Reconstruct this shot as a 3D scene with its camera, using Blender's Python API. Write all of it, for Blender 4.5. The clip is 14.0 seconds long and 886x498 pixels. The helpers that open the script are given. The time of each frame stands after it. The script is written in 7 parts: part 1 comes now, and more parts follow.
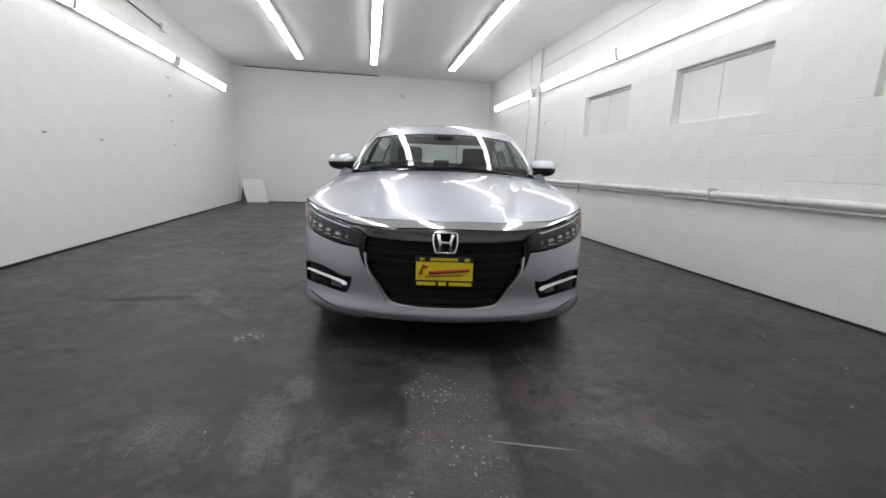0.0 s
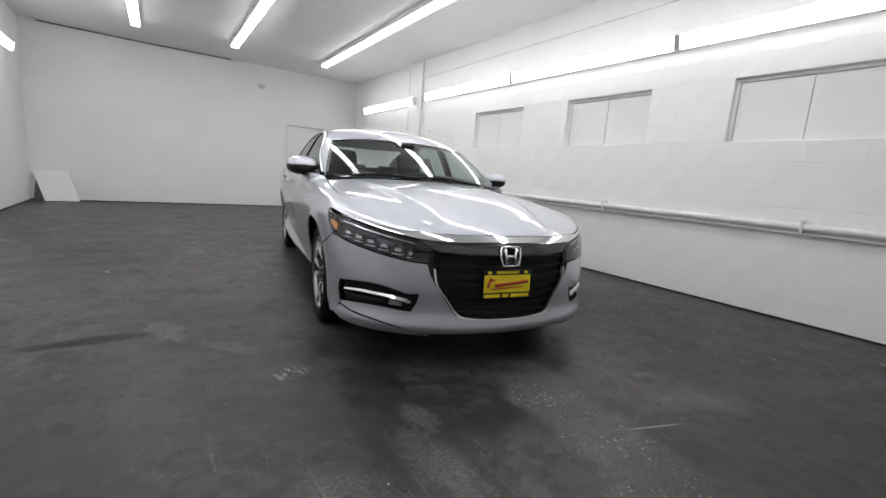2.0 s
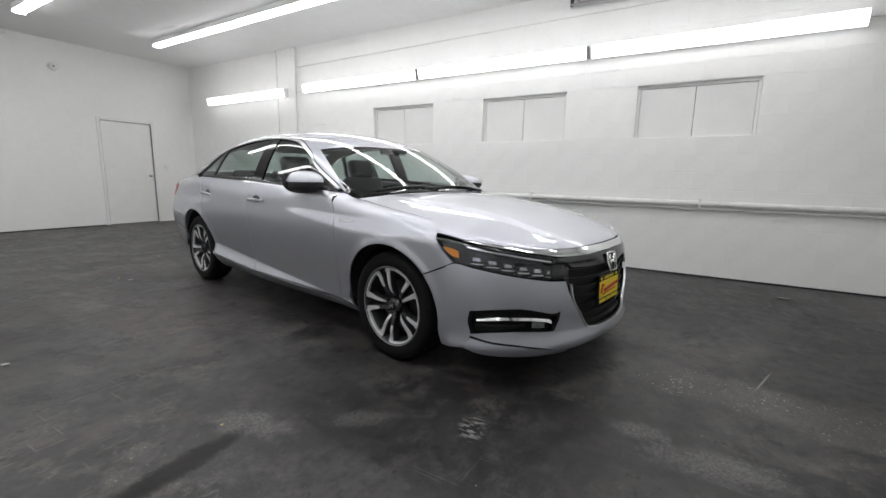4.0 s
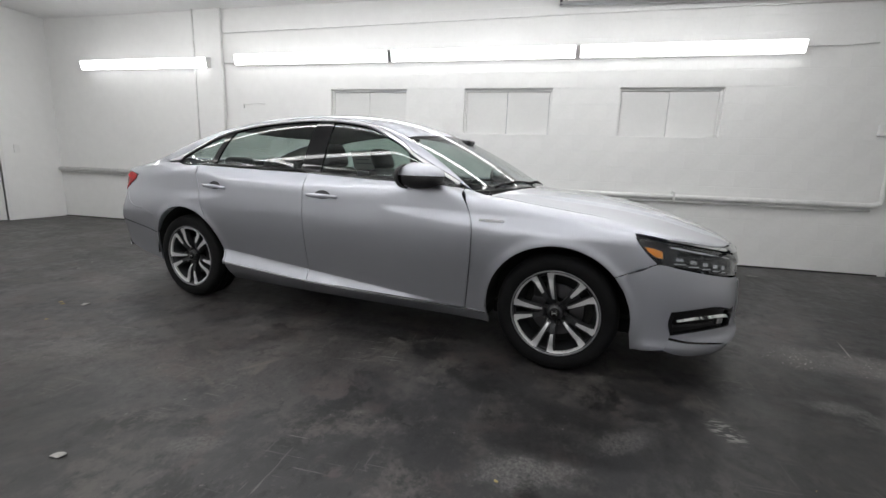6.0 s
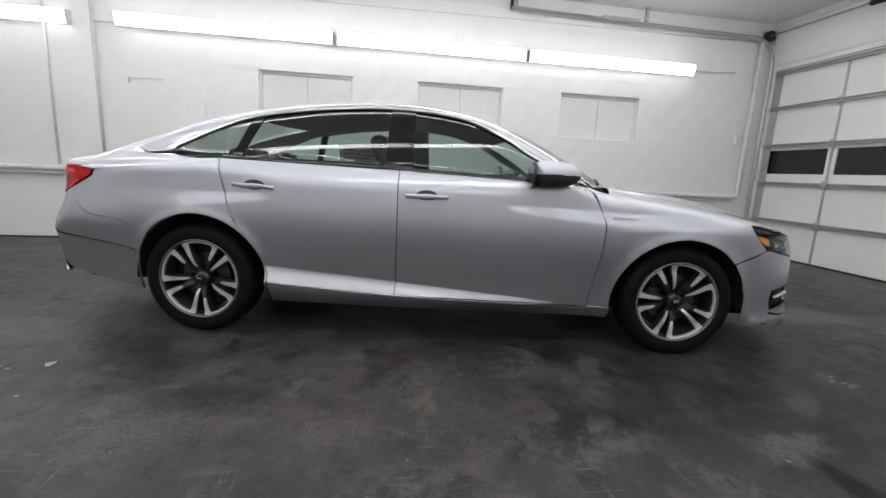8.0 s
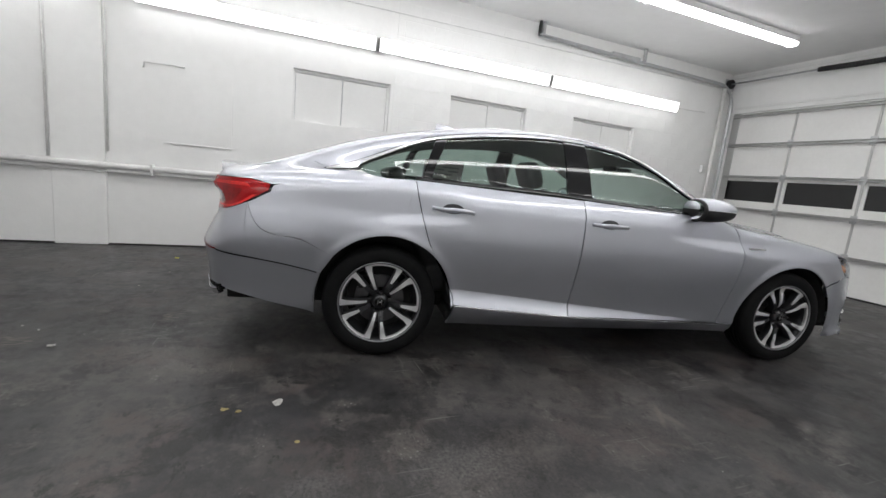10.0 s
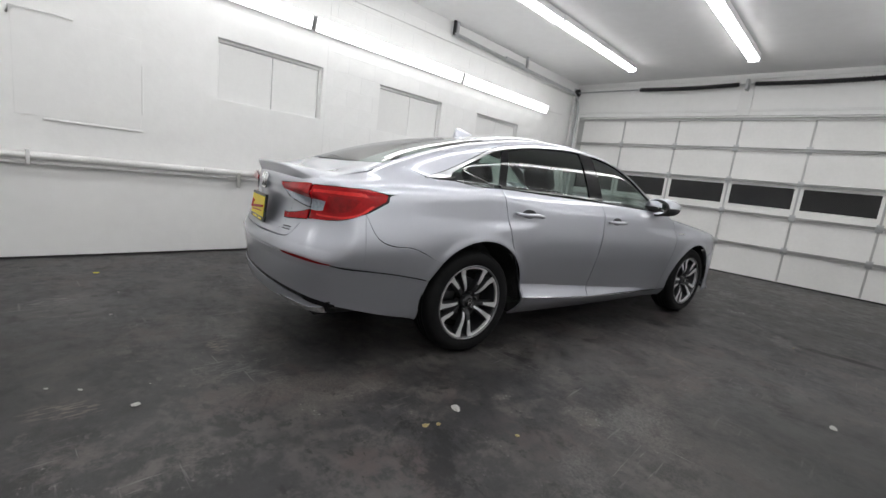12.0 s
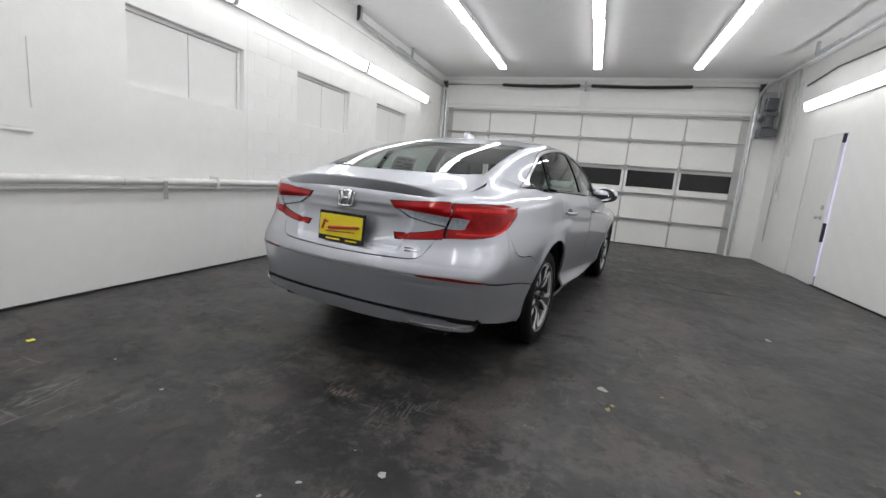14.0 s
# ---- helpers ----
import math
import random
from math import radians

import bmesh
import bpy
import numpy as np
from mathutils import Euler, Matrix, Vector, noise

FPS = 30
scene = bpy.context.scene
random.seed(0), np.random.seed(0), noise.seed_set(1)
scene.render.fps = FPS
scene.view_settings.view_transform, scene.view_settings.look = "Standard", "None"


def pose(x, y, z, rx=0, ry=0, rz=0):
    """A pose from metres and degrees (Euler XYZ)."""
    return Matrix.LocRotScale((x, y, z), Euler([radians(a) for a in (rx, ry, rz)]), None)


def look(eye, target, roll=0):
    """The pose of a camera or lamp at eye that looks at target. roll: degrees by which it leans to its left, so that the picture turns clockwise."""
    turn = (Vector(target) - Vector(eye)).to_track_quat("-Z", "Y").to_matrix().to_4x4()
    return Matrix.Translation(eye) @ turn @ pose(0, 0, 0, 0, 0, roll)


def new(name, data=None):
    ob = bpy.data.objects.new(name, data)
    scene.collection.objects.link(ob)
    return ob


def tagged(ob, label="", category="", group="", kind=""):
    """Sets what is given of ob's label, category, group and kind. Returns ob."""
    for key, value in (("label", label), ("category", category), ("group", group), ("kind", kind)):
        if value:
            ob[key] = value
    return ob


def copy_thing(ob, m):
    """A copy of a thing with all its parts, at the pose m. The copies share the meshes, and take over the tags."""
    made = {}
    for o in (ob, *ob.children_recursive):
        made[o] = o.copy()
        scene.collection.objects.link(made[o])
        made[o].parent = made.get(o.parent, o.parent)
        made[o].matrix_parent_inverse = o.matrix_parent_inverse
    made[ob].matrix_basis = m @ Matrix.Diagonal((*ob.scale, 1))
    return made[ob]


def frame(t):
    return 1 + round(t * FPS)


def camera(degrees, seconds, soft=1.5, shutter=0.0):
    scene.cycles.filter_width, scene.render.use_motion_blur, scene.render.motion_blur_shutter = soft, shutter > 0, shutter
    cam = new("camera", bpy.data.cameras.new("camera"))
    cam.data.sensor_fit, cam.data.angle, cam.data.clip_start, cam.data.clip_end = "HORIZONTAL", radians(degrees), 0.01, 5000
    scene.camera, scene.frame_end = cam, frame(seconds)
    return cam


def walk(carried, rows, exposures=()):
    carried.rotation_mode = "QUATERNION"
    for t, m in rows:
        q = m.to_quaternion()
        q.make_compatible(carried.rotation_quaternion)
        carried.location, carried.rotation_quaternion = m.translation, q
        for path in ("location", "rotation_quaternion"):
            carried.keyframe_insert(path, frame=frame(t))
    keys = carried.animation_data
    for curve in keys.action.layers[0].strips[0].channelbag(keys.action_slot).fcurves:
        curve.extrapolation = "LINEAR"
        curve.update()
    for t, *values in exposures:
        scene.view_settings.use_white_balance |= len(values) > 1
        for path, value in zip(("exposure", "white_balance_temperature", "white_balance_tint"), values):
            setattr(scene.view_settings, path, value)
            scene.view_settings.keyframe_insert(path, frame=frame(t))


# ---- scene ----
cam = camera(92.5, 14.0, soft=1.5)
PATH = [
    (0, (-0.041, 0.058, 0.987), (0.331, 1.988, 0.619), 2.0),
    (0.5, (-0.303, 0.083, 0.986), (0.27, 1.976, 0.692), 2.7),
    (1, (-0.561, 0.196, 0.974), (0.116, 2.054, 0.676), 5.1),
    (1.5, (-0.876, 0.381, 0.98), (0.016, 2.145, 0.68), 7.4),
    (2, (-1.234, 0.517, 1.001), (-0.105, 2.136, 0.678), 4.5),
    (2.5, (-1.488, 0.802, 1.009), (-0.182, 2.279, 0.667), 3.3),
    (2.7, (-1.593, 0.925, 1.016), (-0.247, 2.368, 0.698), 3.9),
    (4.8, (-2.432, 2.411, 1.104), (-0.633, 3.206, 0.738), 0.4),
    (5, (-2.456, 2.582, 1.103), (-0.652, 3.376, 0.759), 1.4),
    (5.5, (-2.565, 2.99, 1.09), (-0.689, 3.576, 0.717), 1.2),
    (6, (-2.587, 3.378, 1.067), (-0.67, 3.813, 0.7), 2.1),
    (6.5, (-2.591, 3.791, 1.055), (-0.646, 4.066, 0.679), 2.6),
    (7, (-2.609, 4.191, 1.046), (-0.648, 4.282, 0.662), 2.5),
    (7.5, (-2.521, 4.581, 1.04), (-0.556, 4.503, 0.672), 3.3),
    (8, (-2.472, 5.006, 1.019), (-0.529, 4.699, 0.659), 2.6),
    (8.5, (-2.347, 5.402, 1.022), (-0.422, 4.97, 0.693), 3.1),
    (9, (-2.292, 5.793, 1.022), (-0.396, 5.245, 0.702), 5.1),
    (9.2, (-2.28, 5.965, 1.035), (-0.395, 5.375, 0.719), 5.0),
    (11.3, (-1.738, 7.574, 1.075), (-0.147, 6.407, 0.746), 6.5),
    (11.5, (-1.672, 7.727, 1.081), (-0.167, 6.452, 0.757), 5.9),
    (12, (-1.437, 8.026, 1.071), (-0.078, 6.599, 0.736), 6.8),
    (12.5, (-1.116, 8.288, 1.085), (0.115, 6.744, 0.766), 7.5),
    (13, (-0.808, 8.548, 1.089), (0.19, 6.847, 0.752), 6.7),
    (13.5, (-0.415, 8.711, 1.081), (0.366, 6.901, 0.743), 6.3),
    (14, (-0.057, 8.943, 1.083), (0.561, 7.071, 0.746), 4.8),
]
walk(cam, [(t, look(eye, target, roll)) for t, eye, target, roll in PATH])

# ---------------------------------------------------------------- light and exposure
scene.view_settings.exposure = 0.08
world = bpy.data.worlds.new("world")
scene.world = world
world.use_nodes = True
world.node_tree.nodes["Background"].inputs[0].default_value = (0.55, 0.65, 0.85, 1)
world.node_tree.nodes["Background"].inputs[1].default_value = 0.25
CEILING_LAMP, WALL_LAMP = 12.0, 5.0


# ---------------------------------------------------------------- materials
def sock(node, *names):
    for n in names:
        if n in node.inputs:
            return node.inputs[n]


def material(name, colour, rough=0.5, metal=0.0, coat=0.0, vary=0.0, scale=8.0, bump=0.0, bump_scale=60.0, rough_vary=0.0, emit=0.0, spec=0.5, piece=0.0):
    """A principled material with colour variation at two scales, gloss variation and fine relief."""
    m = bpy.data.materials.new(name)
    m.use_nodes = True
    nt = m.node_tree
    b = nt.nodes["Principled BSDF"]
    b.inputs["Base Color"].default_value = (*colour, 1)
    b.inputs["Roughness"].default_value = rough
    b.inputs["Metallic"].default_value = metal
    b.inputs["Coat Weight"].default_value = coat
    b.inputs["Coat Roughness"].default_value = 0.03
    b.inputs["Specular IOR Level"].default_value = spec
    if emit:
        b.inputs["Emission Color"].default_value = (*colour, 1)
        b.inputs["Emission Strength"].default_value = emit
    if vary or bump or rough_vary or piece:
        co = nt.nodes.new("ShaderNodeTexCoord")
    if vary or piece:
        big, small = noise_tex(nt, co, scale, 5), noise_tex(nt, co, scale * 9, 3)
        mix = nt.nodes.new("ShaderNodeMath")
        mix.operation = "MULTIPLY_ADD"
        nt.links.new(small, mix.inputs[0])
        mix.inputs[1].default_value = 0.4
        half = nt.nodes.new("ShaderNodeMath")
        half.operation = "MULTIPLY"
        half.inputs[1].default_value = 0.6
        nt.links.new(big, half.inputs[0])
        nt.links.new(half.outputs[0], mix.inputs[2])
        value = mix.outputs[0]
        if piece:
            info = nt.nodes.new("ShaderNodeObjectInfo")
            add = nt.nodes.new("ShaderNodeMath")
            add.operation = "MULTIPLY_ADD"
            nt.links.new(info.outputs["Random"], add.inputs[0])
            add.inputs[1].default_value = piece
            nt.links.new(value, add.inputs[2])
            value = add.outputs[0]
        ramp = nt.nodes.new("ShaderNodeValToRGB")
        ramp.color_ramp.elements[0].position, ramp.color_ramp.elements[1].position = 0.3, 0.7
        ramp.color_ramp.elements[0].color = (*[max(0, c * (1 - vary)) for c in colour], 1)
        ramp.color_ramp.elements[1].color = (*[min(1, c * (1 + vary)) for c in colour], 1)
        nt.links.new(value, ramp.inputs[0])
        nt.links.new(ramp.outputs[0], b.inputs["Base Color"])
    if rough_vary:
        r = nt.nodes.new("ShaderNodeMapRange")
        nt.links.new(noise_tex(nt, co, scale * 2.3, 4), r.inputs[0])
        r.inputs[1].default_value, r.inputs[2].default_value = 0.3, 0.7
        r.inputs[3].default_value, r.inputs[4].default_value = max(0.02, rough - rough_vary), rough + rough_vary
        nt.links.new(r.outputs[0], b.inputs["Roughness"])
    if bump:
        bp = nt.nodes.new("ShaderNodeBump")
        bp.inputs["Strength"].default_value = 1.0
        bp.inputs["Distance"].default_value = bump
        nt.links.new(noise_tex(nt, co, bump_scale, 4), bp.inputs["Height"])
        nt.links.new(bp.outputs[0], b.inputs["Normal"])
    return m


def noise_tex(nt, co, scale, detail):
    n = nt.nodes.new("ShaderNodeTexNoise")
    n.inputs["Scale"].default_value, n.inputs["Detail"].default_value = scale, detail
    nt.links.new(co.outputs["Object"], n.inputs["Vector"])
    return n.outputs["Fac"]


def pane_material(name, tint, gloss=0.03):
    """A thin pane: what is behind shows through the tint, and the face mirrors by Fresnel."""
    m = bpy.data.materials.new(name)
    m.use_nodes = True
    nt = m.node_tree
    nt.nodes.remove(nt.nodes["Principled BSDF"])
    clear, mirror, mix, lw, power, fr = (nt.nodes.new(n) for n in ("ShaderNodeBsdfTransparent", "ShaderNodeBsdfGlossy", "ShaderNodeMixShader", "ShaderNodeLayerWeight", "ShaderNodeMath", "ShaderNodeMapRange"))
    clear.inputs[0].default_value = (*tint, 1)
    mirror.inputs["Roughness"].default_value = gloss
    lw.inputs[0].default_value = 0.5
    power.operation = "POWER"
    power.inputs[1].default_value = 4.5
    nt.links.new(lw.outputs["Facing"], power.inputs[0])
    nt.links.new(power.outputs[0], fr.inputs[0])
    fr.inputs[3].default_value, fr.inputs[4].default_value = 0.065, 1.0
    nt.links.new(fr.outputs[0], mix.inputs[0])
    nt.links.new(clear.outputs[0], mix.inputs[1])
    nt.links.new(mirror.outputs[0], mix.inputs[2])
    nt.links.new(mix.outputs[0], nt.nodes["Material Output"].inputs[0])
    return m


def floor_material():
    """Sealed dark concrete, scuffed paler in patches and stained, with tyre marks, painted soft shade and an uneven
    polish.
    """
    m = material("sealed_concrete", (0.03, 0.029, 0.03), 0.45, spec=0.42)
    nt = m.node_tree
    b = nt.nodes["Principled BSDF"]
    co = nt.nodes.new("ShaderNodeTexCoord")

    def stretched(sx, sy, turn):
        mp = nt.nodes.new("ShaderNodeMapping")
        mp.inputs["Scale"].default_value = (sx, sy, 1)
        mp.inputs["Rotation"].default_value = (0, 0, radians(turn))
        nt.links.new(co.outputs["Object"], mp.inputs[0])
        return mp.outputs[0]

    def tex(vec, scale, detail, rough=0.6, distort=0.0):
        n = nt.nodes.new("ShaderNodeTexNoise")
        n.inputs["Scale"].default_value, n.inputs["Detail"].default_value = scale, detail
        n.inputs["Roughness"].default_value, n.inputs["Distortion"].default_value = rough, distort
        nt.links.new(vec, n.inputs["Vector"])
        return n.outputs["Fac"]

    def ramp(v, a, b2, lo=0.0, hi=1.0):
        r = nt.nodes.new("ShaderNodeMapRange")
        r.interpolation_type = "SMOOTHSTEP"
        nt.links.new(v, r.inputs[0])
        r.inputs[1].default_value, r.inputs[2].default_value, r.inputs[3].default_value, r.inputs[4].default_value = a, b2, lo, hi
        return r.outputs[0]

    def op(kind, a, c):
        n = nt.nodes.new("ShaderNodeMath")
        n.operation = kind
        for i, v in enumerate((a, c)):
            if isinstance(v, (int, float)):
                n.inputs[i].default_value = v
            else:
                nt.links.new(v, n.inputs[i])
        return n.outputs[0]

    def blend(fac, a, c):
        n = nt.nodes.new("ShaderNodeMix")
        n.data_type = "RGBA"
        nt.links.new(fac, n.inputs[0])
        for i, v in ((6, a), (7, c)):
            if isinstance(v, tuple):
                n.inputs[i].default_value = (*v, 1)
            else:
                nt.links.new(v, n.inputs[i])
        return n.outputs[2]

    plain = stretched(1, 1, 0)
    cloud = tex(plain, 0.55, 6, 0.6, 0.3)
    mottle = tex(plain, 3.2, 8, 0.68, 0.2)
    grit = tex(plain, 70, 8, 0.8)
    fine = tex(plain, 13, 9, 0.74)
    broken = ramp(fine, 0.38, 0.56)
    streak = tex(stretched(3.4, 1.6, 9), 1.4, 9, 0.74, 0.3)
    streak2 = tex(stretched(1.6, 3.6, -24), 1.4, 9, 0.74, 0.3)
    base = blend(ramp(cloud, 0.38, 0.62), (0.013, 0.0128, 0.0138), (0.034, 0.033, 0.0345))
    # scuffs, old stains and reddish dust, all with broken edges
    base = blend(op("MULTIPLY", ramp(tex(plain, 1.3, 9, 0.7, 0.3), 0.46, 0.58, 0.0, 0.85), broken), base, (0.072, 0.067, 0.064))
    base = blend(op("MULTIPLY", ramp(mottle, 0.51, 0.62, 0.0, 0.8), broken), base, (0.095, 0.087, 0.081))
    base = blend(op("MULTIPLY", ramp(tex(plain, 1.9, 9, 0.72, 0.2), 0.52, 0.62, 0.0, 0.75), ramp(fine, 0.36, 0.55)), base, (0.068, 0.052, 0.049))
    base = blend(ramp(tex(plain, 2.7, 10, 0.74, 0.3), 0.52, 0.61, 0.0, 0.85), base, (0.0075, 0.0073, 0.008))
    wear = op("MULTIPLY", ramp(streak, 0.52, 0.66), ramp(mottle, 0.42, 0.58))
    wear2 = op("MULTIPLY", ramp(streak2, 0.54, 0.68), ramp(cloud, 0.42, 0.6))
    base = blend(op("MULTIPLY", op("MAXIMUM", wear, wear2), ramp(grit, 0.40, 0.62, 0.05, 0.6)), base, (0.15, 0.138, 0.128))
    # crisp-edged scuffs and drips, a hand wide and smaller
    crisp = tex(stretched(1.0, 1.5, 38), 5.5, 11, 0.78, 0.1)
    zone = ramp(tex(plain, 0.8, 4, 0.55), 0.44, 0.58)
    base = blend(op("MULTIPLY", ramp(crisp, 0.555, 0.605, 0.0, 0.7), zone), base, (0.090, 0.083, 0.078))
    base = blend(ramp(crisp, 0.43, 0.385, 0.0, 0.8), base, (0.0075, 0.0074, 0.008))
    base = blend(op("MULTIPLY", ramp(tex(stretched(1.3, 1.0, 71), 16, 9, 0.76), 0.60, 0.65, 0.0, 0.7), zone), base, (0.13, 0.122, 0.115))
    # thin scratches in two directions
    for sx, sy, turn in ((60, 2.6, 14), (3.0, 55, 31), (48, 3.2, -52)):
        scratch = op("MULTIPLY", ramp(tex(stretched(sx, sy, turn), 1.0, 3, 0.5), 0.655, 0.70), ramp(tex(plain, 1.6, 3, 0.5), 0.50, 0.62, 0.0, 0.55))
        base = blend(scratch, base, (0.17, 0.165, 0.158))
    # a strip rubbed down to the bare aggregate, ahead of the parked car
    px = nt.nodes.new("ShaderNodeSeparateXYZ")
    nt.links.new(stretched(1, 1, 0), px.inputs[0])
    slant = op("ADD", op("MULTIPLY", op("SUBTRACT", px.outputs[1], 1.2), -0.14), op("SUBTRACT", px.outputs[0], 0.27))
    across = op("ABSOLUTE", op("ADD", slant, op("MULTIPLY", op("SUBTRACT", mottle, 0.5), 0.45)), 0)
    along = ramp(op("ADD", px.outputs[1], op("MULTIPLY", op("SUBTRACT", cloud, 0.5), 1.2)), 2.35, 1.80)
    strip = op("MULTIPLY", ramp(across, 0.24, 0.14), along)
    base = blend(op("MULTIPLY", strip, ramp(grit, 0.30, 0.70, 0.12, 0.55)), base, (0.20, 0.19, 0.182))
    cells = nt.nodes.new("ShaderNodeTexVoronoi")
    cells.inputs["Scale"].default_value = 38
    nt.links.new(plain, cells.inputs["Vector"])
    chips = op("MULTIPLY", ramp(cells.outputs["Distance"], 0.22, 0.12), ramp(mottle, 0.42, 0.58))
    base = blend(op("MULTIPLY", chips, op("MAXIMUM", strip, op("MULTIPLY", op("MAXIMUM", wear, wear2), 0.5))), base, (0.42, 0.41, 0.40))
    spots = tex(plain, 2.1, 3, 0.5, 1.2)
    base = blend(ramp(spots, 0.64, 0.74, 0.0, 0.6), base, (0.012, 0.012, 0.013))

    def mark(cx, cy, ax, ay, turn, colour, amount, ragged=0.5, grain=None):
        # one stain, scuff or patch of painted shade: an ellipse with a ragged edge
        mp = nt.nodes.new("ShaderNodeMapping")
        mp.vector_type = "TEXTURE"
        mp.inputs["Location"].default_value, mp.inputs["Rotation"].default_value, mp.inputs["Scale"].default_value = (cx, cy, 0), (0, 0, radians(turn)), (ax, ay, 1)
        nt.links.new(co.outputs["Object"], mp.inputs[0])
        ln = nt.nodes.new("ShaderNodeVectorMath")
        ln.operation = "LENGTH"
        nt.links.new(mp.outputs[0], ln.inputs[0])
        d = op("ADD", ln.outputs["Value"], op("MULTIPLY", op("SUBTRACT", fine, 0.5), ragged * 2))
        f = ramp(d, 1.25, 0.45, 0.0, amount)
        return blend(op("MULTIPLY", f, grain) if grain is not None else f, base, colour)

    specks = ramp(grit, 0.34, 0.70)
    prints = op("MULTIPLY", ramp(tex(stretched(70, 16, 30), 1.0, 2, 0.5), 0.50, 0.58), ramp(fine, 0.3, 0.5))
    dark, pale, rust = (0.006, 0.006, 0.0065), (0.28, 0.27, 0.26), (0.15, 0.122, 0.105)
    brown = (0.125, 0.108, 0.098)
    marks_and_shade = (
        # broad dark patches paint in soft shade along the walk; then small stains, browner areas
        (2.2, 1.6, 1.0, 1.6, 5, dark, 0.5, 0.6), (0.8, 0.9, 1.1, 0.45, 0, dark, 0.45, 0.6), (-1.15, 2.55, 0.9, 0.7, 20, dark, 0.45, 0.6), (-0.95, 3.35, 0.55, 0.6, 10, dark, 0.45, 0.9), (-1.45, 5.9, 0.5, 0.7, 10, dark, 0.4, 0.9), (-0.5, 2.0, 0.8, 0.5, 0, dark, 0.4, 0.8), (-0.5, 1.9, 0.5, 0.35, 20, dark, 0.3, 0.9), (-1.65, 5.6, 0.5, 1.0, 0, dark, 0.40, 0.8), (-1.0, 6.6, 0.6, 0.4, 30, dark, 0.35, 0.9),
        (1.5, 2.6, 0.5, 0.3, 20, dark, 0.35, 0.9), (1.0, 8.0, 0.7, 0.35, 10, dark, 0.45, 0.5), (-1.0, 1.72, 0.13, 0.045, 25, dark, 0.6, 0.8), (-1.35, 2.0, 0.16, 0.05, 30, dark, 0.5, 0.8), (-1.25, 4.0, 0.10, 0.06, -30, dark, 0.7, 0.6),
        (-0.6, 4.9, 0.5, 0.8, 20, brown, 0.40, 1.0, specks), (-0.9, 6.0, 0.5, 0.6, -15, brown, 0.30, 1.0, specks), (0.25, 7.0, 0.16, 0.42, -25, brown, 0.6, 0.9, specks), (-0.86, 5.76, 0.15, 0.35, 20, brown, 0.45, 1.0, specks),
        # rubbed pale patches
        (-1.19, 3.36, 0.09, 0.20, 15, pale, 0.45, 1.2, specks), (-0.89, 2.98, 0.07, 0.16, 40, pale, 0.32, 1.2, specks), (-0.41, 1.6, 0.10, 0.28, 8, pale, 0.40, 1.3, specks), (-0.76, 1.62, 0.13, 0.16, 30, pale, 0.34, 1.3, specks),
        (-0.32, 1.90, 0.07, 0.12, 0, pale, 0.42, 1.2, specks), (1.0, 1.4, 0.3, 0.08, -20, pale, 0.22, 1.2, specks), (-0.83, 5.95, 0.12, 0.22, 0, pale, 0.25, 1.2, specks), (-0.88, 6.5, 0.10, 0.2, 40, pale, 0.22, 1.3, specks),
        # rusty streaks
        (-0.76, 4.76, 0.10, 0.022, 10, rust, 0.35, 1.2), (-0.72, 4.79, 0.12, 0.018, -35, rust, 0.4, 1.2), (-0.41, 5.06, 0.05, 0.03, 20, rust, 0.3, 1.2), (-0.95, 4.92, 0.08, 0.018, 60, rust, 0.3, 1.2), (-0.67, 5.12, 0.07, 0.02, 70, rust, 0.3, 1.2),
        # a dark smear, tread prints and a long scratch
        (-1.52, 3.335, 0.30, 0.065, 3, dark, 0.85, 0.3), (-1.75, 3.30, 0.10, 0.03, 10, dark, 0.5, 0.4), (-0.69, 2.53, 0.10, 0.06, 20, pale, 0.75, 0.5, prints), (2.10, 7.84, 0.11, 0.17, 20, pale, 0.4, 0.6, prints), (0.96, 7.24, 0.12, 0.07, -20, rust, 0.7, 0.6, prints),
        (0.63, 7.25, 0.15, 0.09, 40, pale, 0.22, 0.8, prints), (0.61, 7.90, 0.14, 0.08, 75, rust, 0.6, 0.8, prints), (0.57, 1.37, 0.17, 0.006, -18, pale, 0.8, 0.02), (-1.37, 4.60, 0.06, 0.12, 20, pale, 0.3, 1.0, specks),
    )
    for args in marks_and_shade:
        base = mark(*args)
    nt.links.new(base, b.inputs["Base Color"])
    # lowered specular on the wet smear stands in for its darker reflection
    mp = nt.nodes.new("ShaderNodeMapping")
    mp.vector_type = "TEXTURE"
    mp.inputs["Location"].default_value, mp.inputs["Rotation"].default_value, mp.inputs["Scale"].default_value = (-1.53, 3.335, 0), (0, 0, radians(3)), (0.31, 0.065, 1)
    nt.links.new(co.outputs["Object"], mp.inputs[0])
    ln = nt.nodes.new("ShaderNodeVectorMath")
    ln.operation = "LENGTH"
    nt.links.new(mp.outputs[0], ln.inputs[0])
    dull = ramp(op("ADD", ln.outputs["Value"], op("MULTIPLY", op("SUBTRACT", fine, 0.5), 0.7)), 1.25, 0.75, 0.0, 0.62)
    nt.links.new(op("MULTIPLY", op("SUBTRACT", 1.0, dull), 0.42), b.inputs["Specular IOR Level"])
    gloss = op("ADD", op("ADD", ramp(mottle, 0.3, 0.75, 0.30, 0.46), ramp(fine, 0.35, 0.65, 0.0, 0.12)), op("MULTIPLY", strip, 0.2))
    nt.links.new(gloss, b.inputs["Roughness"])
    bp = nt.nodes.new("ShaderNodeBump")
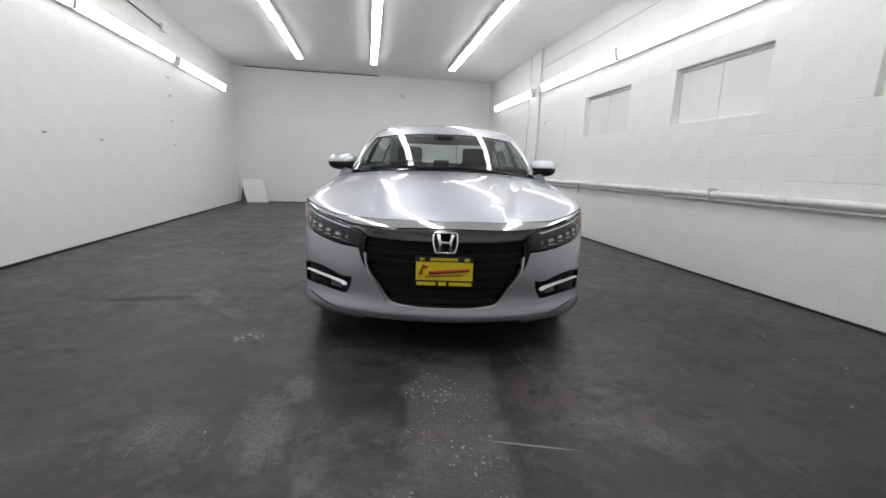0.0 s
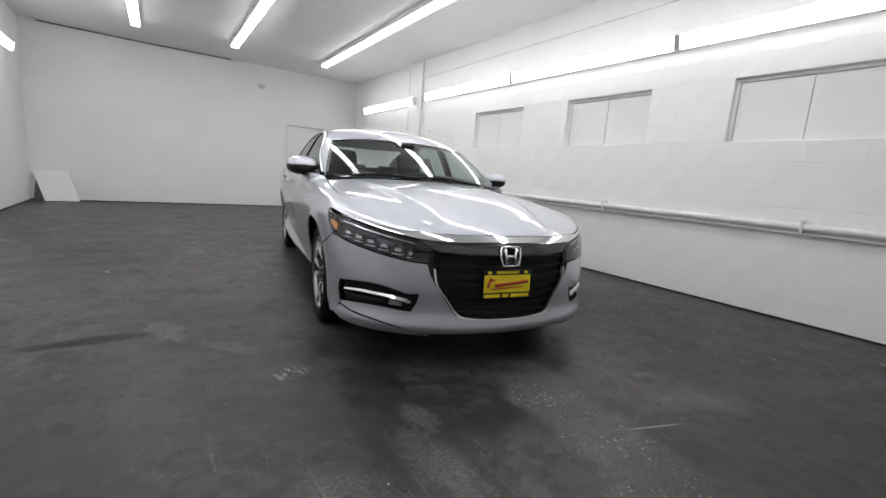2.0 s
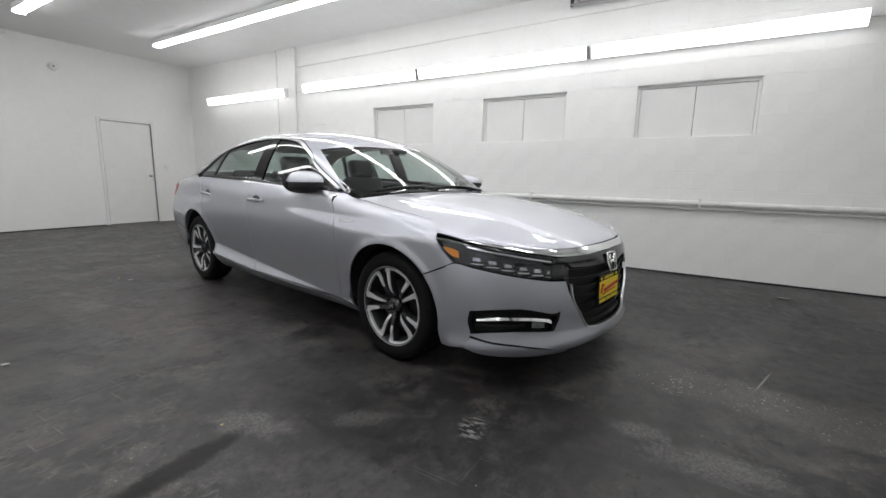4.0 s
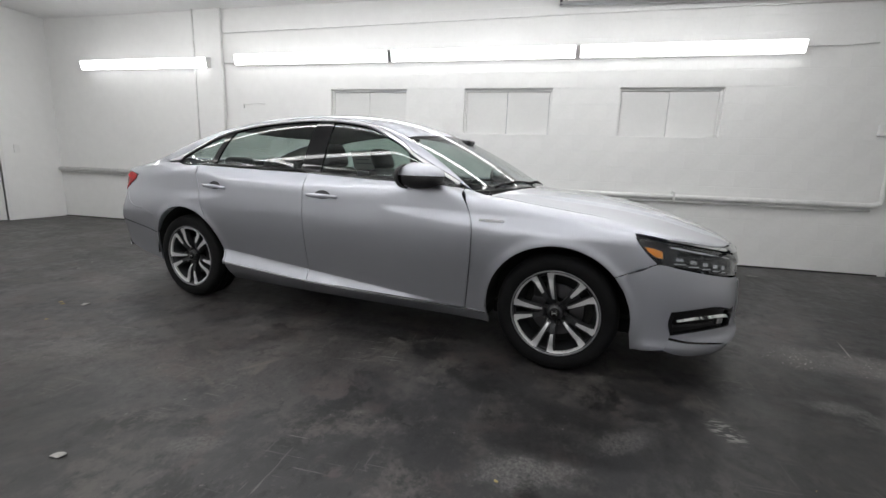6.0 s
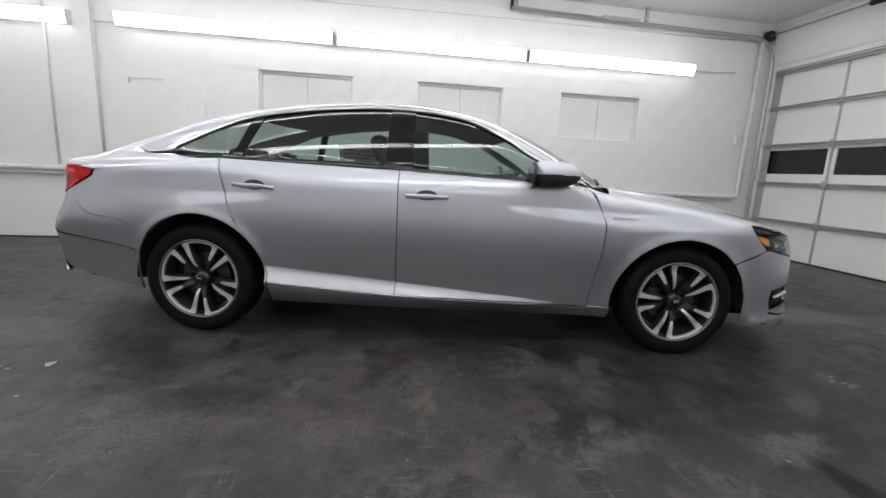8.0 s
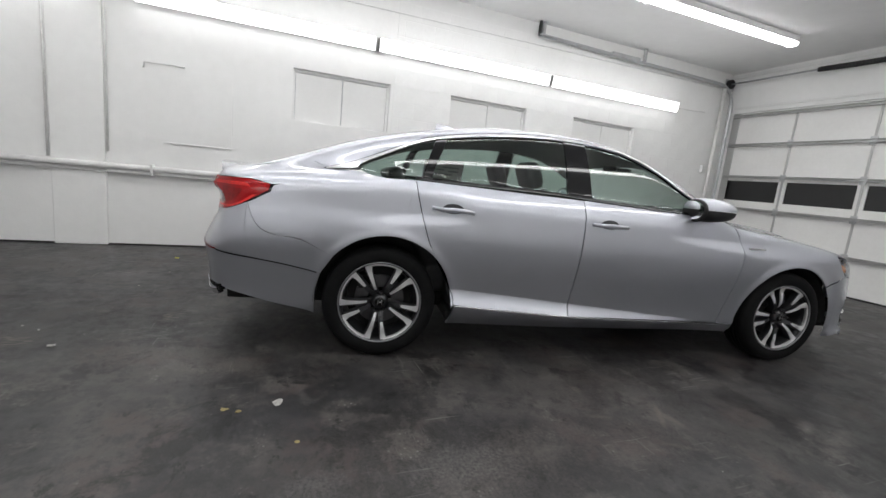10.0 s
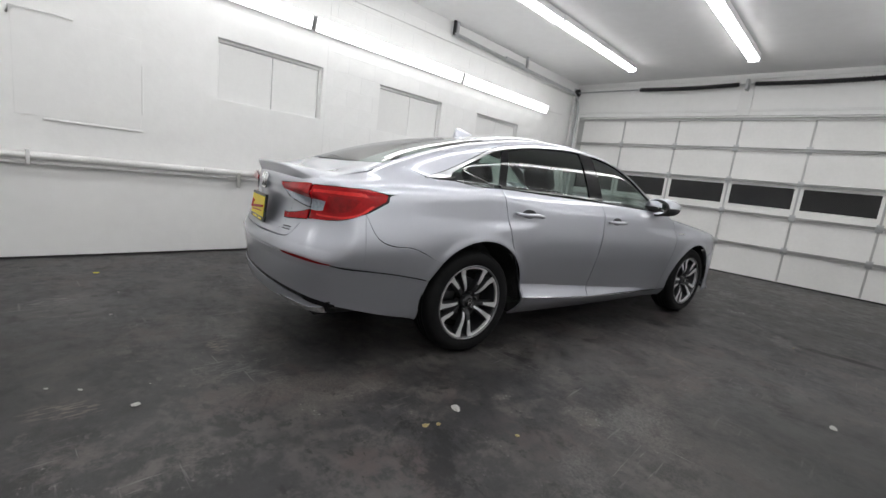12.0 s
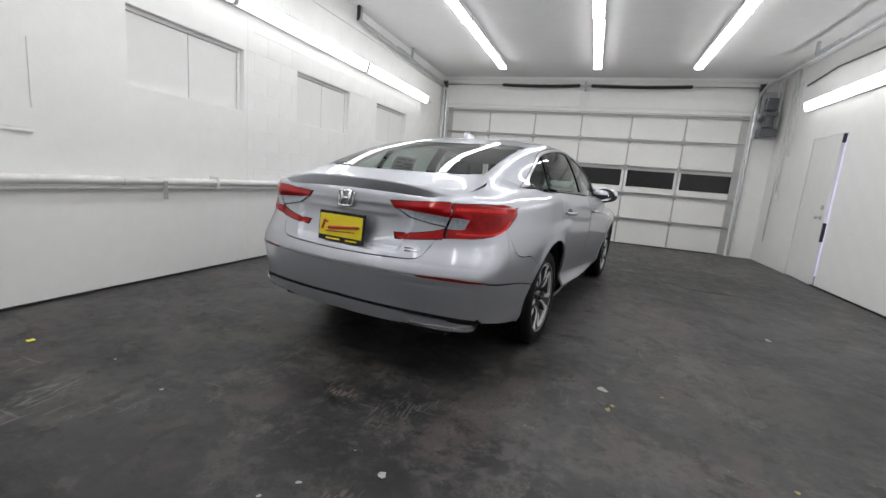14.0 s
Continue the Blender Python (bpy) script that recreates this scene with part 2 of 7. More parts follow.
    bp.inputs["Strength"].default_value, bp.inputs["Distance"].default_value = 0.4, 0.003
    nt.links.new(op("ADD", op("MULTIPLY", grit, 0.35), mottle), bp.inputs["Height"])
    nt.links.new(bp.outputs[0], b.inputs["Normal"])
    return m


M_FLOOR = floor_material()
M_WALL = material("white_wall_paint", (0.85, 0.85, 0.84), 0.5, vary=0.035, scale=1.1, bump=0.0010, bump_scale=24, rough_vary=0.08)
M_BLOCK = material("painted_block", (0.85, 0.85, 0.84), 0.5, vary=0.03, scale=3.0, bump=0.0012, bump_scale=40, rough_vary=0.08, piece=0.02)
M_CEIL = material("ceiling_paint", (0.85, 0.85, 0.85), 0.8, vary=0.04, scale=0.8, bump=0.001, bump_scale=120)
M_TRIM = material("white_trim_paint", (0.80, 0.80, 0.79), 0.4, vary=0.04, scale=5, bump=0.0008, bump_scale=30)
M_BOARD = material("white_board", (0.78, 0.78, 0.77), 0.45, vary=0.03, scale=3)
M_FIXTURE = material("white_enamel", (0.8, 0.8, 0.8), 0.35)
M_TUBE = material("glowing_diffuser", (0.99, 0.99, 0.992), 0.4, emit=CEILING_LAMP)
M_TUBE_WALL = material("dimmer_diffuser", (0.99, 0.99, 0.992), 0.4, emit=WALL_LAMP)
M_STEEL = material("galvanised_steel", (0.52, 0.53, 0.54), 0.42, metal=0.85, vary=0.15, scale=12, rough_vary=0.1)
M_DARKSTEEL = material("oiled_spring_steel", (0.035, 0.035, 0.037), 0.5, metal=0.5, vary=0.3, scale=20)
M_GDOOR = material("white_door_panel", (0.83, 0.825, 0.81), 0.5, vary=0.04, scale=2.5, bump=0.0006, bump_scale=200)
M_DOORTRIM = material("white_galvanised_trim", (0.46, 0.46, 0.455), 0.42, metal=0.3, vary=0.08, scale=10)
M_DARKPANE = material("dark_window_pane", (0.012, 0.012, 0.013), 0.12)
M_PIPE = material("painted_pipe", (0.74, 0.74, 0.73), 0.4, vary=0.14, scale=9, bump=0.001, bump_scale=40)
M_GREYBOX = material("grey_motor_casing", (0.10, 0.105, 0.115), 0.4, vary=0.15, scale=15)
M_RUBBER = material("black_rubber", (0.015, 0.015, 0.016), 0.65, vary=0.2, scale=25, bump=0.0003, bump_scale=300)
M_PAPER = material("scrap_paper", (0.38, 0.375, 0.355), 0.8, vary=0.12, scale=40)
M_YELLOWSCRAP = material("yellow_scrap", (0.75, 0.68, 0.08), 0.7, vary=0.1, scale=40)
M_LEAF = material("dry_leaf", (0.32, 0.26, 0.12), 0.8, vary=0.3, scale=60)


# ---------------------------------------------------------------- mesh helpers
def link_mesh(name, me, mat, parent=None, label=""):
    ob = new(name, me)
    if mat:
        me.materials.append(mat)
    if parent:
        ob.parent = parent
    if label:
        tagged(ob, label)
    return ob


def part(name, bm, mat, parent=None, label="", smooth=False):
    """Links a bmesh as one mesh object, under a thing or a part."""
    me = bpy.data.meshes.new(name)
    bm.to_mesh(me)
    bm.free()
    if smooth:
        me.shade_smooth()
    return link_mesh(name, me, mat, parent, label)


def empty(name, m=None, **tags):
    ob = new(name)
    ob.empty_display_size = 0.1
    if m is not None:
        ob.matrix_basis = m
    return tagged(ob, **tags)


def box(bm, lo, hi, bevel=0.0, segments=2, turn=None):
    """A box between two corners, with rounded edges; turn: a matrix applied at the end."""
    r = bmesh.ops.create_cube(bm, size=1.0)
    v = r["verts"]
    c, s = (Vector(lo) + Vector(hi)) / 2, Vector(hi) - Vector(lo)
    bmesh.ops.transform(bm, matrix=Matrix.Translation(c) @ Matrix.Diagonal((*s, 1)), verts=v)
    if bevel:
        e = {e for x in v for e in x.link_edges}
        out = bmesh.ops.bevel(bm, geom=list(e), offset=bevel, segments=segments, affect="EDGES", profile=0.5)
        v = list({x for f in out["faces"] for x in f.verts} | {x for x in v if x.is_valid})
    if turn is not None:
        bmesh.ops.transform(bm, matrix=turn, verts=v)
    return v


def boxes(*specs, bevel=0.0):
    bm = bmesh.new()
    for lo, hi in specs:
        box(bm, lo, hi, bevel)
    return bm


def tube(points, r, sides=10, bm=None, caps=True):
    """A round bar along a polyline."""
    bm = bm or bmesh.new()
    pts = [Vector(p) for p in points]
    rings = []
    for i, p in enumerate(pts):
        d = ((pts[min(i + 1, len(pts) - 1)] - p).normalized() + (p - pts[max(i - 1, 0)]).normalized()).normalized()
        up = Vector((0, 0, 1)) if abs(d.z) < 0.9 else Vector((1, 0, 0))
        a = d.cross(up).normalized()
        b = a.cross(d)
        rr = r[i] if isinstance(r, (list, tuple)) else r
        rings.append([bm.verts.new(p + rr * (math.cos(t) * a + math.sin(t) * b)) for t in (2 * math.pi * k / sides for k in range(sides))])
    for q, s in zip(rings, rings[1:]):
        for k in range(sides):
            bm.faces.new((q[k], q[(k + 1) % sides], s[(k + 1) % sides], s[k]))
    if caps:
        bm.faces.new(rings[0][::-1])
        bm.faces.new(rings[-1])
    bmesh.ops.recalc_face_normals(bm, faces=bm.faces)
    return bm


def lathe(profile, sides, axis="y", bm=None):
    """A turned form: pairs (radius, along the axis)."""
    bm = bm or bmesh.new()
    rings = []
    for r, h in profile:
        ring = []
        for k in range(sides):
            t = 2 * math.pi * k / sides
            c, s = r * math.cos(t), r * math.sin(t)
            ring.append(bm.verts.new({"x": (h, c, s), "y": (c, h, s), "z": (c, s, h)}[axis]))
        rings.append(ring)
    for q, s in zip(rings, rings[1:]):
        for k in range(sides):
            bm.faces.new((q[k], q[(k + 1) % sides], s[(k + 1) % sides], s[k]))
    bmesh.ops.recalc_face_normals(bm, faces=bm.faces)
    return bm

# ---------------------------------------------------------------- the room
X0, X1, Y0, Y1, TOP = -3.15, 3.40, -0.68, 11.81, 3.33
WIN_Z = (1.575, 2.166)
WINDOWS = ((5.345, 6.505), (3.345, 4.515), (1.33, 2.515))
COURSE, BLOCK = 0.1971, 0.3925

bm = bmesh.new()
bmesh.ops.create_grid(bm, x_segments=40, y_segments=60, size=0.5)
bmesh.ops.transform(bm, matrix=Matrix.Translation(((X0 + X1) / 2, (Y0 + Y1) / 2, 0)) @ Matrix.Diagonal((X1 - X0 + 0.6, Y1 - Y0 + 0.6, 1, 1)), verts=bm.verts)
tagged(part("floor", bm, M_FLOOR), "dark sealed concrete floor, scuffed and stained", "floor", kind="structure")
tagged(part("ceiling", boxes(((X0 - 0.2, Y0 - 0.2, TOP), (X1 + 0.2, Y1 + 0.2, TOP + 0.15))), M_CEIL), "smooth off-white painted ceiling", "ceiling", kind="structure")

# east wall: block courses with three blocked-up window recesses
wall_east = tagged(part("wall_east", boxes(((X1 + 0.003, Y0 - 0.2, 0), (X1 + 0.25, Y1 + 0.2, WIN_Z[0])), ((X1 + 0.003, Y0 - 0.2, WIN_Z[1]), (X1 + 0.25, Y1 + 0.2, TOP)),
                   *[((X1 + 0.003, a, WIN_Z[0]), (X1 + 0.25, b, WIN_Z[1])) for a, b in ((Y0 - 0.2, WINDOWS[2][0]), (WINDOWS[2][1], WINDOWS[1][0]), (WINDOWS[1][1], WINDOWS[0][0]), (WINDOWS[0][1], Y1 + 0.2))]), M_WALL),
                   "white-painted concrete block wall with three closed-up windows", "wall", kind="structure")
for i, (a, b) in enumerate(WINDOWS):
    w = tagged(empty("window_%d" % (i + 1)), label="blocked-up window closed with white-painted boards", category="window", kind="structure")
    part("window_frame", boxes(((X1 + 0.055, a, WIN_Z[1] - 0.035), (X1 + 0.1, b, WIN_Z[1])), ((X1 + 0.055, a, WIN_Z[0]), (X1 + 0.1, a + 0.03, WIN_Z[1] - 0.035)),
                               ((X1 + 0.055, b - 0.03, WIN_Z[0]), (X1 + 0.1, b, WIN_Z[1] - 0.035)), bevel=0.004), M_TRIM, w, "white-painted wooden frame")
    mid = a + (b - a) * 0.5
    for q, s in ((a + 0.033, mid - 0.003), (mid + 0.003, b - 0.033)):
        part("panel", boxes(((X1 + 0.068, q, WIN_Z[0] + 0.004), (X1 + 0.1, s, WIN_Z[1] - 0.038)), bevel=0.003), M_BOARD, w, "white-painted board")
    part("window_sill", boxes(((X1 + 0.012, a, WIN_Z[0] - 0.02), (X1 + 0.1, b, WIN_Z[0] + 0.002)), bevel=0.004), M_TRIM, w)
    part("lintel", boxes(((X1 + 0.012, a, WIN_Z[1] - 0.004), (X1 + 0.1, b, WIN_Z[1] + 0.016)), bevel=0.004), M_TRIM, w)
# pilaster and its conduit
tagged(part("pilaster", boxes(((X1 - 0.035, 8.32, 0), (X1 + 0.02, 8.78, TOP)), bevel=0.008), M_WALL, wall_east), "white-painted shallow pier")

# west wall with a door opening near the garage door
SD = (0.86, 1.80, 2.10)
wall_west = tagged(part("wall_west", boxes(((X0 - 0.2, Y0 - 0.2, 0), (X0 - 0.006, SD[0], TOP)), ((X0 - 0.2, SD[1], 0), (X0 - 0.006, Y1 + 0.2, TOP)), ((X0 - 0.2, SD[0], SD[2]), (X0 - 0.006, SD[1], TOP))), M_WALL),
                   "white-painted block wall with a side door", "wall", kind="structure")
# north wall, plain plaster, with a flush door
BD = (1.62, 2.52, 2.04)
tagged(part("wall_north", boxes(((X0 - 0.2, Y1, 0), (BD[0], Y1 + 0.2, TOP)), ((BD[1], Y1, 0), (X1 + 0.25, Y1 + 0.2, TOP)), ((BD[0], Y1, BD[2]), (BD[1], Y1 + 0.2, TOP))), M_WALL),
       "smooth white-painted end wall", "wall", kind="structure")
GD = (-2.70, 3.27, 2.66)
tagged(part("wall_south", boxes(((X0 - 0.2, Y0 - 0.2, 0), (GD[0], Y0, TOP)), ((GD[1], Y0 - 0.2, 0), (X1 + 0.25, Y0, TOP)), ((GD[0], Y0 - 0.2, GD[2]), (GD[1], Y0, TOP))), M_WALL),
       "white-painted wall round the garage door", "wall", kind="structure")


def knob(parent, x, y, z, sx, sy):
    bm = lathe(((0.0, 0.075), (0.018, 0.072), (0.027, 0.055), (0.022, 0.038), (0.010, 0.03), (0.010, 0.012), (0.030, 0.008), (0.030, 0.0)), 16, "x" if sx else "y")
    if (sx or sy) < 0:
        bmesh.ops.scale(bm, vec=(-1 if sx else 1, -1 if sy else 1, 1), verts=bm.verts)
        bmesh.ops.reverse_faces(bm, faces=bm.faces)
    bmesh.ops.translate(bm, vec=(x, y, z), verts=bm.verts)
    part("door_knob", bm, M_STEEL, parent, "brushed steel knob", smooth=True)


# flush door in the north wall
door = tagged(part("door_1", boxes(((BD[0] + 0.012, Y1 + 0.012, 0.012), (BD[1] - 0.012, Y1 + 0.055, BD[2] - 0.012)), bevel=0.003), M_TRIM), "closed flush door, painted white like the wall", "door", kind="structure")
part("door_frame", boxes(((BD[0] - 0.05, Y1 - 0.012, 0), (BD[0], Y1 + 0.06, BD[2] + 0.05)), ((BD[1], Y1 - 0.012, 0), (BD[1] + 0.05, Y1 + 0.06, BD[2] + 0.05)), ((BD[0], Y1 - 0.012, BD[2]), (BD[1], Y1 + 0.06, BD[2] + 0.05)), bevel=0.004), M_TRIM, door)
knob(door, BD[1] - 0.08, Y1 + 0.012, 0.98, 0, -1)

# side door in the west wall, standing slightly open
door = tagged(empty("door_2", pose(X0 - 0.03, SD[0] + 0.02, 0, 0, 0, -2.6)), label="white-painted side door standing slightly ajar", category="door", kind="structure")
part("door_leaf", boxes(((-0.022, 0.0, 0.012), (0.022, SD[1] - SD[0] - 0.075, SD[2] - 0.015)), bevel=0.003), M_TRIM, door)
knob(door, 0.022, SD[1] - SD[0] - 0.17, 0.95, 1, 0)
part("lock_plate", boxes(((0.022, SD[1] - SD[0] - 0.2, 1.06), (0.034, SD[1] - SD[0] - 0.14, 1.12)), bevel=0.003), M_STEEL, door)
# dark strips added for the parts of the gap that show no daylight
part("gap_strip", boxes(((-0.016, SD[1] - SD[0] - 0.075, 0.62), (0.016, SD[1] - SD[0] - 0.040, 0.88)), ((-0.016, SD[1] - SD[0] - 0.075, SD[2] - 0.14), (0.016, SD[1] - SD[0] - 0.040, SD[2] - 0.02)), bevel=0.002), M_RUBBER, door, "dark strips added in the door gap")
tagged(part("backdrop", boxes(((X0 - 0.6, SD[0] - 0.4, -0.02), (X0 - 0.55, SD[1] + 0.8, 2.6))), material("outdoor_daylight", (0.74, 0.68, 0.95), 0.9, emit=0.7)), "daylight outside the side door", "backdrop", kind="structure")


# ---------------------------------------------------------------- fluorescent lights
def light_fixture(length, label, glow, deep=0.075):
    """A wraparound strip light along y, hung from its top at z = 0; two glowing halves."""
    ob = empty("strip_light", label=label, category="light")
    wide, drop = (0.074, 0.118) if deep < 0.1 else (0.070, 0.130)
    bm = boxes(((-wide, -length / 2, -deep), (wide, length / 2, 0)), bevel=0.006)
    part("housing", bm, M_FIXTURE, ob, "white enamelled metal tray")
    for s in (-1, 1):
        bm = bmesh.new()
        a, b = sorted((s * 0.004, s * (length / 2 - 0.008)))
        prof = [(-0.068, -0.070), (-0.069, -0.082), (-0.055, -0.106), (-0.025, -0.118), (0.025, -0.118), (0.055, -0.106), (0.069, -0.082), (0.068, -0.070)]
        if deep > 0.1:
            prof = [(-0.073, -0.078), (-0.074, -0.092), (-0.066, -0.112), (-0.045, -0.126), (0.0, -0.130), (0.045, -0.126), (0.066, -0.112), (0.074, -0.092), (0.073, -0.078)]
        ends = [[bm.verts.new((x, y, z)) for x, z in prof] for y in (a, b)]
        for i in range(len(prof) - 1):
            bm.faces.new((ends[0][i], ends[0][i + 1], ends[1][i + 1], ends[1][i]))
        bm.faces.new(ends[0][::-1])
        bm.faces.new(ends[1])
        part("diffuser", bm, glow, ob, "glowing white diffuser")
        part("end_cap", boxes(((-0.076, s * (length / 2 - 0.008), -drop - 0.001), (0.076, s * length / 2, 0.002)) if s > 0 else ((-0.076, -length / 2, -drop - 0.001), (0.076, -length / 2 + 0.008, 0.002)), bevel=0.003), M_FIXTURE, ob)
    return ob


lamp = light_fixture(2.44, "white ceiling strip light, switched on", M_TUBE)
lamp["group"] = "ceiling strip lights"
first = True
for x_far, x_near in ((1.97, 1.863), (0.193, 0.119), (-1.391, -1.50)):
    for k in range(4):
        y = 0.40 + 1.225 + 2.45 * k
        x = x_near + (x_far - x_near) * k / 3
        m = pose(x, y, TOP, 0, 0, -math.degrees(math.atan((x_far - x_near) / 9.8)))
        if first:
            lamp.matrix_basis, first = m, False
        else:
            copy_thing(lamp, m)
wall_lamp = light_fixture(2.44, "white wall-mounted strip light, switched on", M_TUBE_WALL, 0.105)
wall_lamp["group"] = "wall strip lights"
spots = [(X1 - 0.005, 0.605 + 1.23 + 2.485 * k, 2.60, -78) for k in range(3)] + [(X1 - 0.005, 9.73, 2.57, -78)]
spots += [(X0 + 0.005, 0.62 + 1.23 + 2.485 * k, 2.63, 78) for k in range(3)] + [(X0 + 0.005, 9.46, 2.62, 78)]
for k, (x, y, z, tilt) in enumerate(spots):
    m = pose(x, y, z, 0, -tilt, 0)
    if k == 0:
        wall_lamp.matrix_basis = m
    else:
        copy_thing(wall_lamp, m)
# ---------------------------------------------------------------- car: the smooth outer form
# Car coordinates: x forward, y to the car's left, z up; the origin lies on the floor midway between the axles.


def spline(xs, ys):
    """A natural cubic spline through a few stations, as a function on arrays."""
    xs, ys = np.array(xs, float), np.array(ys, float)
    n, h = len(xs), np.diff(xs)
    a, b = np.eye(n), np.zeros(n)
    for i in range(1, n - 1):
        a[i, i - 1], a[i, i], a[i, i + 1] = h[i - 1], 2 * (h[i - 1] + h[i]), h[i]
        b[i] = 6 * ((ys[i + 1] - ys[i]) / h[i] - (ys[i] - ys[i - 1]) / h[i - 1])
    m = np.linalg.solve(a, b)

    def value(x):
        x = np.clip(x, xs[0], xs[-1])
        i = np.clip(np.searchsorted(xs, x) - 1, 0, n - 2)
        l, r, w = x - xs[i], xs[i + 1] - x, h[i]
        return m[i] * r ** 3 / (6 * w) + m[i + 1] * l ** 3 / (6 * w) + (ys[i] / w - m[i] * w / 6) * r + (ys[i + 1] / w - m[i + 1] * w / 6) * l

    return value


def smax(a, b, k):
    h = np.maximum(k - np.abs(a - b), 0) / k
    return np.maximum(a, b) + h ** 3 * k / 6


def smin(a, b, k):
    return -smax(-a, -b, k)


AXLE, HUB, TYRE = 1.412, 0.326, 0.326
ARCHES = ((1.405, 0.318, 0.383), (-1.392, 0.335, 0.388))
deck_line = spline((-2.5, -2.3, -2.05, -1.8, -1.25, -0.5, 0.4, 1.0, 1.3, 1.6, 1.9, 2.1, 2.25, 2.4),
                   (0.985, 1.015, 1.040, 1.056, 1.054, 1.036, 1.002, 0.980, 0.951, 0.914, 0.855, 0.794, 0.742, 0.66))
plan_width = spline((-2.5, -2.2, -1.9, -1.4, -0.8, 0.0, 0.8, 1.4, 1.8, 2.1, 2.4),
                    (0.80, 0.865, 0.903, 0.922, 0.926, 0.93, 0.926, 0.917, 0.893, 0.855, 0.81))
side_section = spline((0.14, 0.20, 0.26, 0.34, 0.42, 0.50, 0.58, 0.66, 0.74, 0.82, 0.90, 1.0, 1.15),
                      (-0.17, -0.125, -0.086, -0.068, -0.053, -0.035, -0.018, -0.006, 0.0, -0.002, -0.007, -0.014, -0.03))
nose_section = spline((0.14, 0.20, 0.27, 0.40, 0.52, 0.62, 0.70, 0.76, 0.9),
                      (-0.08, 0.012, 0.008, -0.002, -0.010, -0.024, -0.042, -0.064, -0.15))
tail_section = spline((0.14, 0.22, 0.30, 0.42, 0.55, 0.64, 0.72, 0.84, 0.96, 1.06, 1.2),
                      (0.140, 0.086, 0.040, 0.018, 0.001, 0.014, 0.050, 0.074, 0.068, 0.048, 0.03))
cabin_width = spline((-2.3, -2.0, -1.7, -1.3, -0.8, -0.2, 0.4, 0.8, 1.15),
                     (0.64, 0.715, 0.775, 0.828, 0.860, 0.868, 0.850, 0.808, 0.74))
sill_line = spline((-1.3, -0.985, -0.578, -0.245, 0.3, 0.88, 1.2), (0.352, 0.335, 0.307, 0.289, 0.272, 0.263, 0.26))
roof_line = spline((-3.3, -2.3, -2.05, -1.85, -1.6, -1.3, -1.0, -0.7, -0.35, 0.0, 0.25, 0.5, 0.75, 0.95, 1.12, 1.3, 2.6),
                   (0.45, 0.965, 1.085, 1.170, 1.258, 1.337, 1.402, 1.446, 1.459, 1.438, 1.390, 1.300, 1.185, 1.075, 0.970, 0.85, -0.2))


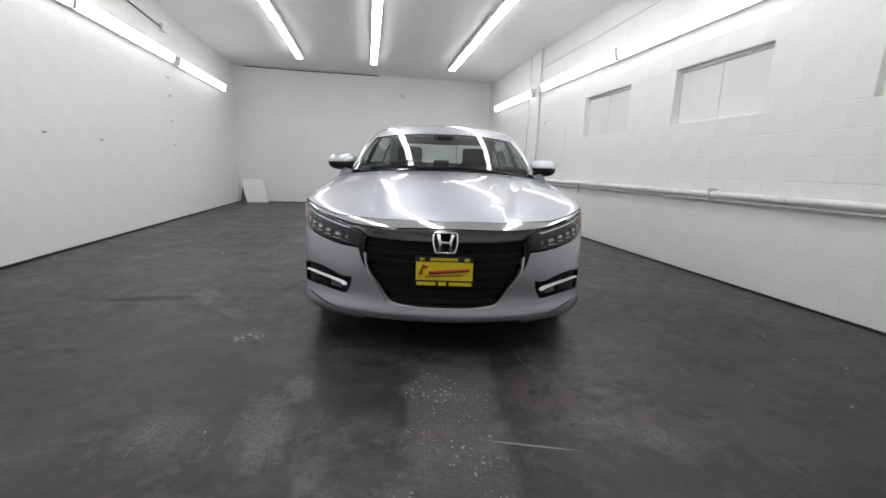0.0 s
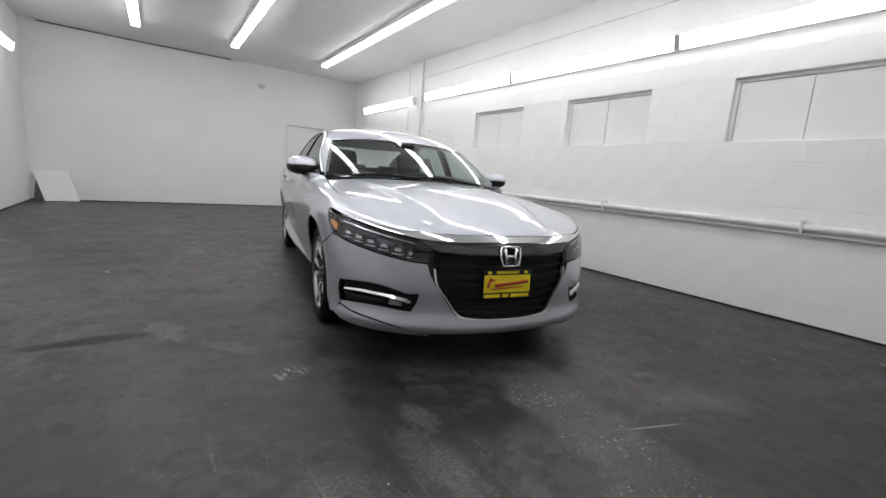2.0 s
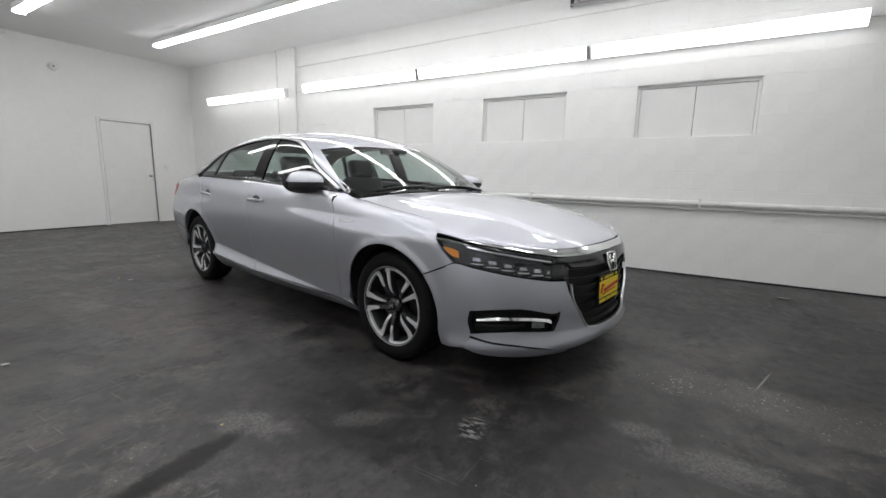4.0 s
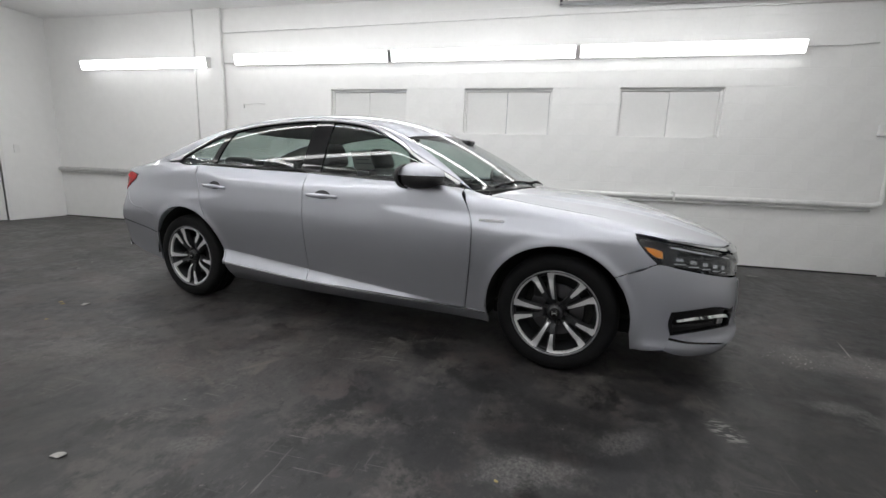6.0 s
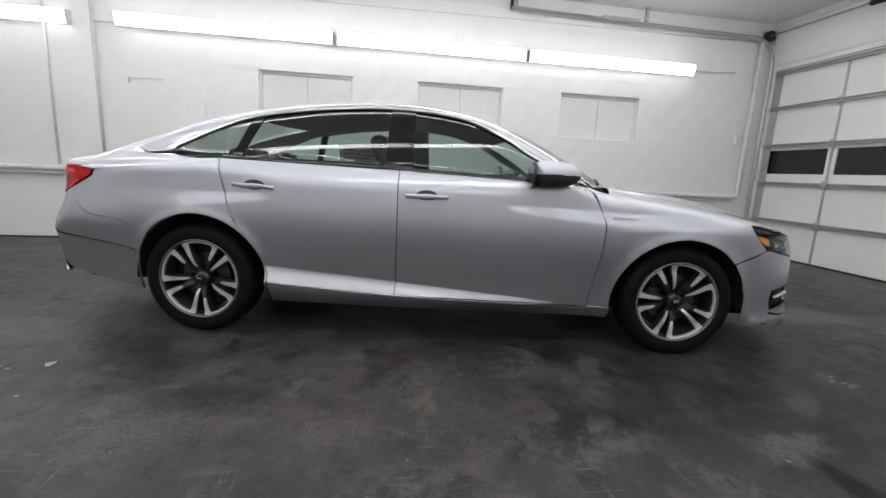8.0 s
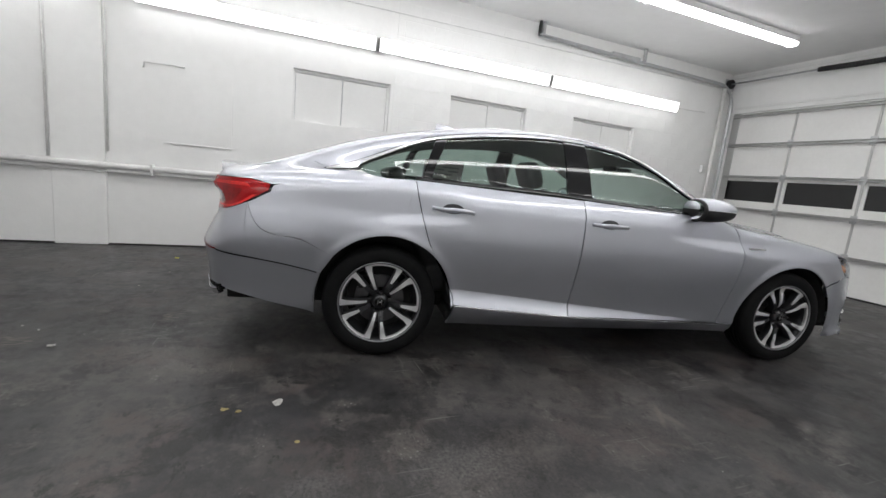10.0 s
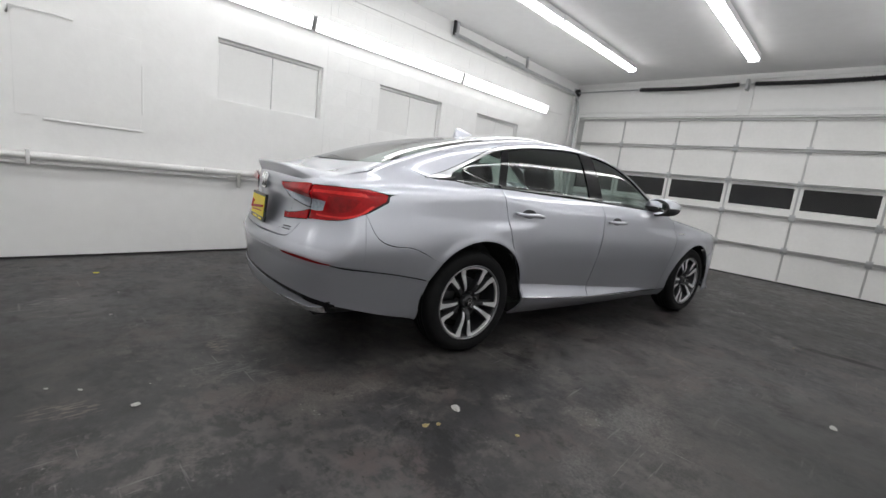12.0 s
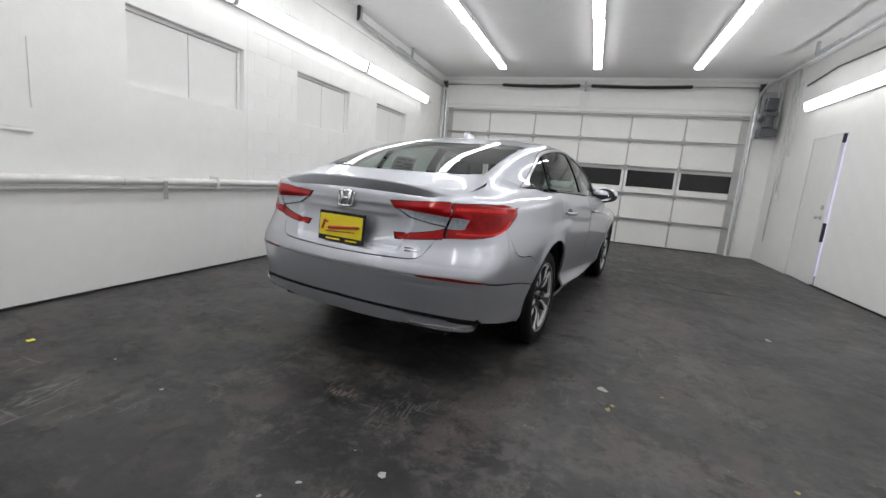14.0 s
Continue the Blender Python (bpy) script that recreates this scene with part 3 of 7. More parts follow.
def field(p):
    """Signed height over the car's outer form: below zero inside."""
    x, y, z = p[..., 0], np.abs(p[..., 1]), p[..., 2]
    # lower body
    ahead, behind = np.clip((x - 0.62) / 0.36, 0, 1), np.clip((-x - 1.22) / 0.4, 0, 1)
    ahead, behind = ahead ** 2 * (3 - 2 * ahead), behind ** 2 * (3 - 2 * behind)
    top = z - deck_line(x) + 0.052 * (y / 0.78) ** 2.2 * (ahead + 0.7 * behind)
    # bonnet: a raised middle with a sharp step down to each side
    step = np.clip((0.33 + 0.21 * (2.3 - x) - y) / 0.07 + 0.5, 0, 1)
    top = top - 0.015 * (step ** 2 * (3 - 2 * step) - 0.5) * np.clip((x - 1.0) / 0.35, 0, 1) * np.clip((2.32 - x) / 0.2, 0, 1)
    wide = plan_width(x)
    arch = 0
    for cx, cz, r in ARCHES:
        d = np.hypot(x - cx, z - cz) - r
        arch = arch + 0.010 * np.exp(-(np.maximum(d, 0) / 0.035) ** 2)
    strip, crease = sill_line(x), 0.428 - 0.082 * (x + 1.0)
    tall = np.maximum(crease - strip, 0.012)
    sill = (0.58 * tall * np.clip((crease - z) / tall, 0, 1) ** 1.35 - 0.35 * np.maximum(strip - z, 0)) * np.clip((0.98 - x) / 0.5, 0, 1) * np.clip((x + 1.2) / 0.15, 0, 1)
    # haunches: the flank steps in over a band that widens towards each wheel
    step_in = 0
    for start, way, reach, zc, drop, size in ((0.34, 1, 0.75, 0.838, 0.05, 0.30), (-0.92, -1, 0.55, 0.838, 0.035, 0.22)):
        u = np.clip((x - start) * way / reach, 0, 1)
        w = 0.042 + 0.064 * u
        s = np.clip((z - zc + drop * u) / w + 0.5, 0, 1)
        step_in = step_in + size * w * s * s * (3 - 2 * s) * np.clip(u / 0.25, 0, 1)
    step_in = step_in * np.clip((1.95 - x) / 0.3, 0, 1) * np.clip((x + 1.9) / 0.6, 0, 1)
    tuck = 1 - 0.8 * np.clip((x - 1.5) / 0.35, 0, 1)
    lip = 0.014 * np.exp(-((z - 0.215) / 0.04) ** 2) * np.clip((x - 1.78) / 0.12, 0, 1)
    flank = wide + side_section(z) * tuck + arch + sill - step_in + lip
    over = np.maximum(z - 0.88 - 0.025 * np.clip(-x - 0.4, 0, 1.4), -0.1)
    drawn, high = np.clip((-x - 1.45) / 0.6, 0, 1), np.clip((z - 0.62) / 0.3, 0, 1)
    drawn, high = drawn ** 2 * (3 - 2 * drawn), high ** 2 * (3 - 2 * high)
    shoulder = wide + 0.006 - 0.36 * over - 1.5 * np.maximum(over, 0) ** 2 - 0.060 * drawn * high
    flank = flank - 0.045 * drawn * high
    side = y - smin(flank, shoulder, 0.018)
    front = x - (2.385 - 0.33 * y ** 2 - 0.46 * y ** 6 + nose_section(z))
    dish = np.clip((0.43 - 0.35 * (0.86 - z) - y) / 0.035, 0, 1) * np.clip((z - 0.672) / 0.03, 0, 1) * np.clip((0.868 - z) / 0.022, 0, 1)
    rear = -x - (2.50 - (0.20 + 0.05 * high) * y ** 2 - 0.20 * y ** 6 - tail_section(z) + 0.007 * np.clip(1 - np.abs(z - 0.592) / 0.05, 0, 1) - 0.022 * dish * dish * (3 - 2 * dish))
    lower = smax(side, top, 0.028 + 0.062 * (ahead + behind))
    lower = smax(lower, smax(front, rear, 0.05), 0.11)
    lower = smax(lower, 0.17 - z, 0.03)
    # cabin
    aft = np.clip((-x - 0.5) / 0.8, 0, 1)
    bend = x + (0.14 - 0.07 * aft) * y ** 2 * np.tanh(2.2 * (x + 0.45))
    roof = (z - roof_line(bend) + (0.062 - 0.045 * aft) * (y / 0.62) ** 2.6) * 0.92
    rise = np.maximum(z - 0.95, 0)
    glass_side = (y - cabin_width(x) + 0.012 + 0.37 * rise + 0.75 * rise ** 3) * 0.9
    cabin = smax(roof, glass_side, 0.060 + 0.09 * aft)
    cabin = smax(cabin, 0.93 - z, 0.03)
    return smin(lower, cabin, 0.045 + 0.15 * behind * np.clip((y - 0.35) / 0.25, 0, 1))


def slope(p):
    e = 0.002
    g = np.stack([field(p + np.array(d)) - field(p - np.array(d)) for d in ((e, 0, 0), (0, e, 0), (0, 0, e))], -1)
    return g / np.maximum(np.linalg.norm(g, axis=-1, keepdims=True), 1e-9), np.linalg.norm(g, axis=-1) / (2 * e)


def settle(p, depth=0.0):
    """Moves points onto the form, or to a depth below it."""
    p = np.array(p, float)
    for _ in range(9):
        n, size = slope(p)
        p = p - n * np.clip((field(p) + depth) / np.maximum(size, 0.3), -0.2, 0.2)[..., None]
    return p


def shoot(origin, way, reach=2.2):
    """First points of the form along rays."""
    o, w = np.broadcast_arrays(np.array(origin, float), np.array(way, float))
    w = w / np.linalg.norm(w, axis=-1, keepdims=True)
    d = np.zeros(o.shape[:-1])
    for _ in range(90):
        d = d + np.clip(field(o + w * d[..., None]), -0.05, 0.3) * 0.7
    return o + w * d[..., None]


def on_side(points):
    """Points of the right flank from pairs (x, z)."""
    q = np.array(points, float)
    return shoot(np.stack([q[:, 0], np.full(len(q), -1.4), q[:, 1]], -1), (0, 1, 0))


def on_top(points):
    q = np.array(points, float)
    return shoot(np.stack([q[:, 0], q[:, 1], np.full(len(q), 1.9)], -1), (0, 0, -1))


def on_nose(points, centre=1.45):
    """Points round the front (or rear, with a centre below zero) from pairs (degrees from ahead towards the right, z)."""
    q = np.array(points, float)
    a = np.radians(q[:, 0])
    w = np.stack([np.cos(a) * math.copysign(1, centre), -np.sin(a), 0 * a], -1)
    return shoot(np.stack([centre + 0 * a, 0 * a, q[:, 1]], -1) + 1.5 * w, -w)


def on_tail(points):
    return on_nose(points, -1.5)


# ---------------------------------------------------------------- car: panels on the form
def run(points, n):
    """n points spaced evenly along a smooth curve through a few points."""
    p = np.array(points, float)
    if len(p) > 2:
        d = np.concatenate(([0], np.cumsum(np.linalg.norm(np.diff(p, axis=0), axis=1) ** 0.5)))
        t = np.linspace(0, d[-1], 200)
        e = np.vstack((2 * p[0] - p[1], p, 2 * p[-1] - p[-2]))
        k = np.clip(np.searchsorted(d, t, side="right") - 1, 0, len(p) - 2)
        u = ((t - d[k]) / (d[k + 1] - d[k]))[:, None]
        a, b, c, f = e[k], e[k + 1], e[k + 2], e[k + 3]
        p = 0.5 * (2 * b + (c - a) * u + (2 * a - 5 * b + 4 * c - f) * u ** 2 + (3 * b - a - 3 * c + f) * u ** 3)
    d = np.concatenate(([0], np.cumsum(np.linalg.norm(np.diff(p, axis=0), axis=1))))
    return np.stack([np.interp(np.linspace(0, d[-1], n), d, p[:, i]) for i in range(3)], -1)


def patch(a, b, n=24, m=12, depth=0.0, mids=()):
    """A net of n x m points on the form between two curves (through further curves, if given)."""
    rows = [run(c, n) for c in (a, *mids, b)]
    t = np.linspace(0, len(rows) - 1, m)
    k = np.clip(t.astype(int), 0, len(rows) - 2)
    r = np.array(rows)
    u = (t - k)[:, None, None]
    p = settle(r[k] * (1 - u) + r[k + 1] * u, depth)
    return p, slope(p)[0]


def skin(name, nets, mat, parent, label="", thick=0.012, mirror=False, both=False, rim=True):
    """One mesh out of nets, its border turned inwards. mirror: on the car's left; both: both halves in one mesh."""
    verts, faces, norms = [], [], []

    def add(p, n, flip):
        if flip:
            p, n = p * (1, -1, 1), n * (1, -1, 1)
        m, k = p.shape[:2]
        o = np.cross(p[1, 1] - p[0, 0], p[0, 1] - p[1, 0]) @ n[0, 0] > 0
        base = len(verts)
        verts.extend(map(tuple, p.reshape(-1, 3)))
        fl = n.reshape(-1, 3)
        for i in range(m - 1):
            for j in range(k - 1):
                f = (base + i * k + j, base + i * k + j + 1, base + (i + 1) * k + j + 1, base + (i + 1) * k + j)
                f = f if not o else f[::-1]
                faces.append(f)
                norms.extend(tuple(fl[v - base]) for v in f)
        if rim and thick:
            loop = [(0, j) for j in range(k)] + [(i, k - 1) for i in range(1, m)] + [(m - 1, j) for j in range(k - 2, -1, -1)] + [(i, 0) for i in range(m - 2, 0, -1)]
            s = len(verts)
            for i, j in loop:
                verts.append(tuple(p[i, j]))
                verts.append(tuple(p[i, j] - thick * n[i, j]))
            c = len(loop)
            for q in range(c):
                u, v = s + 2 * q, s + 2 * ((q + 1) % c)
                f = (u, u + 1, v + 1, v) if not o else (v, v + 1, u + 1, u)
                faces.append(f)
                norms.extend(((0, 0, 0),) * 4)

    for p, n in nets:
        if both:
            add(p, n, False)
            add(p, n, True)
        else:
            add(p, n, mirror)
    me = bpy.data.meshes.new(name)
    me.from_pydata(verts, [], faces)
    me.shade_smooth()
    me.normals_split_custom_set(norms)
    return link_mesh(name, me, mat, parent, label)


def sides(name, nets, mat, parent, label="", **kw):
    """The same panel on the right and on the left."""
    return [skin(name, nets, mat, parent[i] if isinstance(parent, (list, tuple)) else parent, label, mirror=bool(i), **kw) for i in (0, 1)]


def joined(*curves):
    return np.concatenate(curves)


def arch(k, a0, a1, n=9, grow=0.0):
    cx, cz, r = ARCHES[k]
    return on_side([(cx + (r + grow) * math.cos(radians(a)), cz + (r + grow) * math.sin(radians(a))) for a in np.linspace(a0, a1, n)])


def flake_paint():
    m = material("silver_metallic_paint", (0.515, 0.530, 0.582), 0.5, metal=0.95, coat=1.0)
    m.node_tree.nodes["Principled BSDF"].inputs["Coat IOR"].default_value = 1.6
    m.node_tree.nodes["Principled BSDF"].inputs["Coat Roughness"].default_value = 0.015
    nt = m.node_tree
    b = nt.nodes["Principled BSDF"]
    co = nt.nodes.new("ShaderNodeTexCoord")
    v = nt.nodes.new("ShaderNodeTexVoronoi")
    v.inputs["Scale"].default_value = 900
    nt.links.new(co.outputs["Object"], v.inputs["Vector"])
    r = nt.nodes.new("ShaderNodeMapRange")
    r.inputs[3].default_value, r.inputs[4].default_value = 0.40, 0.50
    nt.links.new(v.outputs["Color"], r.inputs[0])
    nt.links.new(r.outputs[0], b.inputs["Roughness"])
    return m


M_PAINT = flake_paint()
M_CHROME = material("chrome", (0.86, 0.87, 0.88), 0.07, metal=1.0)
M_SATIN = material("satin_chrome", (0.80, 0.81, 0.82), 0.28, metal=1.0)
M_DARKCHROME = material("smoked_chrome", (0.13, 0.132, 0.14), 0.16, metal=1.0)
M_GLOSSBLACK = material("gloss_black_plastic", (0.006, 0.006, 0.007), 0.05, spec=0.4)
M_SOFTBLACK = material("satin_black_plastic", (0.007, 0.007, 0.0075), 0.42, spec=0.22, vary=0.2, scale=40)
M_BLACK = material("black_plastic", (0.016, 0.016, 0.017), 0.55, vary=0.2, scale=30, bump=0.0002, bump_scale=400)
M_VOID = material("dark_undercoat", (0.010, 0.010, 0.010), 0.8, vary=0.3, scale=12)
M_GLASS = pane_material("tinted_side_glass", (0.53, 0.625, 0.585))
M_SCREEN = pane_material("windscreen_glass", (0.82, 0.88, 0.86))
M_LENS = pane_material("clear_lens", (0.9, 0.92, 0.94))
M_RED = material("red_lens", (0.38, 0.004, 0.007), 0.06, spec=0.35, vary=0.35, scale=16)
M_REDDEEP = material("deep_red_lens", (0.27, 0.004, 0.006), 0.07, vary=0.4, scale=40, spec=0.35)
M_REDBAND = material("red_light_guide", (0.78, 0.03, 0.03), 0.15, spec=0.4, vary=0.2, scale=60)
M_CLEARLAMP = material("clear_ribbed_lens", (0.62, 0.63, 0.65), 0.16, metal=1.0, vary=0.3, scale=70)
M_TAILCLEAR = material("clear_tail_lens", (0.46, 0.51, 0.58), 0.12, metal=0.15, coat=1.0, vary=0.35, scale=70)
M_LAMPIN = material("lamp_reflector_grey", (0.045, 0.046, 0.05), 0.16, metal=0.8, vary=0.4, scale=50)
M_REFLEX = material("dark_red_reflector", (0.16, 0.006, 0.008), 0.15)
M_AMBER = material("amber_reflector", (0.95, 0.30, 0.02), 0.15, coat=1.0, vary=0.1, scale=80)
M_TYRE = material("tyre_rubber", (0.008, 0.008, 0.0085), 0.62, spec=0.12, vary=0.25, scale=20, bump=0.0004, bump_scale=220)
M_ALLOY = material("machined_alloy", (0.74, 0.74, 0.75), 0.32, metal=0.6, vary=0.06, scale=50)
M_LIP = material("dull_alloy", (0.26, 0.26, 0.27), 0.35, metal=0.8, vary=0.15, scale=30)
M_RIMDARK = material("dark_grey_wheel_paint", (0.045, 0.046, 0.05), 0.35, metal=0.6, coat=0.5)
M_DISC = material("brake_disc_steel", (0.12, 0.12, 0.125), 0.35, metal=1.0, vary=0.1, scale=30)
M_SEAT = material("dark_grey_leather", (0.035, 0.035, 0.038), 0.5, vary=0.25, scale=18, bump=0.0006, bump_scale=180)
M_TRIMIN = material("dark_cabin_plastic", (0.028, 0.028, 0.03), 0.6, vary=0.2, scale=20)
M_LINER = material("grey_headliner_fabric", (0.42, 0.41, 0.39), 0.9, vary=0.08, scale=60)
M_YELLOW = material("yellow_plate_card", (0.86, 0.70, 0.02), 0.35, vary=0.04, scale=20)
M_REDINK = material("red_ink", (0.42, 0.02, 0.015), 0.4)
M_BLACKINK = material("black_ink", (0.015, 0.015, 0.012), 0.4)
M_MIRROR = material("mirror_glass", (0.9, 0.9, 0.9), 0.02, metal=1.0)

CAR = pose(0.78, 4.51, 0, 0, 0, -99.75)
car = empty("sedan_car", CAR, label="silver four-door sedan parked on the dark concrete floor", category="car")

# --- seams, as pairs on the flank: (x, z)
DOOR_F = ((0.838, 0.962), (0.895, 0.87), (0.934, 0.77), (0.932, 0.62), (0.915, 0.46), (0.893, 0.272))
DOOR_B = ((-0.235, 1.012), (-0.236, 0.70), (-0.246, 0.292))
DOOR_R = ((-1.262, 1.036), (-1.236, 0.92), (-1.165, 0.70), (-1.06, 0.51), (-1.0, 0.40), (-0.992, 0.342))
GLASS_TOP = ((-1.60, 1.090), (-1.40, 1.185), (-1.183, 1.276), (-0.95, 1.324), (-0.708, 1.354), (-0.416, 1.373), (-0.202, 1.370), (0.0, 1.350), (0.153, 1.318), (0.368, 1.222), (0.507, 1.134), (0.80, 0.985))


def shifted(points, dx, dz=0.0):
    return [(x + dx, z + dz) for x, z in points]


G = 0.0028


def above_and_below(seam, n=24):
    """A seam's pairs (x, z) cut where the sill facet begins."""
    q = run([(x, 0, z) for x, z in seam], 400)[:, (0, 2)]
    gap = q[:, 1] - (0.428 - 0.082 * (q[:, 0] + 1.0))
    k = max(1, min(398, int(np.argmin(np.abs(gap)))))
    pick = lambda a, b, c: [tuple(q[i]) for i in np.linspace(a, b, c).astype(int)]
    return on_side(pick(0, k, n)), on_side(pick(k, 399, 7))


def door_nets(a, b):
    """A door skin in two nets that meet in the crease over the sill facet."""
    (a1, a2), (b1, b2) = above_and_below(a), above_and_below(b)
    (p1, n1), (p2, n2) = patch(a1, b1, 50, 44), patch(a2, b2, 16, 44)
    n1[:, -1], n2[:, 0] = n1[:, -2], n2[:, 1]
    return [(p1, n1), (p2, n2)]


front_door = sides("front_door", door_nets(shifted(DOOR_F, -G), shifted(DOOR_B, G)), M_PAINT, car, "silver front door skin")
rear_door = sides("rear_door", door_nets(shifted(DOOR_B, -G), shifted(DOOR_R, G)), M_PAINT, car, "silver rear door skin")
sill_top = on_side([(x, float(sill_line(x))) for x in np.linspace(-0.985, 1.02, 12)])
sill_low = on_side(((-1.0, 0.190), (-0.5, 0.190), (0.0, 0.190), (0.5, 0.190), (1.03, 0.188)))
sides("side_sill", [patch(sill_top, sill_low, 70, 12)], M_PAINT, car, "silver side sill")
sides("sill_strip", [patch(sill_top + (0, 0, 0.003), sill_top - (0, 0, 0.004), 70, 3, depth=-0.004)], M_CHROME, car, "bright strip under the doors", thick=0.006)

HOOD_SIDE = on_top(((0.985, -0.765), (1.20, -0.785), (1.45, -0.785), (1.62, -0.775), (1.74, -0.785)))
fender_nets = [
    patch(arch(0, 196, 100), joined(on_side(shifted(DOOR_F, G)[::-1]), HOOD_SIDE[:1]), 60, 30),
    patch(arch(0, 100, 41.5), joined(HOOD_SIDE, on_nose(((70.2, 0.775), (67.5, 0.71), (64, 0.656)))), 50, 30),
]
sides("front_fender", fender_nets, M_PAINT, car, "silver front wing")
EDGE = ((71, 0.790), (61, 0.768), (52, 0.748), (45, 0.732), (38, 0.720), (28, 0.715), (18, 0.712), (0, 0.711))
hood_front = on_nose([(a, z + 0.006) for a, z in EDGE])
hood_rear = on_top(((0.99, -0.757), (1.035, -0.62), (1.10, -0.40), (1.14, -0.2), (1.15, 0.0)))
hs = on_top(((0.99, -0.757), (1.20, -0.778), (1.45, -0.778), (1.62, -0.768), (1.745, -0.775)))
hood_nets = [patch(hood_rear, hood_front, 50, 70, mids=[on_top(((1.20, -0.779), (1.24, -0.62), (1.30, -0.4), (1.33, -0.2), (1.34, 0))), on_top(((1.45, -0.779), (1.56, -0.6), (1.66, -0.4), (1.72, -0.2), (1.74, 0))), on_top(((1.64, -0.772), (1.83, -0.6), (1.96, -0.4), (2.03, -0.2), (2.06, 0)))])]
skin("hood", hood_nets, M_PAINT, car, "silver bonnet with raised creases", both=True)

# --- rear quarter, roof rail and windscreen pillar in one pressing
low = on_side(((-1.268, 1.022), (-1.45, 1.014), (-1.7, 0.992), (-1.88, 0.970)))
tail_top = on_tail(((58.0, 0.945), (52, 0.962), (47, 0.962), (41, 0.960), (36.2, 0.956)))
lid_side = on_top(((-1.955, -0.588), (-2.03, -0.646), (-2.10, -0.656), (-2.20, -0.650), (-2.27, -0.628)))
quarter_nets = [
    patch(arch(1, -3, 80), on_side(shifted(DOOR_R, -G)[::-1]), 50, 30),
    patch(arch(1, 80, 140), joined(low, on_tail(((58.4, 0.938), (57.6, 0.902), (52.5, 0.838)))), 50, 34),
    patch(np.linspace(on_tail(((52.5, 0.842),))[0], arch(1, 140, 140, 1)[0], 8), joined(on_tail(((52.3, 0.840),)), on_side(((-2.10, 0.747), (-2.05, 0.702), (-1.98, 0.683), (-1.86, 0.670))), arch(1, 140, 140, 1)), 20, 8),
    patch(joined(low, tail_top), joined(on_side(((-1.272, 1.034), (-1.42, 1.032), (-1.57, 1.050), (-1.74, 1.056))), lid_side, on_tail(((36.6, 0.972), (36.2, 0.958)))), 60, 20),
    patch(joined(on_side(((-1.74, 1.056), (-1.62, 1.100))), on_side(shifted(GLASS_TOP[1:], 0, 0.014))), on_top(((-1.955, -0.588), (-1.80, -0.580), (-1.55, -0.575), (-1.20, -0.567), (-1.04, -0.570), (-0.7, -0.572), (-0.2, -0.576), (0.12, -0.600), (0.368, -0.634), (0.62, -0.702), (0.875, -0.766))), 110, 12),
]
sides("quarter_panel", quarter_nets, M_PAINT, car, "silver rear quarter, roof rail and pillar")
roof_front = on_top(((0.375, -0.628), (0.44, -0.42), (0.475, -0.2), (0.485, 0)))
roof_back = on_top(((-1.20, -0.560), (-1.245, -0.40), (-1.29, -0.2), (-1.305, 0)))
skin("roof", [patch(roof_front, roof_back, 40, 60, mids=[on_top(((0.10, -0.594), (0.12, -0.4), (0.13, -0.2), (0.13, 0))), on_top(((-0.3, -0.565), (-0.3, -0.4), (-0.3, -0.2), (-0.3, 0))), on_top(((-0.7, -0.565), (-0.72, -0.4), (-0.73, -0.2), (-0.73, 0)))])], M_PAINT, car, "silver roof", both=True)
ws_low = on_top(((0.876, -0.760), (0.975, -0.645), (1.07, -0.42), (1.115, -0.2), (1.13, 0)))
skin("windscreen", [patch(run(roof_front, 12) + (0.006, 0, -0.004), ws_low, 40, 40)], M_SCREEN, car, "clear windscreen glass", both=True, rim=False)
rg_low = on_top(((-1.925, -0.572), (-1.965, -0.42), (-1.995, -0.2), (-2.00, 0)))
skin("rear_window", [patch(run(roof_back, 12) - (0.006, 0, 0.003), rg_low, 40, 40)], M_SCREEN, car, "tinted rear window glass", both=True, rim=False)
# black ceramic borders of the two screens
sides("screen_top_border", [patch(run(roof_front, 12) + (0.004, 0, -0.003), run(roof_front, 12) + (0.035, 0, -0.016), 30, 4, depth=-0.001)], M_GLOSSBLACK, car, "black glass border", rim=False)
sides("screen_border", [patch(on_top(((0.84, -0.745), (0.95, -0.63), (1.048, -0.41), (1.092, -0.2), (1.105, 0))), ws_low, 30, 5, depth=-0.001)], M_GLOSSBLACK, car, "black glass border", rim=False)
sides("rear_screen_border", [patch(run(roof_back, 12) - (0.004, 0, 0.003), run(roof_back, 12) - (0.03, 0, 0.013), 30, 4, depth=-0.001)], M_GLOSSBLACK, car, "black glass border", rim=False)

# --- boot lid, spoiler
lid_edge = ((36.0, 0.960), (30, 0.972), (20, 0.980), (10, 0.984), (0, 0.985))
lid_nets = [
    patch(on_top(((-1.956, -0.580), (-1.985, -0.42), (-2.015, -0.2), (-2.02, 0))), on_tail(lid_edge), 40, 34, mids=[on_top(((-2.03, -0.640), (-2.07, -0.42), (-2.10, -0.2), (-2.105, 0))), on_top(((-2.20, -0.644), (-2.24, -0.42), (-2.27, -0.2), (-2.275, 0)))]),
    patch(on_tail(lid_edge), on_tail(((32.6, 0.775), (30, 0.722), (27, 0.668), (20, 0.656), (10, 0.652), (0, 0.650))), 40, 40, mids=[on_tail(((35.6, 0.90), (28, 0.90), (19, 0.90), (9, 0.90), (0, 0.90)))]),
]
lid = skin("boot_lid", lid_nets, M_PAINT, car, "silver boot lid", both=True)
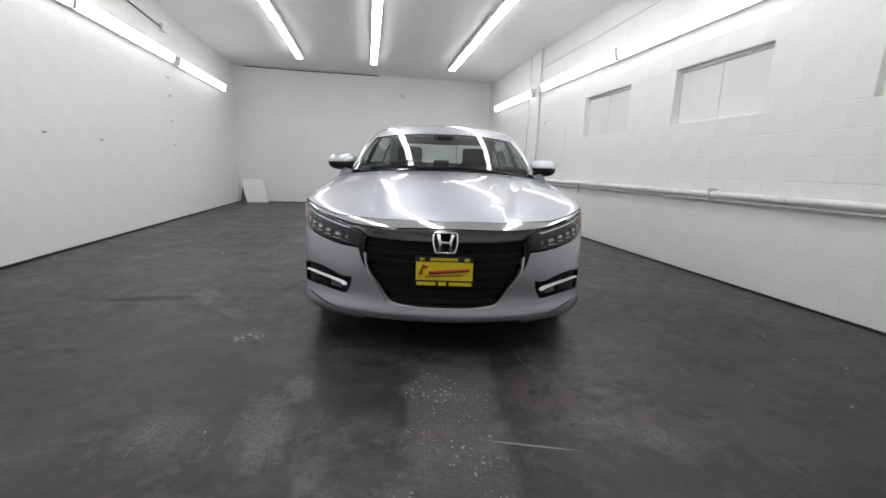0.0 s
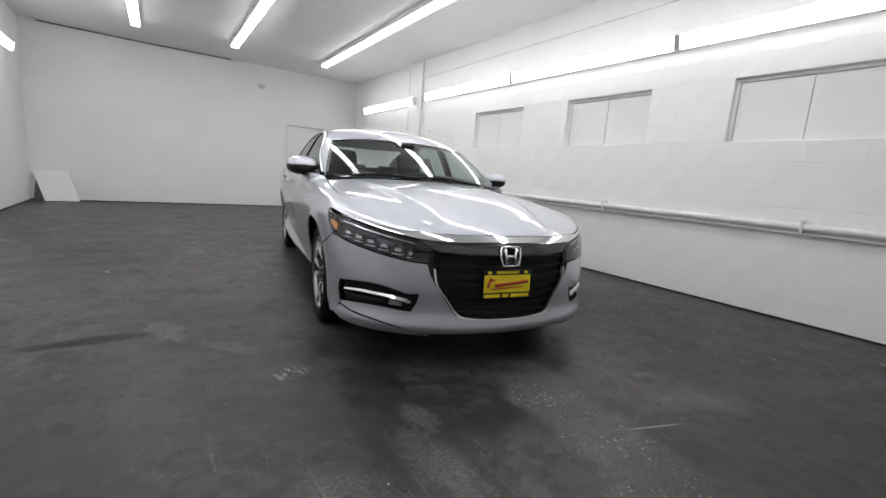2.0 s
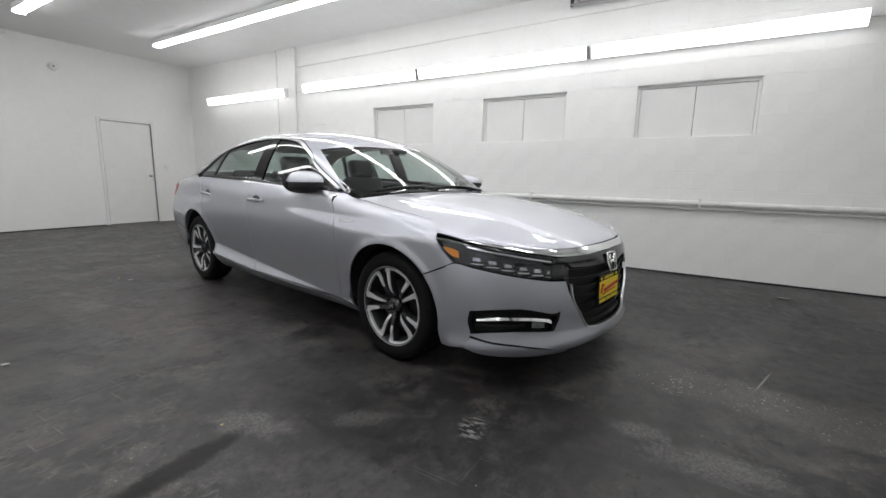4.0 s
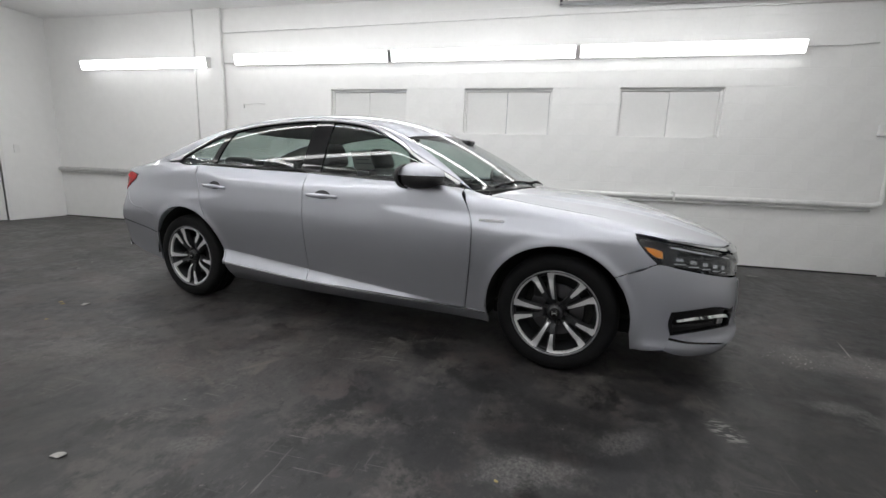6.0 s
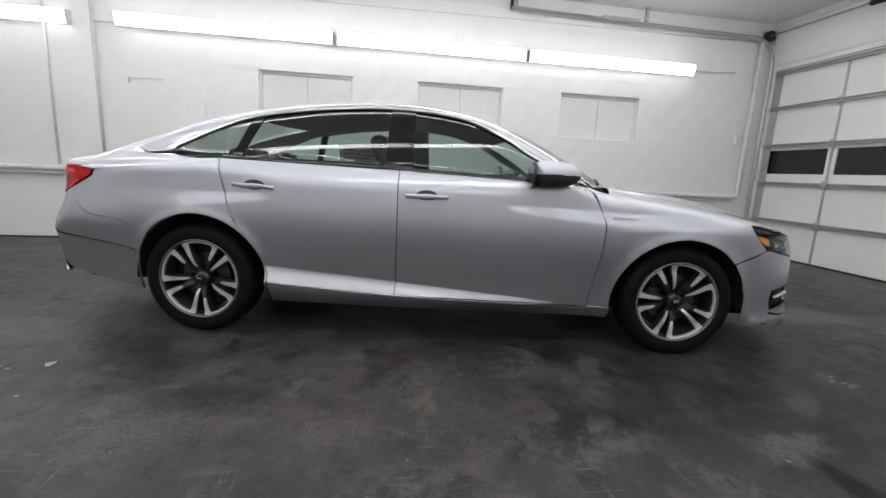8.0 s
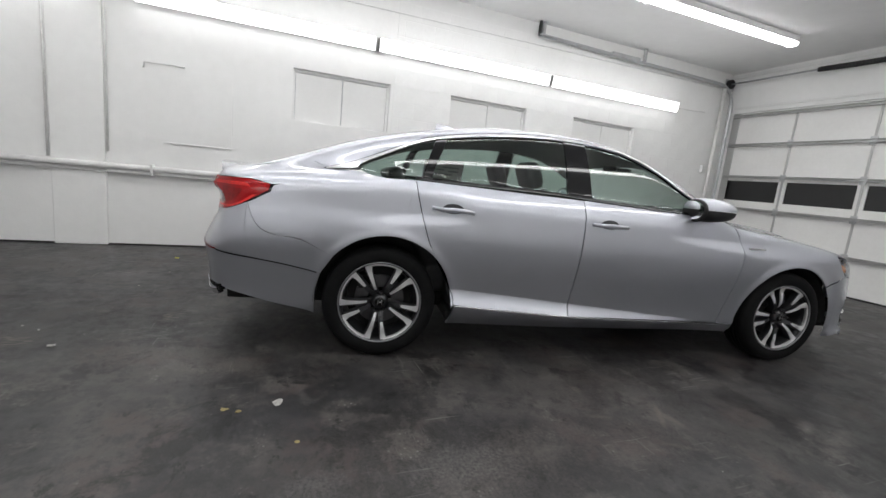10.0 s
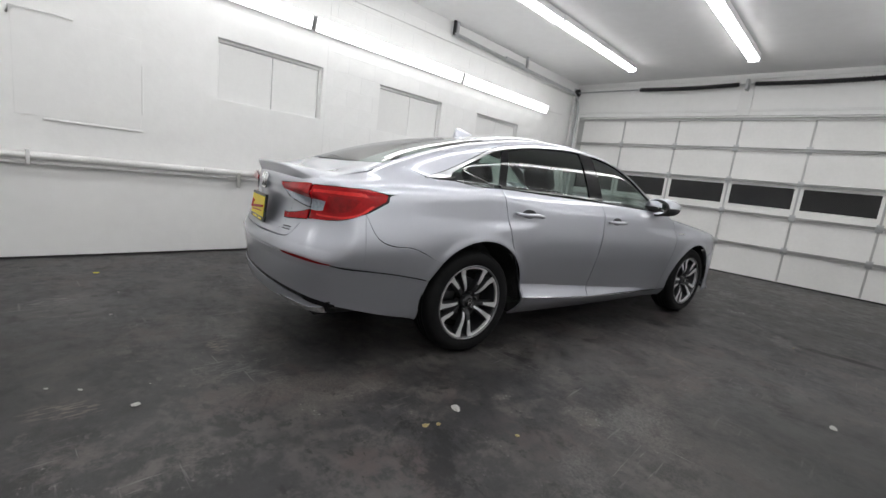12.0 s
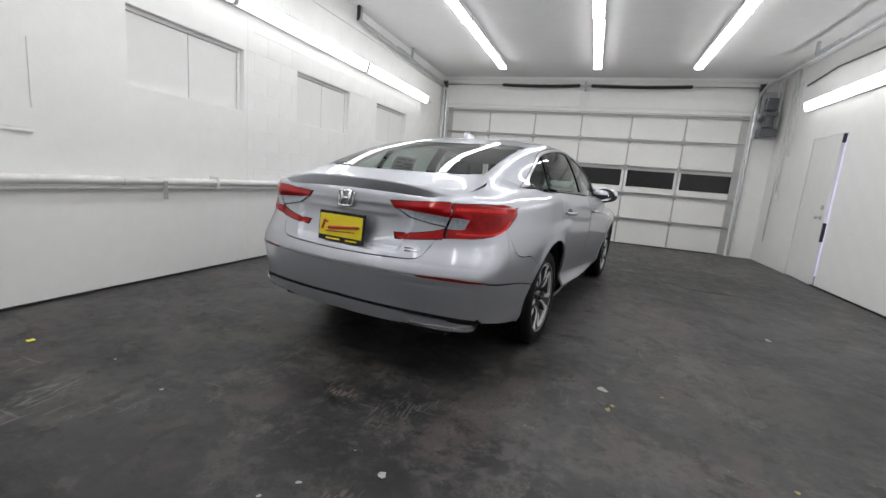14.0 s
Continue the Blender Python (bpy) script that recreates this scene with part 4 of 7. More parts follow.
ys = np.linspace(-0.64, 0.64, 61)
front_line = on_top([(-2.17 - 0.05 * (1 - (y / 0.64) ** 2), y) for y in ys])
tip = np.stack([-2.432 + 0.11 * (np.abs(ys) / 0.64) ** 2.4, ys, 1.046 - 0.052 * (np.abs(ys) / 0.64) ** 3], -1)
meet = settle(tip)
tip = meet + (tip - meet) * (1 - np.minimum(1, np.abs(ys)[:, None] / 0.63) ** 5)
under = on_tail([(a, 0.984 - 0.022 * (abs(a) / 36) ** 2) for a in np.linspace(34.5, -34.5, 61)])
sp = np.stack([front_line - (0, 0, 0.004), front_line * 0.45 + tip * 0.55 + (0, 0, 0.006), tip, tip + (0.002, 0, -0.012), under], 0)
bm = bmesh.new()
grid = [[bm.verts.new(v) for v in row] for row in sp]
for q, s in zip(grid, grid[1:]):
    for k in range(60):
        bm.faces.new((q[k], q[k + 1], s[k + 1], s[k]))
bmesh.ops.recalc_face_normals(bm, faces=bm.faces)
me = part("spoiler", bm, M_PAINT, car, "silver boot-lid spoiler")
me.data.shade_auto_smooth(30) if hasattr(me.data, "shade_auto_smooth") else me.data.shade_smooth()

# --- rear bumper
crease = on_tail(((0, 0.575), (15, 0.578), (27, 0.580), (45, 0.571), (60, 0.532), (73.2, 0.489)))
crease_in = on_tail(((0, 0.575), (15, 0.578), (27, 0.580), (45, 0.571), (53, 0.553)))
crease_out = on_tail(((53, 0.553), (60, 0.532), (67, 0.510), (73.2, 0.489)))
rb_top = on_tail(((0, 0.644), (10, 0.646), (20, 0.650), (26.8, 0.662), (30.2, 0.718), (33, 0.768), (42, 0.784), (47.3, 0.802), (52.2, 0.838)))
SEAM = joined(on_tail(((52.3, 0.838),)), on_side(((-2.10, 0.745), (-2.05, 0.700), (-1.98, 0.681), (-1.86, 0.668))), arch(1, 139.6, 139.6, 1))
rb_low = joined(on_tail(((0, 0.398), (27, 0.388), (42, 0.366), (58, 0.290), (70, 0.246))), on_side(((-1.78, 0.236),)))
bump_nets = [patch(rb_top, crease_in, 80, 20), patch(SEAM - (0, 0, 0.0025), joined(crease_out, arch(1, 157, 157, 1)), 40, 20), patch(joined(crease - (0, 0, 0.004), arch(1, 157.6, 157.6, 1)), rb_low, 90, 20, mids=[joined(on_tail(((0, 0.50), (27, 0.50), (45, 0.485), (60, 0.43), (71, 0.375))), arch(1, 173, 173, 1))])]
bumper_r = skin("rear_bumper", bump_nets, M_PAINT, car, "silver rear bumper", both=True)
sides("bumper_crease", [patch(on_tail(((45, 0.5725), (60, 0.5335), (73.0, 0.4905))), on_tail(((45, 0.5665), (60, 0.5275), (73.0, 0.4845))), 30, 3, depth=-0.002)], M_DARKCHROME, bumper_r, "dark trim line", thick=0.004)
sides("reflector", [patch(on_tail(((26.5, 0.586), (36, 0.588), (45, 0.577))), on_tail(((27.5, 0.577), (36, 0.573), (45, 0.570))), 20, 3, depth=-0.003)], M_REFLEX, bumper_r, "narrow dark red reflector", thick=0.006)
skin("bumper_slot", [patch(on_tail(((0, 0.400), (27, 0.390), (41, 0.375), (46, 0.356))), on_tail(((0, 0.383), (27, 0.372), (41, 0.354), (46, 0.340))), 40, 4, depth=-0.0015)], M_GLOSSBLACK, bumper_r, "black recessed strip", both=True, thick=0.006)
skin("rear_valance", [patch(on_tail(((0, 0.383), (20, 0.376), (27, 0.370), (36, 0.358), (43, 0.345))), on_tail(((0, 0.315), (20, 0.312), (27, 0.318), (36, 0.320), (43, 0.325))), 40, 8, depth=-0.006)], M_PAINT, bumper_r, "silver lower valance", both=True, thick=0.015)
sides("exhaust_recess", [patch(on_tail(((25, 0.352), (34, 0.355), (41, 0.364), (45, 0.372))), on_tail(((26, 0.316), (34, 0.311), (41, 0.311), (44.5, 0.318))), 24, 5, depth=-0.004)], M_GLOSSBLACK, bumper_r, "black exhaust recess", thick=0.02)
sides("exhaust_finisher", [patch(on_tail(((25, 0.332), (34, 0.328), (39, 0.330), (43.5, 0.344))), on_tail(((26, 0.316), (34, 0.308), (40, 0.307), (44, 0.312))), 24, 5, depth=-0.009)], M_CHROME, bumper_r, "chrome exhaust finisher", thick=0.02)
skin("diffuser", [patch(on_tail(((0, 0.318), (27, 0.318), (45, 0.318), (60, 0.285), (70, 0.25))), on_tail(((0, 0.25), (27, 0.25), (45, 0.25), (60, 0.25), (70, 0.24))), 40, 6, depth=0.10)], M_BLACK, bumper_r, "black underside", both=True)

# --- tail lamps: outer half on the wing, inner half on the lid
lamps = [empty("tail_lamp") for _ in (0, 1)]
for o in lamps:
    o.parent = car
    tagged(o, "red tail lamp with a clear centre")


def lamp_piece(name, top, low, mat, depth, label="", n=24, m=8, thick=0.008):
    sides(name, [patch(on_tail(top), on_tail(low), n, m, depth=depth)], mat, lamps, label, thick=thick)


lamp_piece("outer_lens", ((36.1, 0.951), (41, 0.955), (47, 0.957), (52, 0.957), (57.4, 0.940)), ((34.6, 0.775), (38, 0.778), (42, 0.785), (47.1, 0.803), (52.2, 0.846), (57.2, 0.908)), M_RED, -0.004, "glossy red lens", 40, 24)
lamp_piece("light_guide", ((36.6, 0.932), (41, 0.936), (46, 0.938), (51.5, 0.936)), ((36.6, 0.917), (41, 0.920), (46, 0.920), (52.5, 0.917)), M_REDBAND, -0.0062, "bright red light guide", thick=0.003)
lamp_piece("reflex_panel", ((41.3, 0.908), (45, 0.908), (50.5, 0.902)), ((40.4, 0.822), (44, 0.824), (48.2, 0.842)), M_REDDEEP, -0.0052, "deep red inner panel", 16, 8, 0.002)
lamp_piece("clear_lens", ((35.9, 0.884), (38, 0.884), (40.6, 0.878)), ((34.9, 0.824), (37.4, 0.823), (39.6, 0.828)), M_TAILCLEAR, -0.0062, "clear ribbed lens")
lamp_piece("inner_clear_rim", ((18.6, 0.907), (24, 0.901), (30, 0.896), (35.5, 0.890)), ((23.4, 0.861), (28, 0.846), (31, 0.837), (34.4, 0.830)), M_GLOSSBLACK, -0.003, "black lens rim")
lamp_piece("inner_upper_lens", ((17.0, 0.937), (24, 0.943), (30, 0.950), (35.5, 0.956)), ((19.0, 0.905), (24, 0.899), (30, 0.894), (35.4, 0.888)), M_RED, -0.006, "glossy red lens")
lamp_piece("inner_clear_lens", ((19.6, 0.903), (24, 0.898), (30, 0.893), (35.3, 0.887)), ((24.0, 0.866), (28, 0.852), (31, 0.843), (34.5, 0.836)), M_TAILCLEAR, -0.005, "clear bluish lens")
lamp_piece("inner_lower_lens", ((18.8, 0.772), (24, 0.780), (30, 0.798), (34.2, 0.820)), ((19.6, 0.744), (24, 0.752), (30, 0.763), (33.8, 0.771)), M_RED, -0.006, "glossy red lens")
lamp_piece("light_guide", ((37.5, 0.808), (42, 0.808), (47, 0.815), (50.6, 0.838), (53.4, 0.88)), ((37.4, 0.798), (42, 0.798), (47.6, 0.806), (51.6, 0.836), (54.4, 0.88)), M_REDBAND, -0.0065, "bright red light guide", thick=0.003)
lamp_piece("lamp_backing", ((35.6, 0.955), (41, 0.959), (47, 0.961), (52, 0.961), (58.2, 0.942)), ((34.0, 0.768), (38, 0.772), (42, 0.779), (47.3, 0.797), (52.6, 0.840), (58.0, 0.904)), M_GLOSSBLACK, 0.0, "black lamp edge", 40, 24)
lamp_piece("inner_backing", ((16.5, 0.941), (24, 0.947), (30, 0.954), (35.4, 0.960)), ((18.6, 0.901), (24, 0.895), (30, 0.890), (35.2, 0.884)), M_GLOSSBLACK, -0.002, "black lamp edge")
lamp_piece("inner_lower_backing", ((18.3, 0.776), (24, 0.784), (30, 0.802), (34.2, 0.824)), ((19.0, 0.740), (24, 0.748), (30, 0.759), (33.8, 0.767)), M_GLOSSBLACK, -0.002, "black lamp edge")

# --- front bumper
fb_top = joined(on_nose(((28.6, 0.560), (35.4, 0.570), (43, 0.590), (50, 0.610), (57, 0.632), (63.6, 0.651), (68, 0.615))), arch(0, 40.8, 40.8, 1))
fb_half = joined(on_nose(((27.4, 0.505), (34, 0.480), (40, 0.490), (46, 0.510), (52, 0.520), (60, 0.525), (68, 0.520))), arch(0, 28, 28, 1))
fb_mid = joined(on_nose(((25.8, 0.458), (30.5, 0.408), (34.0, 0.402), (38, 0.419), (44, 0.436), (52, 0.431), (58.5, 0.418), (68, 0.415))), arch(0, 16, 16, 1))
fb_low = on_nose(((18.9, 0.300), (32.6, 0.306), (36, 0.309), (43.4, 0.317), (52, 0.310), (58.0, 0.296)))
slot_top = on_nose(((18, 0.190), (27.0, 0.192), (31.5, 0.211), (36, 0.227), (43.4, 0.250), (52, 0.267), (58.0, 0.287)))
blade_top = on_nose(((26.5, 0.186), (31.5, 0.199), (36, 0.215), (43.4, 0.238), (52, 0.254), (58.4, 0.272)))
blade_low = on_nose(((26.5, 0.179), (35, 0.186), (46, 0.190), (55, 0.200), (59.8, 0.222)))
inner_end = on_nose(((30.5, 0.408), (30.9, 0.36), (32.6, 0.306)))
outer_end = on_nose(((58.5, 0.418), (59.0, 0.36), (58.0, 0.296)))
front_nets = [
    patch(fb_top, fb_mid, 80, 30, mids=[fb_half]),
    patch(on_nose(((25.8, 0.458), (22, 0.37), (18.9, 0.300))), inner_end, 20, 16),
    patch(outer_end, joined(arch(0, 16, -5, 4)), 20, 20),
    patch(fb_low, slot_top, 70, 14),
    patch(on_nose(((58.0, 0.296), (58.8, 0.262), (59.8, 0.222))), joined(arch(0, -5, -5, 1), on_side(((1.793, 0.245), (1.80, 0.202)))), 14, 16),
    patch(on_nose(((18.9, 0.300), (16, 0.277), (8, 0.268), (0, 0.266))), on_nose(((18, 0.190), (12, 0.189), (6, 0.188), (0, 0.188))), 30, 14),
]
bumper_f = skin("front_bumper", front_nets, M_PAINT, car, "silver front bumper", both=True, rim=False)
sides("splitter_slot", [patch(slot_top[1:] + (0, 0, 0.003), blade_top - (0, 0, 0.003), 40, 4, depth=0.014)], M_GLOSSBLACK, bumper_f, "black slot", rim=False)
sides("slot_edge", [patch(slot_top[1:] + (0, 0, 0.002), slot_top[1:] - (0, 0, 0.001), 40, 3, depth=-0.001)], M_PAINT, bumper_f, "silver slot edge", thick=0.014)
sides("splitter_blade", [patch(blade_top, blade_low, 40, 6, depth=np.linspace(0.006, -0.010, 6)[:, None])], M_PAINT, bumper_f, "silver splitter blade", thick=0.025)
# satin chrome stands in for the glint along the silver grille edge
sides("grille_lip", [patch(on_nose(((26.6, 0.540), (25.4, 0.456), (21.6, 0.368), (18.5, 0.300), (15.6, 0.276), (8, 0.267), (0, 0.265))), on_nose(((25.9, 0.540), (24.8, 0.458), (21.0, 0.372), (18.0, 0.306), (15.2, 0.284), (8, 0.272), (0, 0.270))), 70, 4, depth=-0.003)], M_SATIN, bumper_f, "lip round the grille, its glint put in as satin chrome", thick=0.02)
skin("chin", [patch(on_nose(((0, 0.19), (20, 0.19), (40, 0.20), (54, 0.215), (62, 0.215))), on_nose(((0, 0.172), (20, 0.172), (40, 0.172), (54, 0.174), (62, 0.178))), 40, 4, depth=0.025)], M_BLACK, bumper_f, "black chin", both=True)
# fog lamp recesses
fogs = [empty("fog_lamp") for _ in (0, 1)]
for o in fogs:
    o.parent = car
    tagged(o, "black fog lamp recess with a chrome blade")
bez_top = ((58.6, 0.420), (52, 0.432), (44, 0.437), (38, 0.420), (34.0, 0.403), (30.6, 0.398))
bez_low = ((58.1, 0.294), (52, 0.308), (43.4, 0.315), (36, 0.307), (33.0, 0.304), (32.0, 0.312))
sides("bezel", [patch(on_nose(bez_top), on_nose(bez_low), 50, 16, depth=0.035)], M_SOFTBLACK, fogs, "black bezel", rim=False)
sides("bezel_frame", [patch(on_nose(bez_top), on_nose([(v, z - 0.013) for v, z in bez_top]), 50, 3, depth=0.001), patch(on_nose([(v, z + 0.009) for v, z in bez_low]), on_nose(bez_low), 50, 3, depth=0.001),
                      patch(outer_end + (0, 0, 0), on_nose(((57.3, 0.418), (57.8, 0.36), (56.8, 0.296))), 12, 3, depth=0.001), patch(inner_end, on_nose(((31.8, 0.405), (32.2, 0.36), (33.6, 0.306))), 12, 3, depth=0.001)], M_GLOSSBLACK, fogs, "gloss black bezel frame", thick=0.036)
def tilted(net, lift):
    """A net whose faces look further upwards."""
    p, n = net
    n = n + np.array((0, 0, lift))
    return p, n / np.linalg.norm(n, axis=-1, keepdims=True)


LEDGE = np.linspace(0.016, -0.002, 4)[:, None]
sides("chrome_blade", [tilted(patch(on_nose(((56.5, 0.375), (50, 0.388), (44, 0.387), (39.6, 0.382), (34.0, 0.367), (32.8, 0.350))), on_nose(((56.5, 0.367), (50, 0.377), (44, 0.376), (39.6, 0.371), (34.8, 0.357), (33.8, 0.345))), 40, 4, depth=LEDGE), 0.5)], M_CHROME, fogs, "chrome blade", thick=0.02)
sides("lamp_lens", [patch(on_nose(((39.8, 0.360), (37.5, 0.356), (35.4, 0.350))), on_nose(((39.8, 0.330), (37.5, 0.327), (35.4, 0.326))), 16, 6, depth=0.018)], M_CLEARLAMP, fogs, "clear fog lens", thick=0.015)
sides("vane", [patch(on_nose(((57.0, 0.345), (50, 0.350), (42, 0.348))), on_nose(((57.0, 0.335), (50, 0.340), (42, 0.338))), 16, 4, depth=0.020)], M_BLACK, fogs, "black vane", thick=0.02)

# --- grille
grille = empty("grille")
grille.parent = car
tagged(grille, "black grille with horizontal bars")
skin("backing", [patch(on_nose(((28.4, 0.64), (18, 0.64), (8, 0.64), (0, 0.64))), on_nose(((17.5, 0.270), (12, 0.264), (6, 0.262), (0, 0.262))), 40, 24, depth=0.05, mids=[on_nose(((29.0, 0.56), (19, 0.56), (9, 0.56), (0, 0.56))), on_nose(((26, 0.455), (17, 0.455), (8, 0.455), (0, 0.455)))])], M_VOID, grille, both=True, rim=False)
for z, half, z2 in ((0.598, 27.5, 0.606), (0.548, 27.6, 0.560), (0.498, 26.2, 0.510), (0.448, 24.4, 0.458), (0.398, 22.3, 0.405), (0.348, 20.2, 0.353), (0.300, 18.0, 0.303)):
    skin("bar", [patch(on_nose(((half, z2 + 0.009), (half * 0.5, z + 0.009), (0, z + 0.009))), on_nose(((half, z2 - 0.007), (half * 0.5, z - 0.007), (0, z - 0.007))), 30, 4, depth=0.026)], M_SOFTBLACK, grille, both=True, thick=0.03)
sides("surround", [patch(on_nose(((28.5, 0.625), (28.7, 0.562), (27.6, 0.508), (25.8, 0.456), (22, 0.368), (18.9, 0.298), (16, 0.275), (8, 0.266), (0, 0.264))), on_nose(((26.5, 0.63), (26.8, 0.564), (25.8, 0.512), (24.2, 0.462), (20.6, 0.376), (17.6, 0.308), (15, 0.289), (8, 0.281), (0, 0.279))), 60, 4, depth=0.010)], M_GLOSSBLACK, grille, "gloss black surround", thick=0.03)
skin("smoked_band", [patch(on_nose(((31.5, 0.682), (17, 0.677), (8, 0.678), (0, 0.679))), on_nose(((25.5, 0.628), (17, 0.619), (8, 0.617), (0, 0.617))), 50, 10, depth=0.002)], M_DARKCHROME, grille, "smoked chrome band", both=True, thick=0.03)
skin("chrome_bar", [patch(on_nose([(a, z) for a, z in EDGE[1:]]), on_nose(((61, 0.763), (52, 0.741), (45, 0.722), (38, 0.704), (30, 0.685), (18, 0.678), (0, 0.680))), 70, 6, depth=-0.005)], M_CHROME, grille, "polished chrome bar", both=True, thick=0.02)

# --- headlights
heads = [empty("headlight") for _ in (0, 1)]
for o in heads:
    o.parent = car
    tagged(o, "headlight with clear lens, dark inside and amber corner")
HT = ((70.3, 0.781), (61, 0.757), (52, 0.736), (45, 0.717), (38, 0.697), (31, 0.676), (27.2, 0.652))
HB = ((69.6, 0.757), (64, 0.664), (57, 0.641), (50, 0.619), (43, 0.599), (35.4, 0.579), (28.4, 0.572))
sides("housing", [patch(on_nose(HT), on_nose(HB), 40, 10, depth=0.045)], M_LAMPIN, heads, "dark grey lamp housing", rim=False)
sides("lens", [patch(on_nose(HT), on_nose(HB), 50, 14, depth=0.0)], M_LENS, heads, "clear lens", thick=0.0, rim=False)
sides("rim", [patch(on_nose(HT), on_nose([(a, z - 0.010) for a, z in HT]), 50, 3, depth=0.003), patch(on_nose([(a, z + 0.009) for a, z in HB[1:]]), on_nose(HB[1:]), 50, 3, depth=0.003)], M_GLOSSBLACK, heads, "black lens rim", thick=0.04)
sides("amber_reflector", [patch(on_nose(((67.6, 0.735), (65.0, 0.728), (62.6, 0.716))), on_nose(((66.6, 0.712), (64.6, 0.690), (62.4, 0.680))), 14, 6, depth=0.010)], M_AMBER, heads, "amber side reflector", thick=0.01)
sides("running_light", [patch(on_nose(((60, 0.742), (52, 0.721), (45, 0.703), (38, 0.683), (31, 0.661))), on_nose(((60, 0.735), (52, 0.714), (45, 0.696), (38, 0.676), (31, 0.655))), 40, 3, depth=0.014)], M_CHROME, heads, "bright light guide", thick=0.02)
for k in range(6):
    a = 57.0 - 4.7 * k
    zc = 0.680 - 0.0029 * (57.0 - a)
    w = 1.95 - 0.04 * k
    sides("lamp_module", [patch(on_nose(((a + w, zc + 0.016), (a - w, zc + 0.010))), on_nose(((a + w, zc - 0.016), (a - w, zc - 0.019))), 6, 6, depth=0.030)], M_LAMPIN, heads, "dark square lamp module", thick=0.02)
    sides("module_lens", [patch(on_nose(((a + w * 0.6, zc + 0.009), (a - w * 0.6, zc + 0.005))), on_nose(((a + w * 0.6, zc - 0.009), (a - w * 0.6, zc - 0.012))), 6, 6, depth=0.024)], M_CLEARLAMP, heads, "small square lamp lens", thick=0.01)
    sides("module_foot", [patch(on_nose(((a + w, zc - 0.021), (a - w, zc - 0.024))), on_nose(((a + w, zc - 0.025), (a - w, zc - 0.028))), 6, 3, depth=0.018)], M_CHROME, heads, "bright lower edge", thick=0.02)
sides("lamp_end", [patch(on_nose(((33.2, 0.668), (31, 0.663), (28.6, 0.648))), on_nose(((33.6, 0.584), (31.4, 0.583), (29.4, 0.580))), 8, 8, depth=0.012)], M_GLOSSBLACK, heads, "black inner end", thick=0.02)

# --- side glass, pillars and trim
def gz(x):
    return float(np.interp(x, [p[0] for p in GLASS_TOP], [p[1] for p in GLASS_TOP]))


def belt(x):
    return float(np.interp(x, (-1.27, -1.0, -0.33, -0.16, 0.49, 0.84), (1.040, 1.035, 1.024, 1.009, 0.985, 0.968)))


def side_pane(name, xs_low, xs_top, mat, depth, label, n=30, m=14, thick=0.004):
    low_c = on_side([(x, belt(x) + 0.012) for x in np.linspace(*xs_low, 8)])
    top_c = on_side([(x, gz(x) - 0.004) for x in np.linspace(*xs_top, 10)])
    return sides(name, [patch(top_c, low_c, n, m, depth=depth)], mat, car, label, thick=thick)


side_pane("front_side_window", (-0.165, 0.77), (-0.175, 0.77), M_GLASS, 0.010, "tinted front door glass", 40)
side_pane("rear_side_window", (-1.185, -0.32), (-1.075, -0.31), M_GLASS, 0.010, "tinted rear door glass")
sides("quarter_window", [patch(on_side([(x, gz(x) - 0.004) for x in np.linspace(-1.585, -1.135, 10)]), on_side(((-1.575, 1.084), (-1.54, 1.066), (-1.48, 1.050), (-1.40, 1.046), (-1.30, 1.047), (-1.232, 1.050))), 24, 12, depth=0.010)], M_GLASS, car, "tinted fixed quarter glass", thick=0.004)
side_pane("door_pillar", (-0.325, -0.16), (-0.315, -0.17), M_GLOSSBLACK, 0.002, "gloss black centre pillar", 10, 14, 0.015)
sides("window_divider", [patch(on_side([(-1.14, gz(-1.14) - 0.004), (-1.235, 1.052)]), on_side([(-1.07, gz(-1.07) - 0.004), (-1.18, 1.05)]), 14, 4, depth=0.004)], M_GLOSSBLACK, car, "black window divider", thick=0.01)
sides("window_frame", [patch(on_side([(x, gz(x) - 0.001) for x in np.linspace(-1.14, 0.79, 24)]), on_side([(x, gz(x) - 0.005) for x in np.linspace(-1.13, 0.78, 24)]), 60, 3, depth=0.004)], M_GLOSSBLACK, car, "black window frame", thick=0.012)
sides("chrome_moulding", [patch(joined(on_side(((-1.755, 1.058), (-1.62, 1.100))), on_side([(p[0], p[1] + 0.013) for p in GLASS_TOP[1:]])), joined(on_side(((-1.755, 1.054), (-1.60, 1.070), (-1.560, 1.104))), on_side([(p[0], p[1] - 0.003) for p in GLASS_TOP[1:]])), 110, 4, depth=-0.003)], M_SATIN, car, "bright window moulding", thick=0.008)
sides("moulding_seal", [patch(joined(on_side(((-1.768, 1.058), (-1.62, 1.105))), on_side([(p[0], p[1] + 0.018) for p in GLASS_TOP[1:]])), joined(on_side(((-1.755, 1.058), (-1.62, 1.099))), on_side([(p[0], p[1] + 0.012) for p in GLASS_TOP[1:]])), 110, 3, depth=-0.0015)], M_BLACK, car, "thin dark moulding seal", rim=False)
sides("hook_seal", [patch(on_side(((-1.768, 1.057), (-1.60, 1.070), (-1.565, 1.082))), on_side(((-1.762, 1.050), (-1.595, 1.062), (-1.555, 1.076))), 20, 3, depth=-0.0015)], M_BLACK, car, "thin dark moulding seal", rim=False)
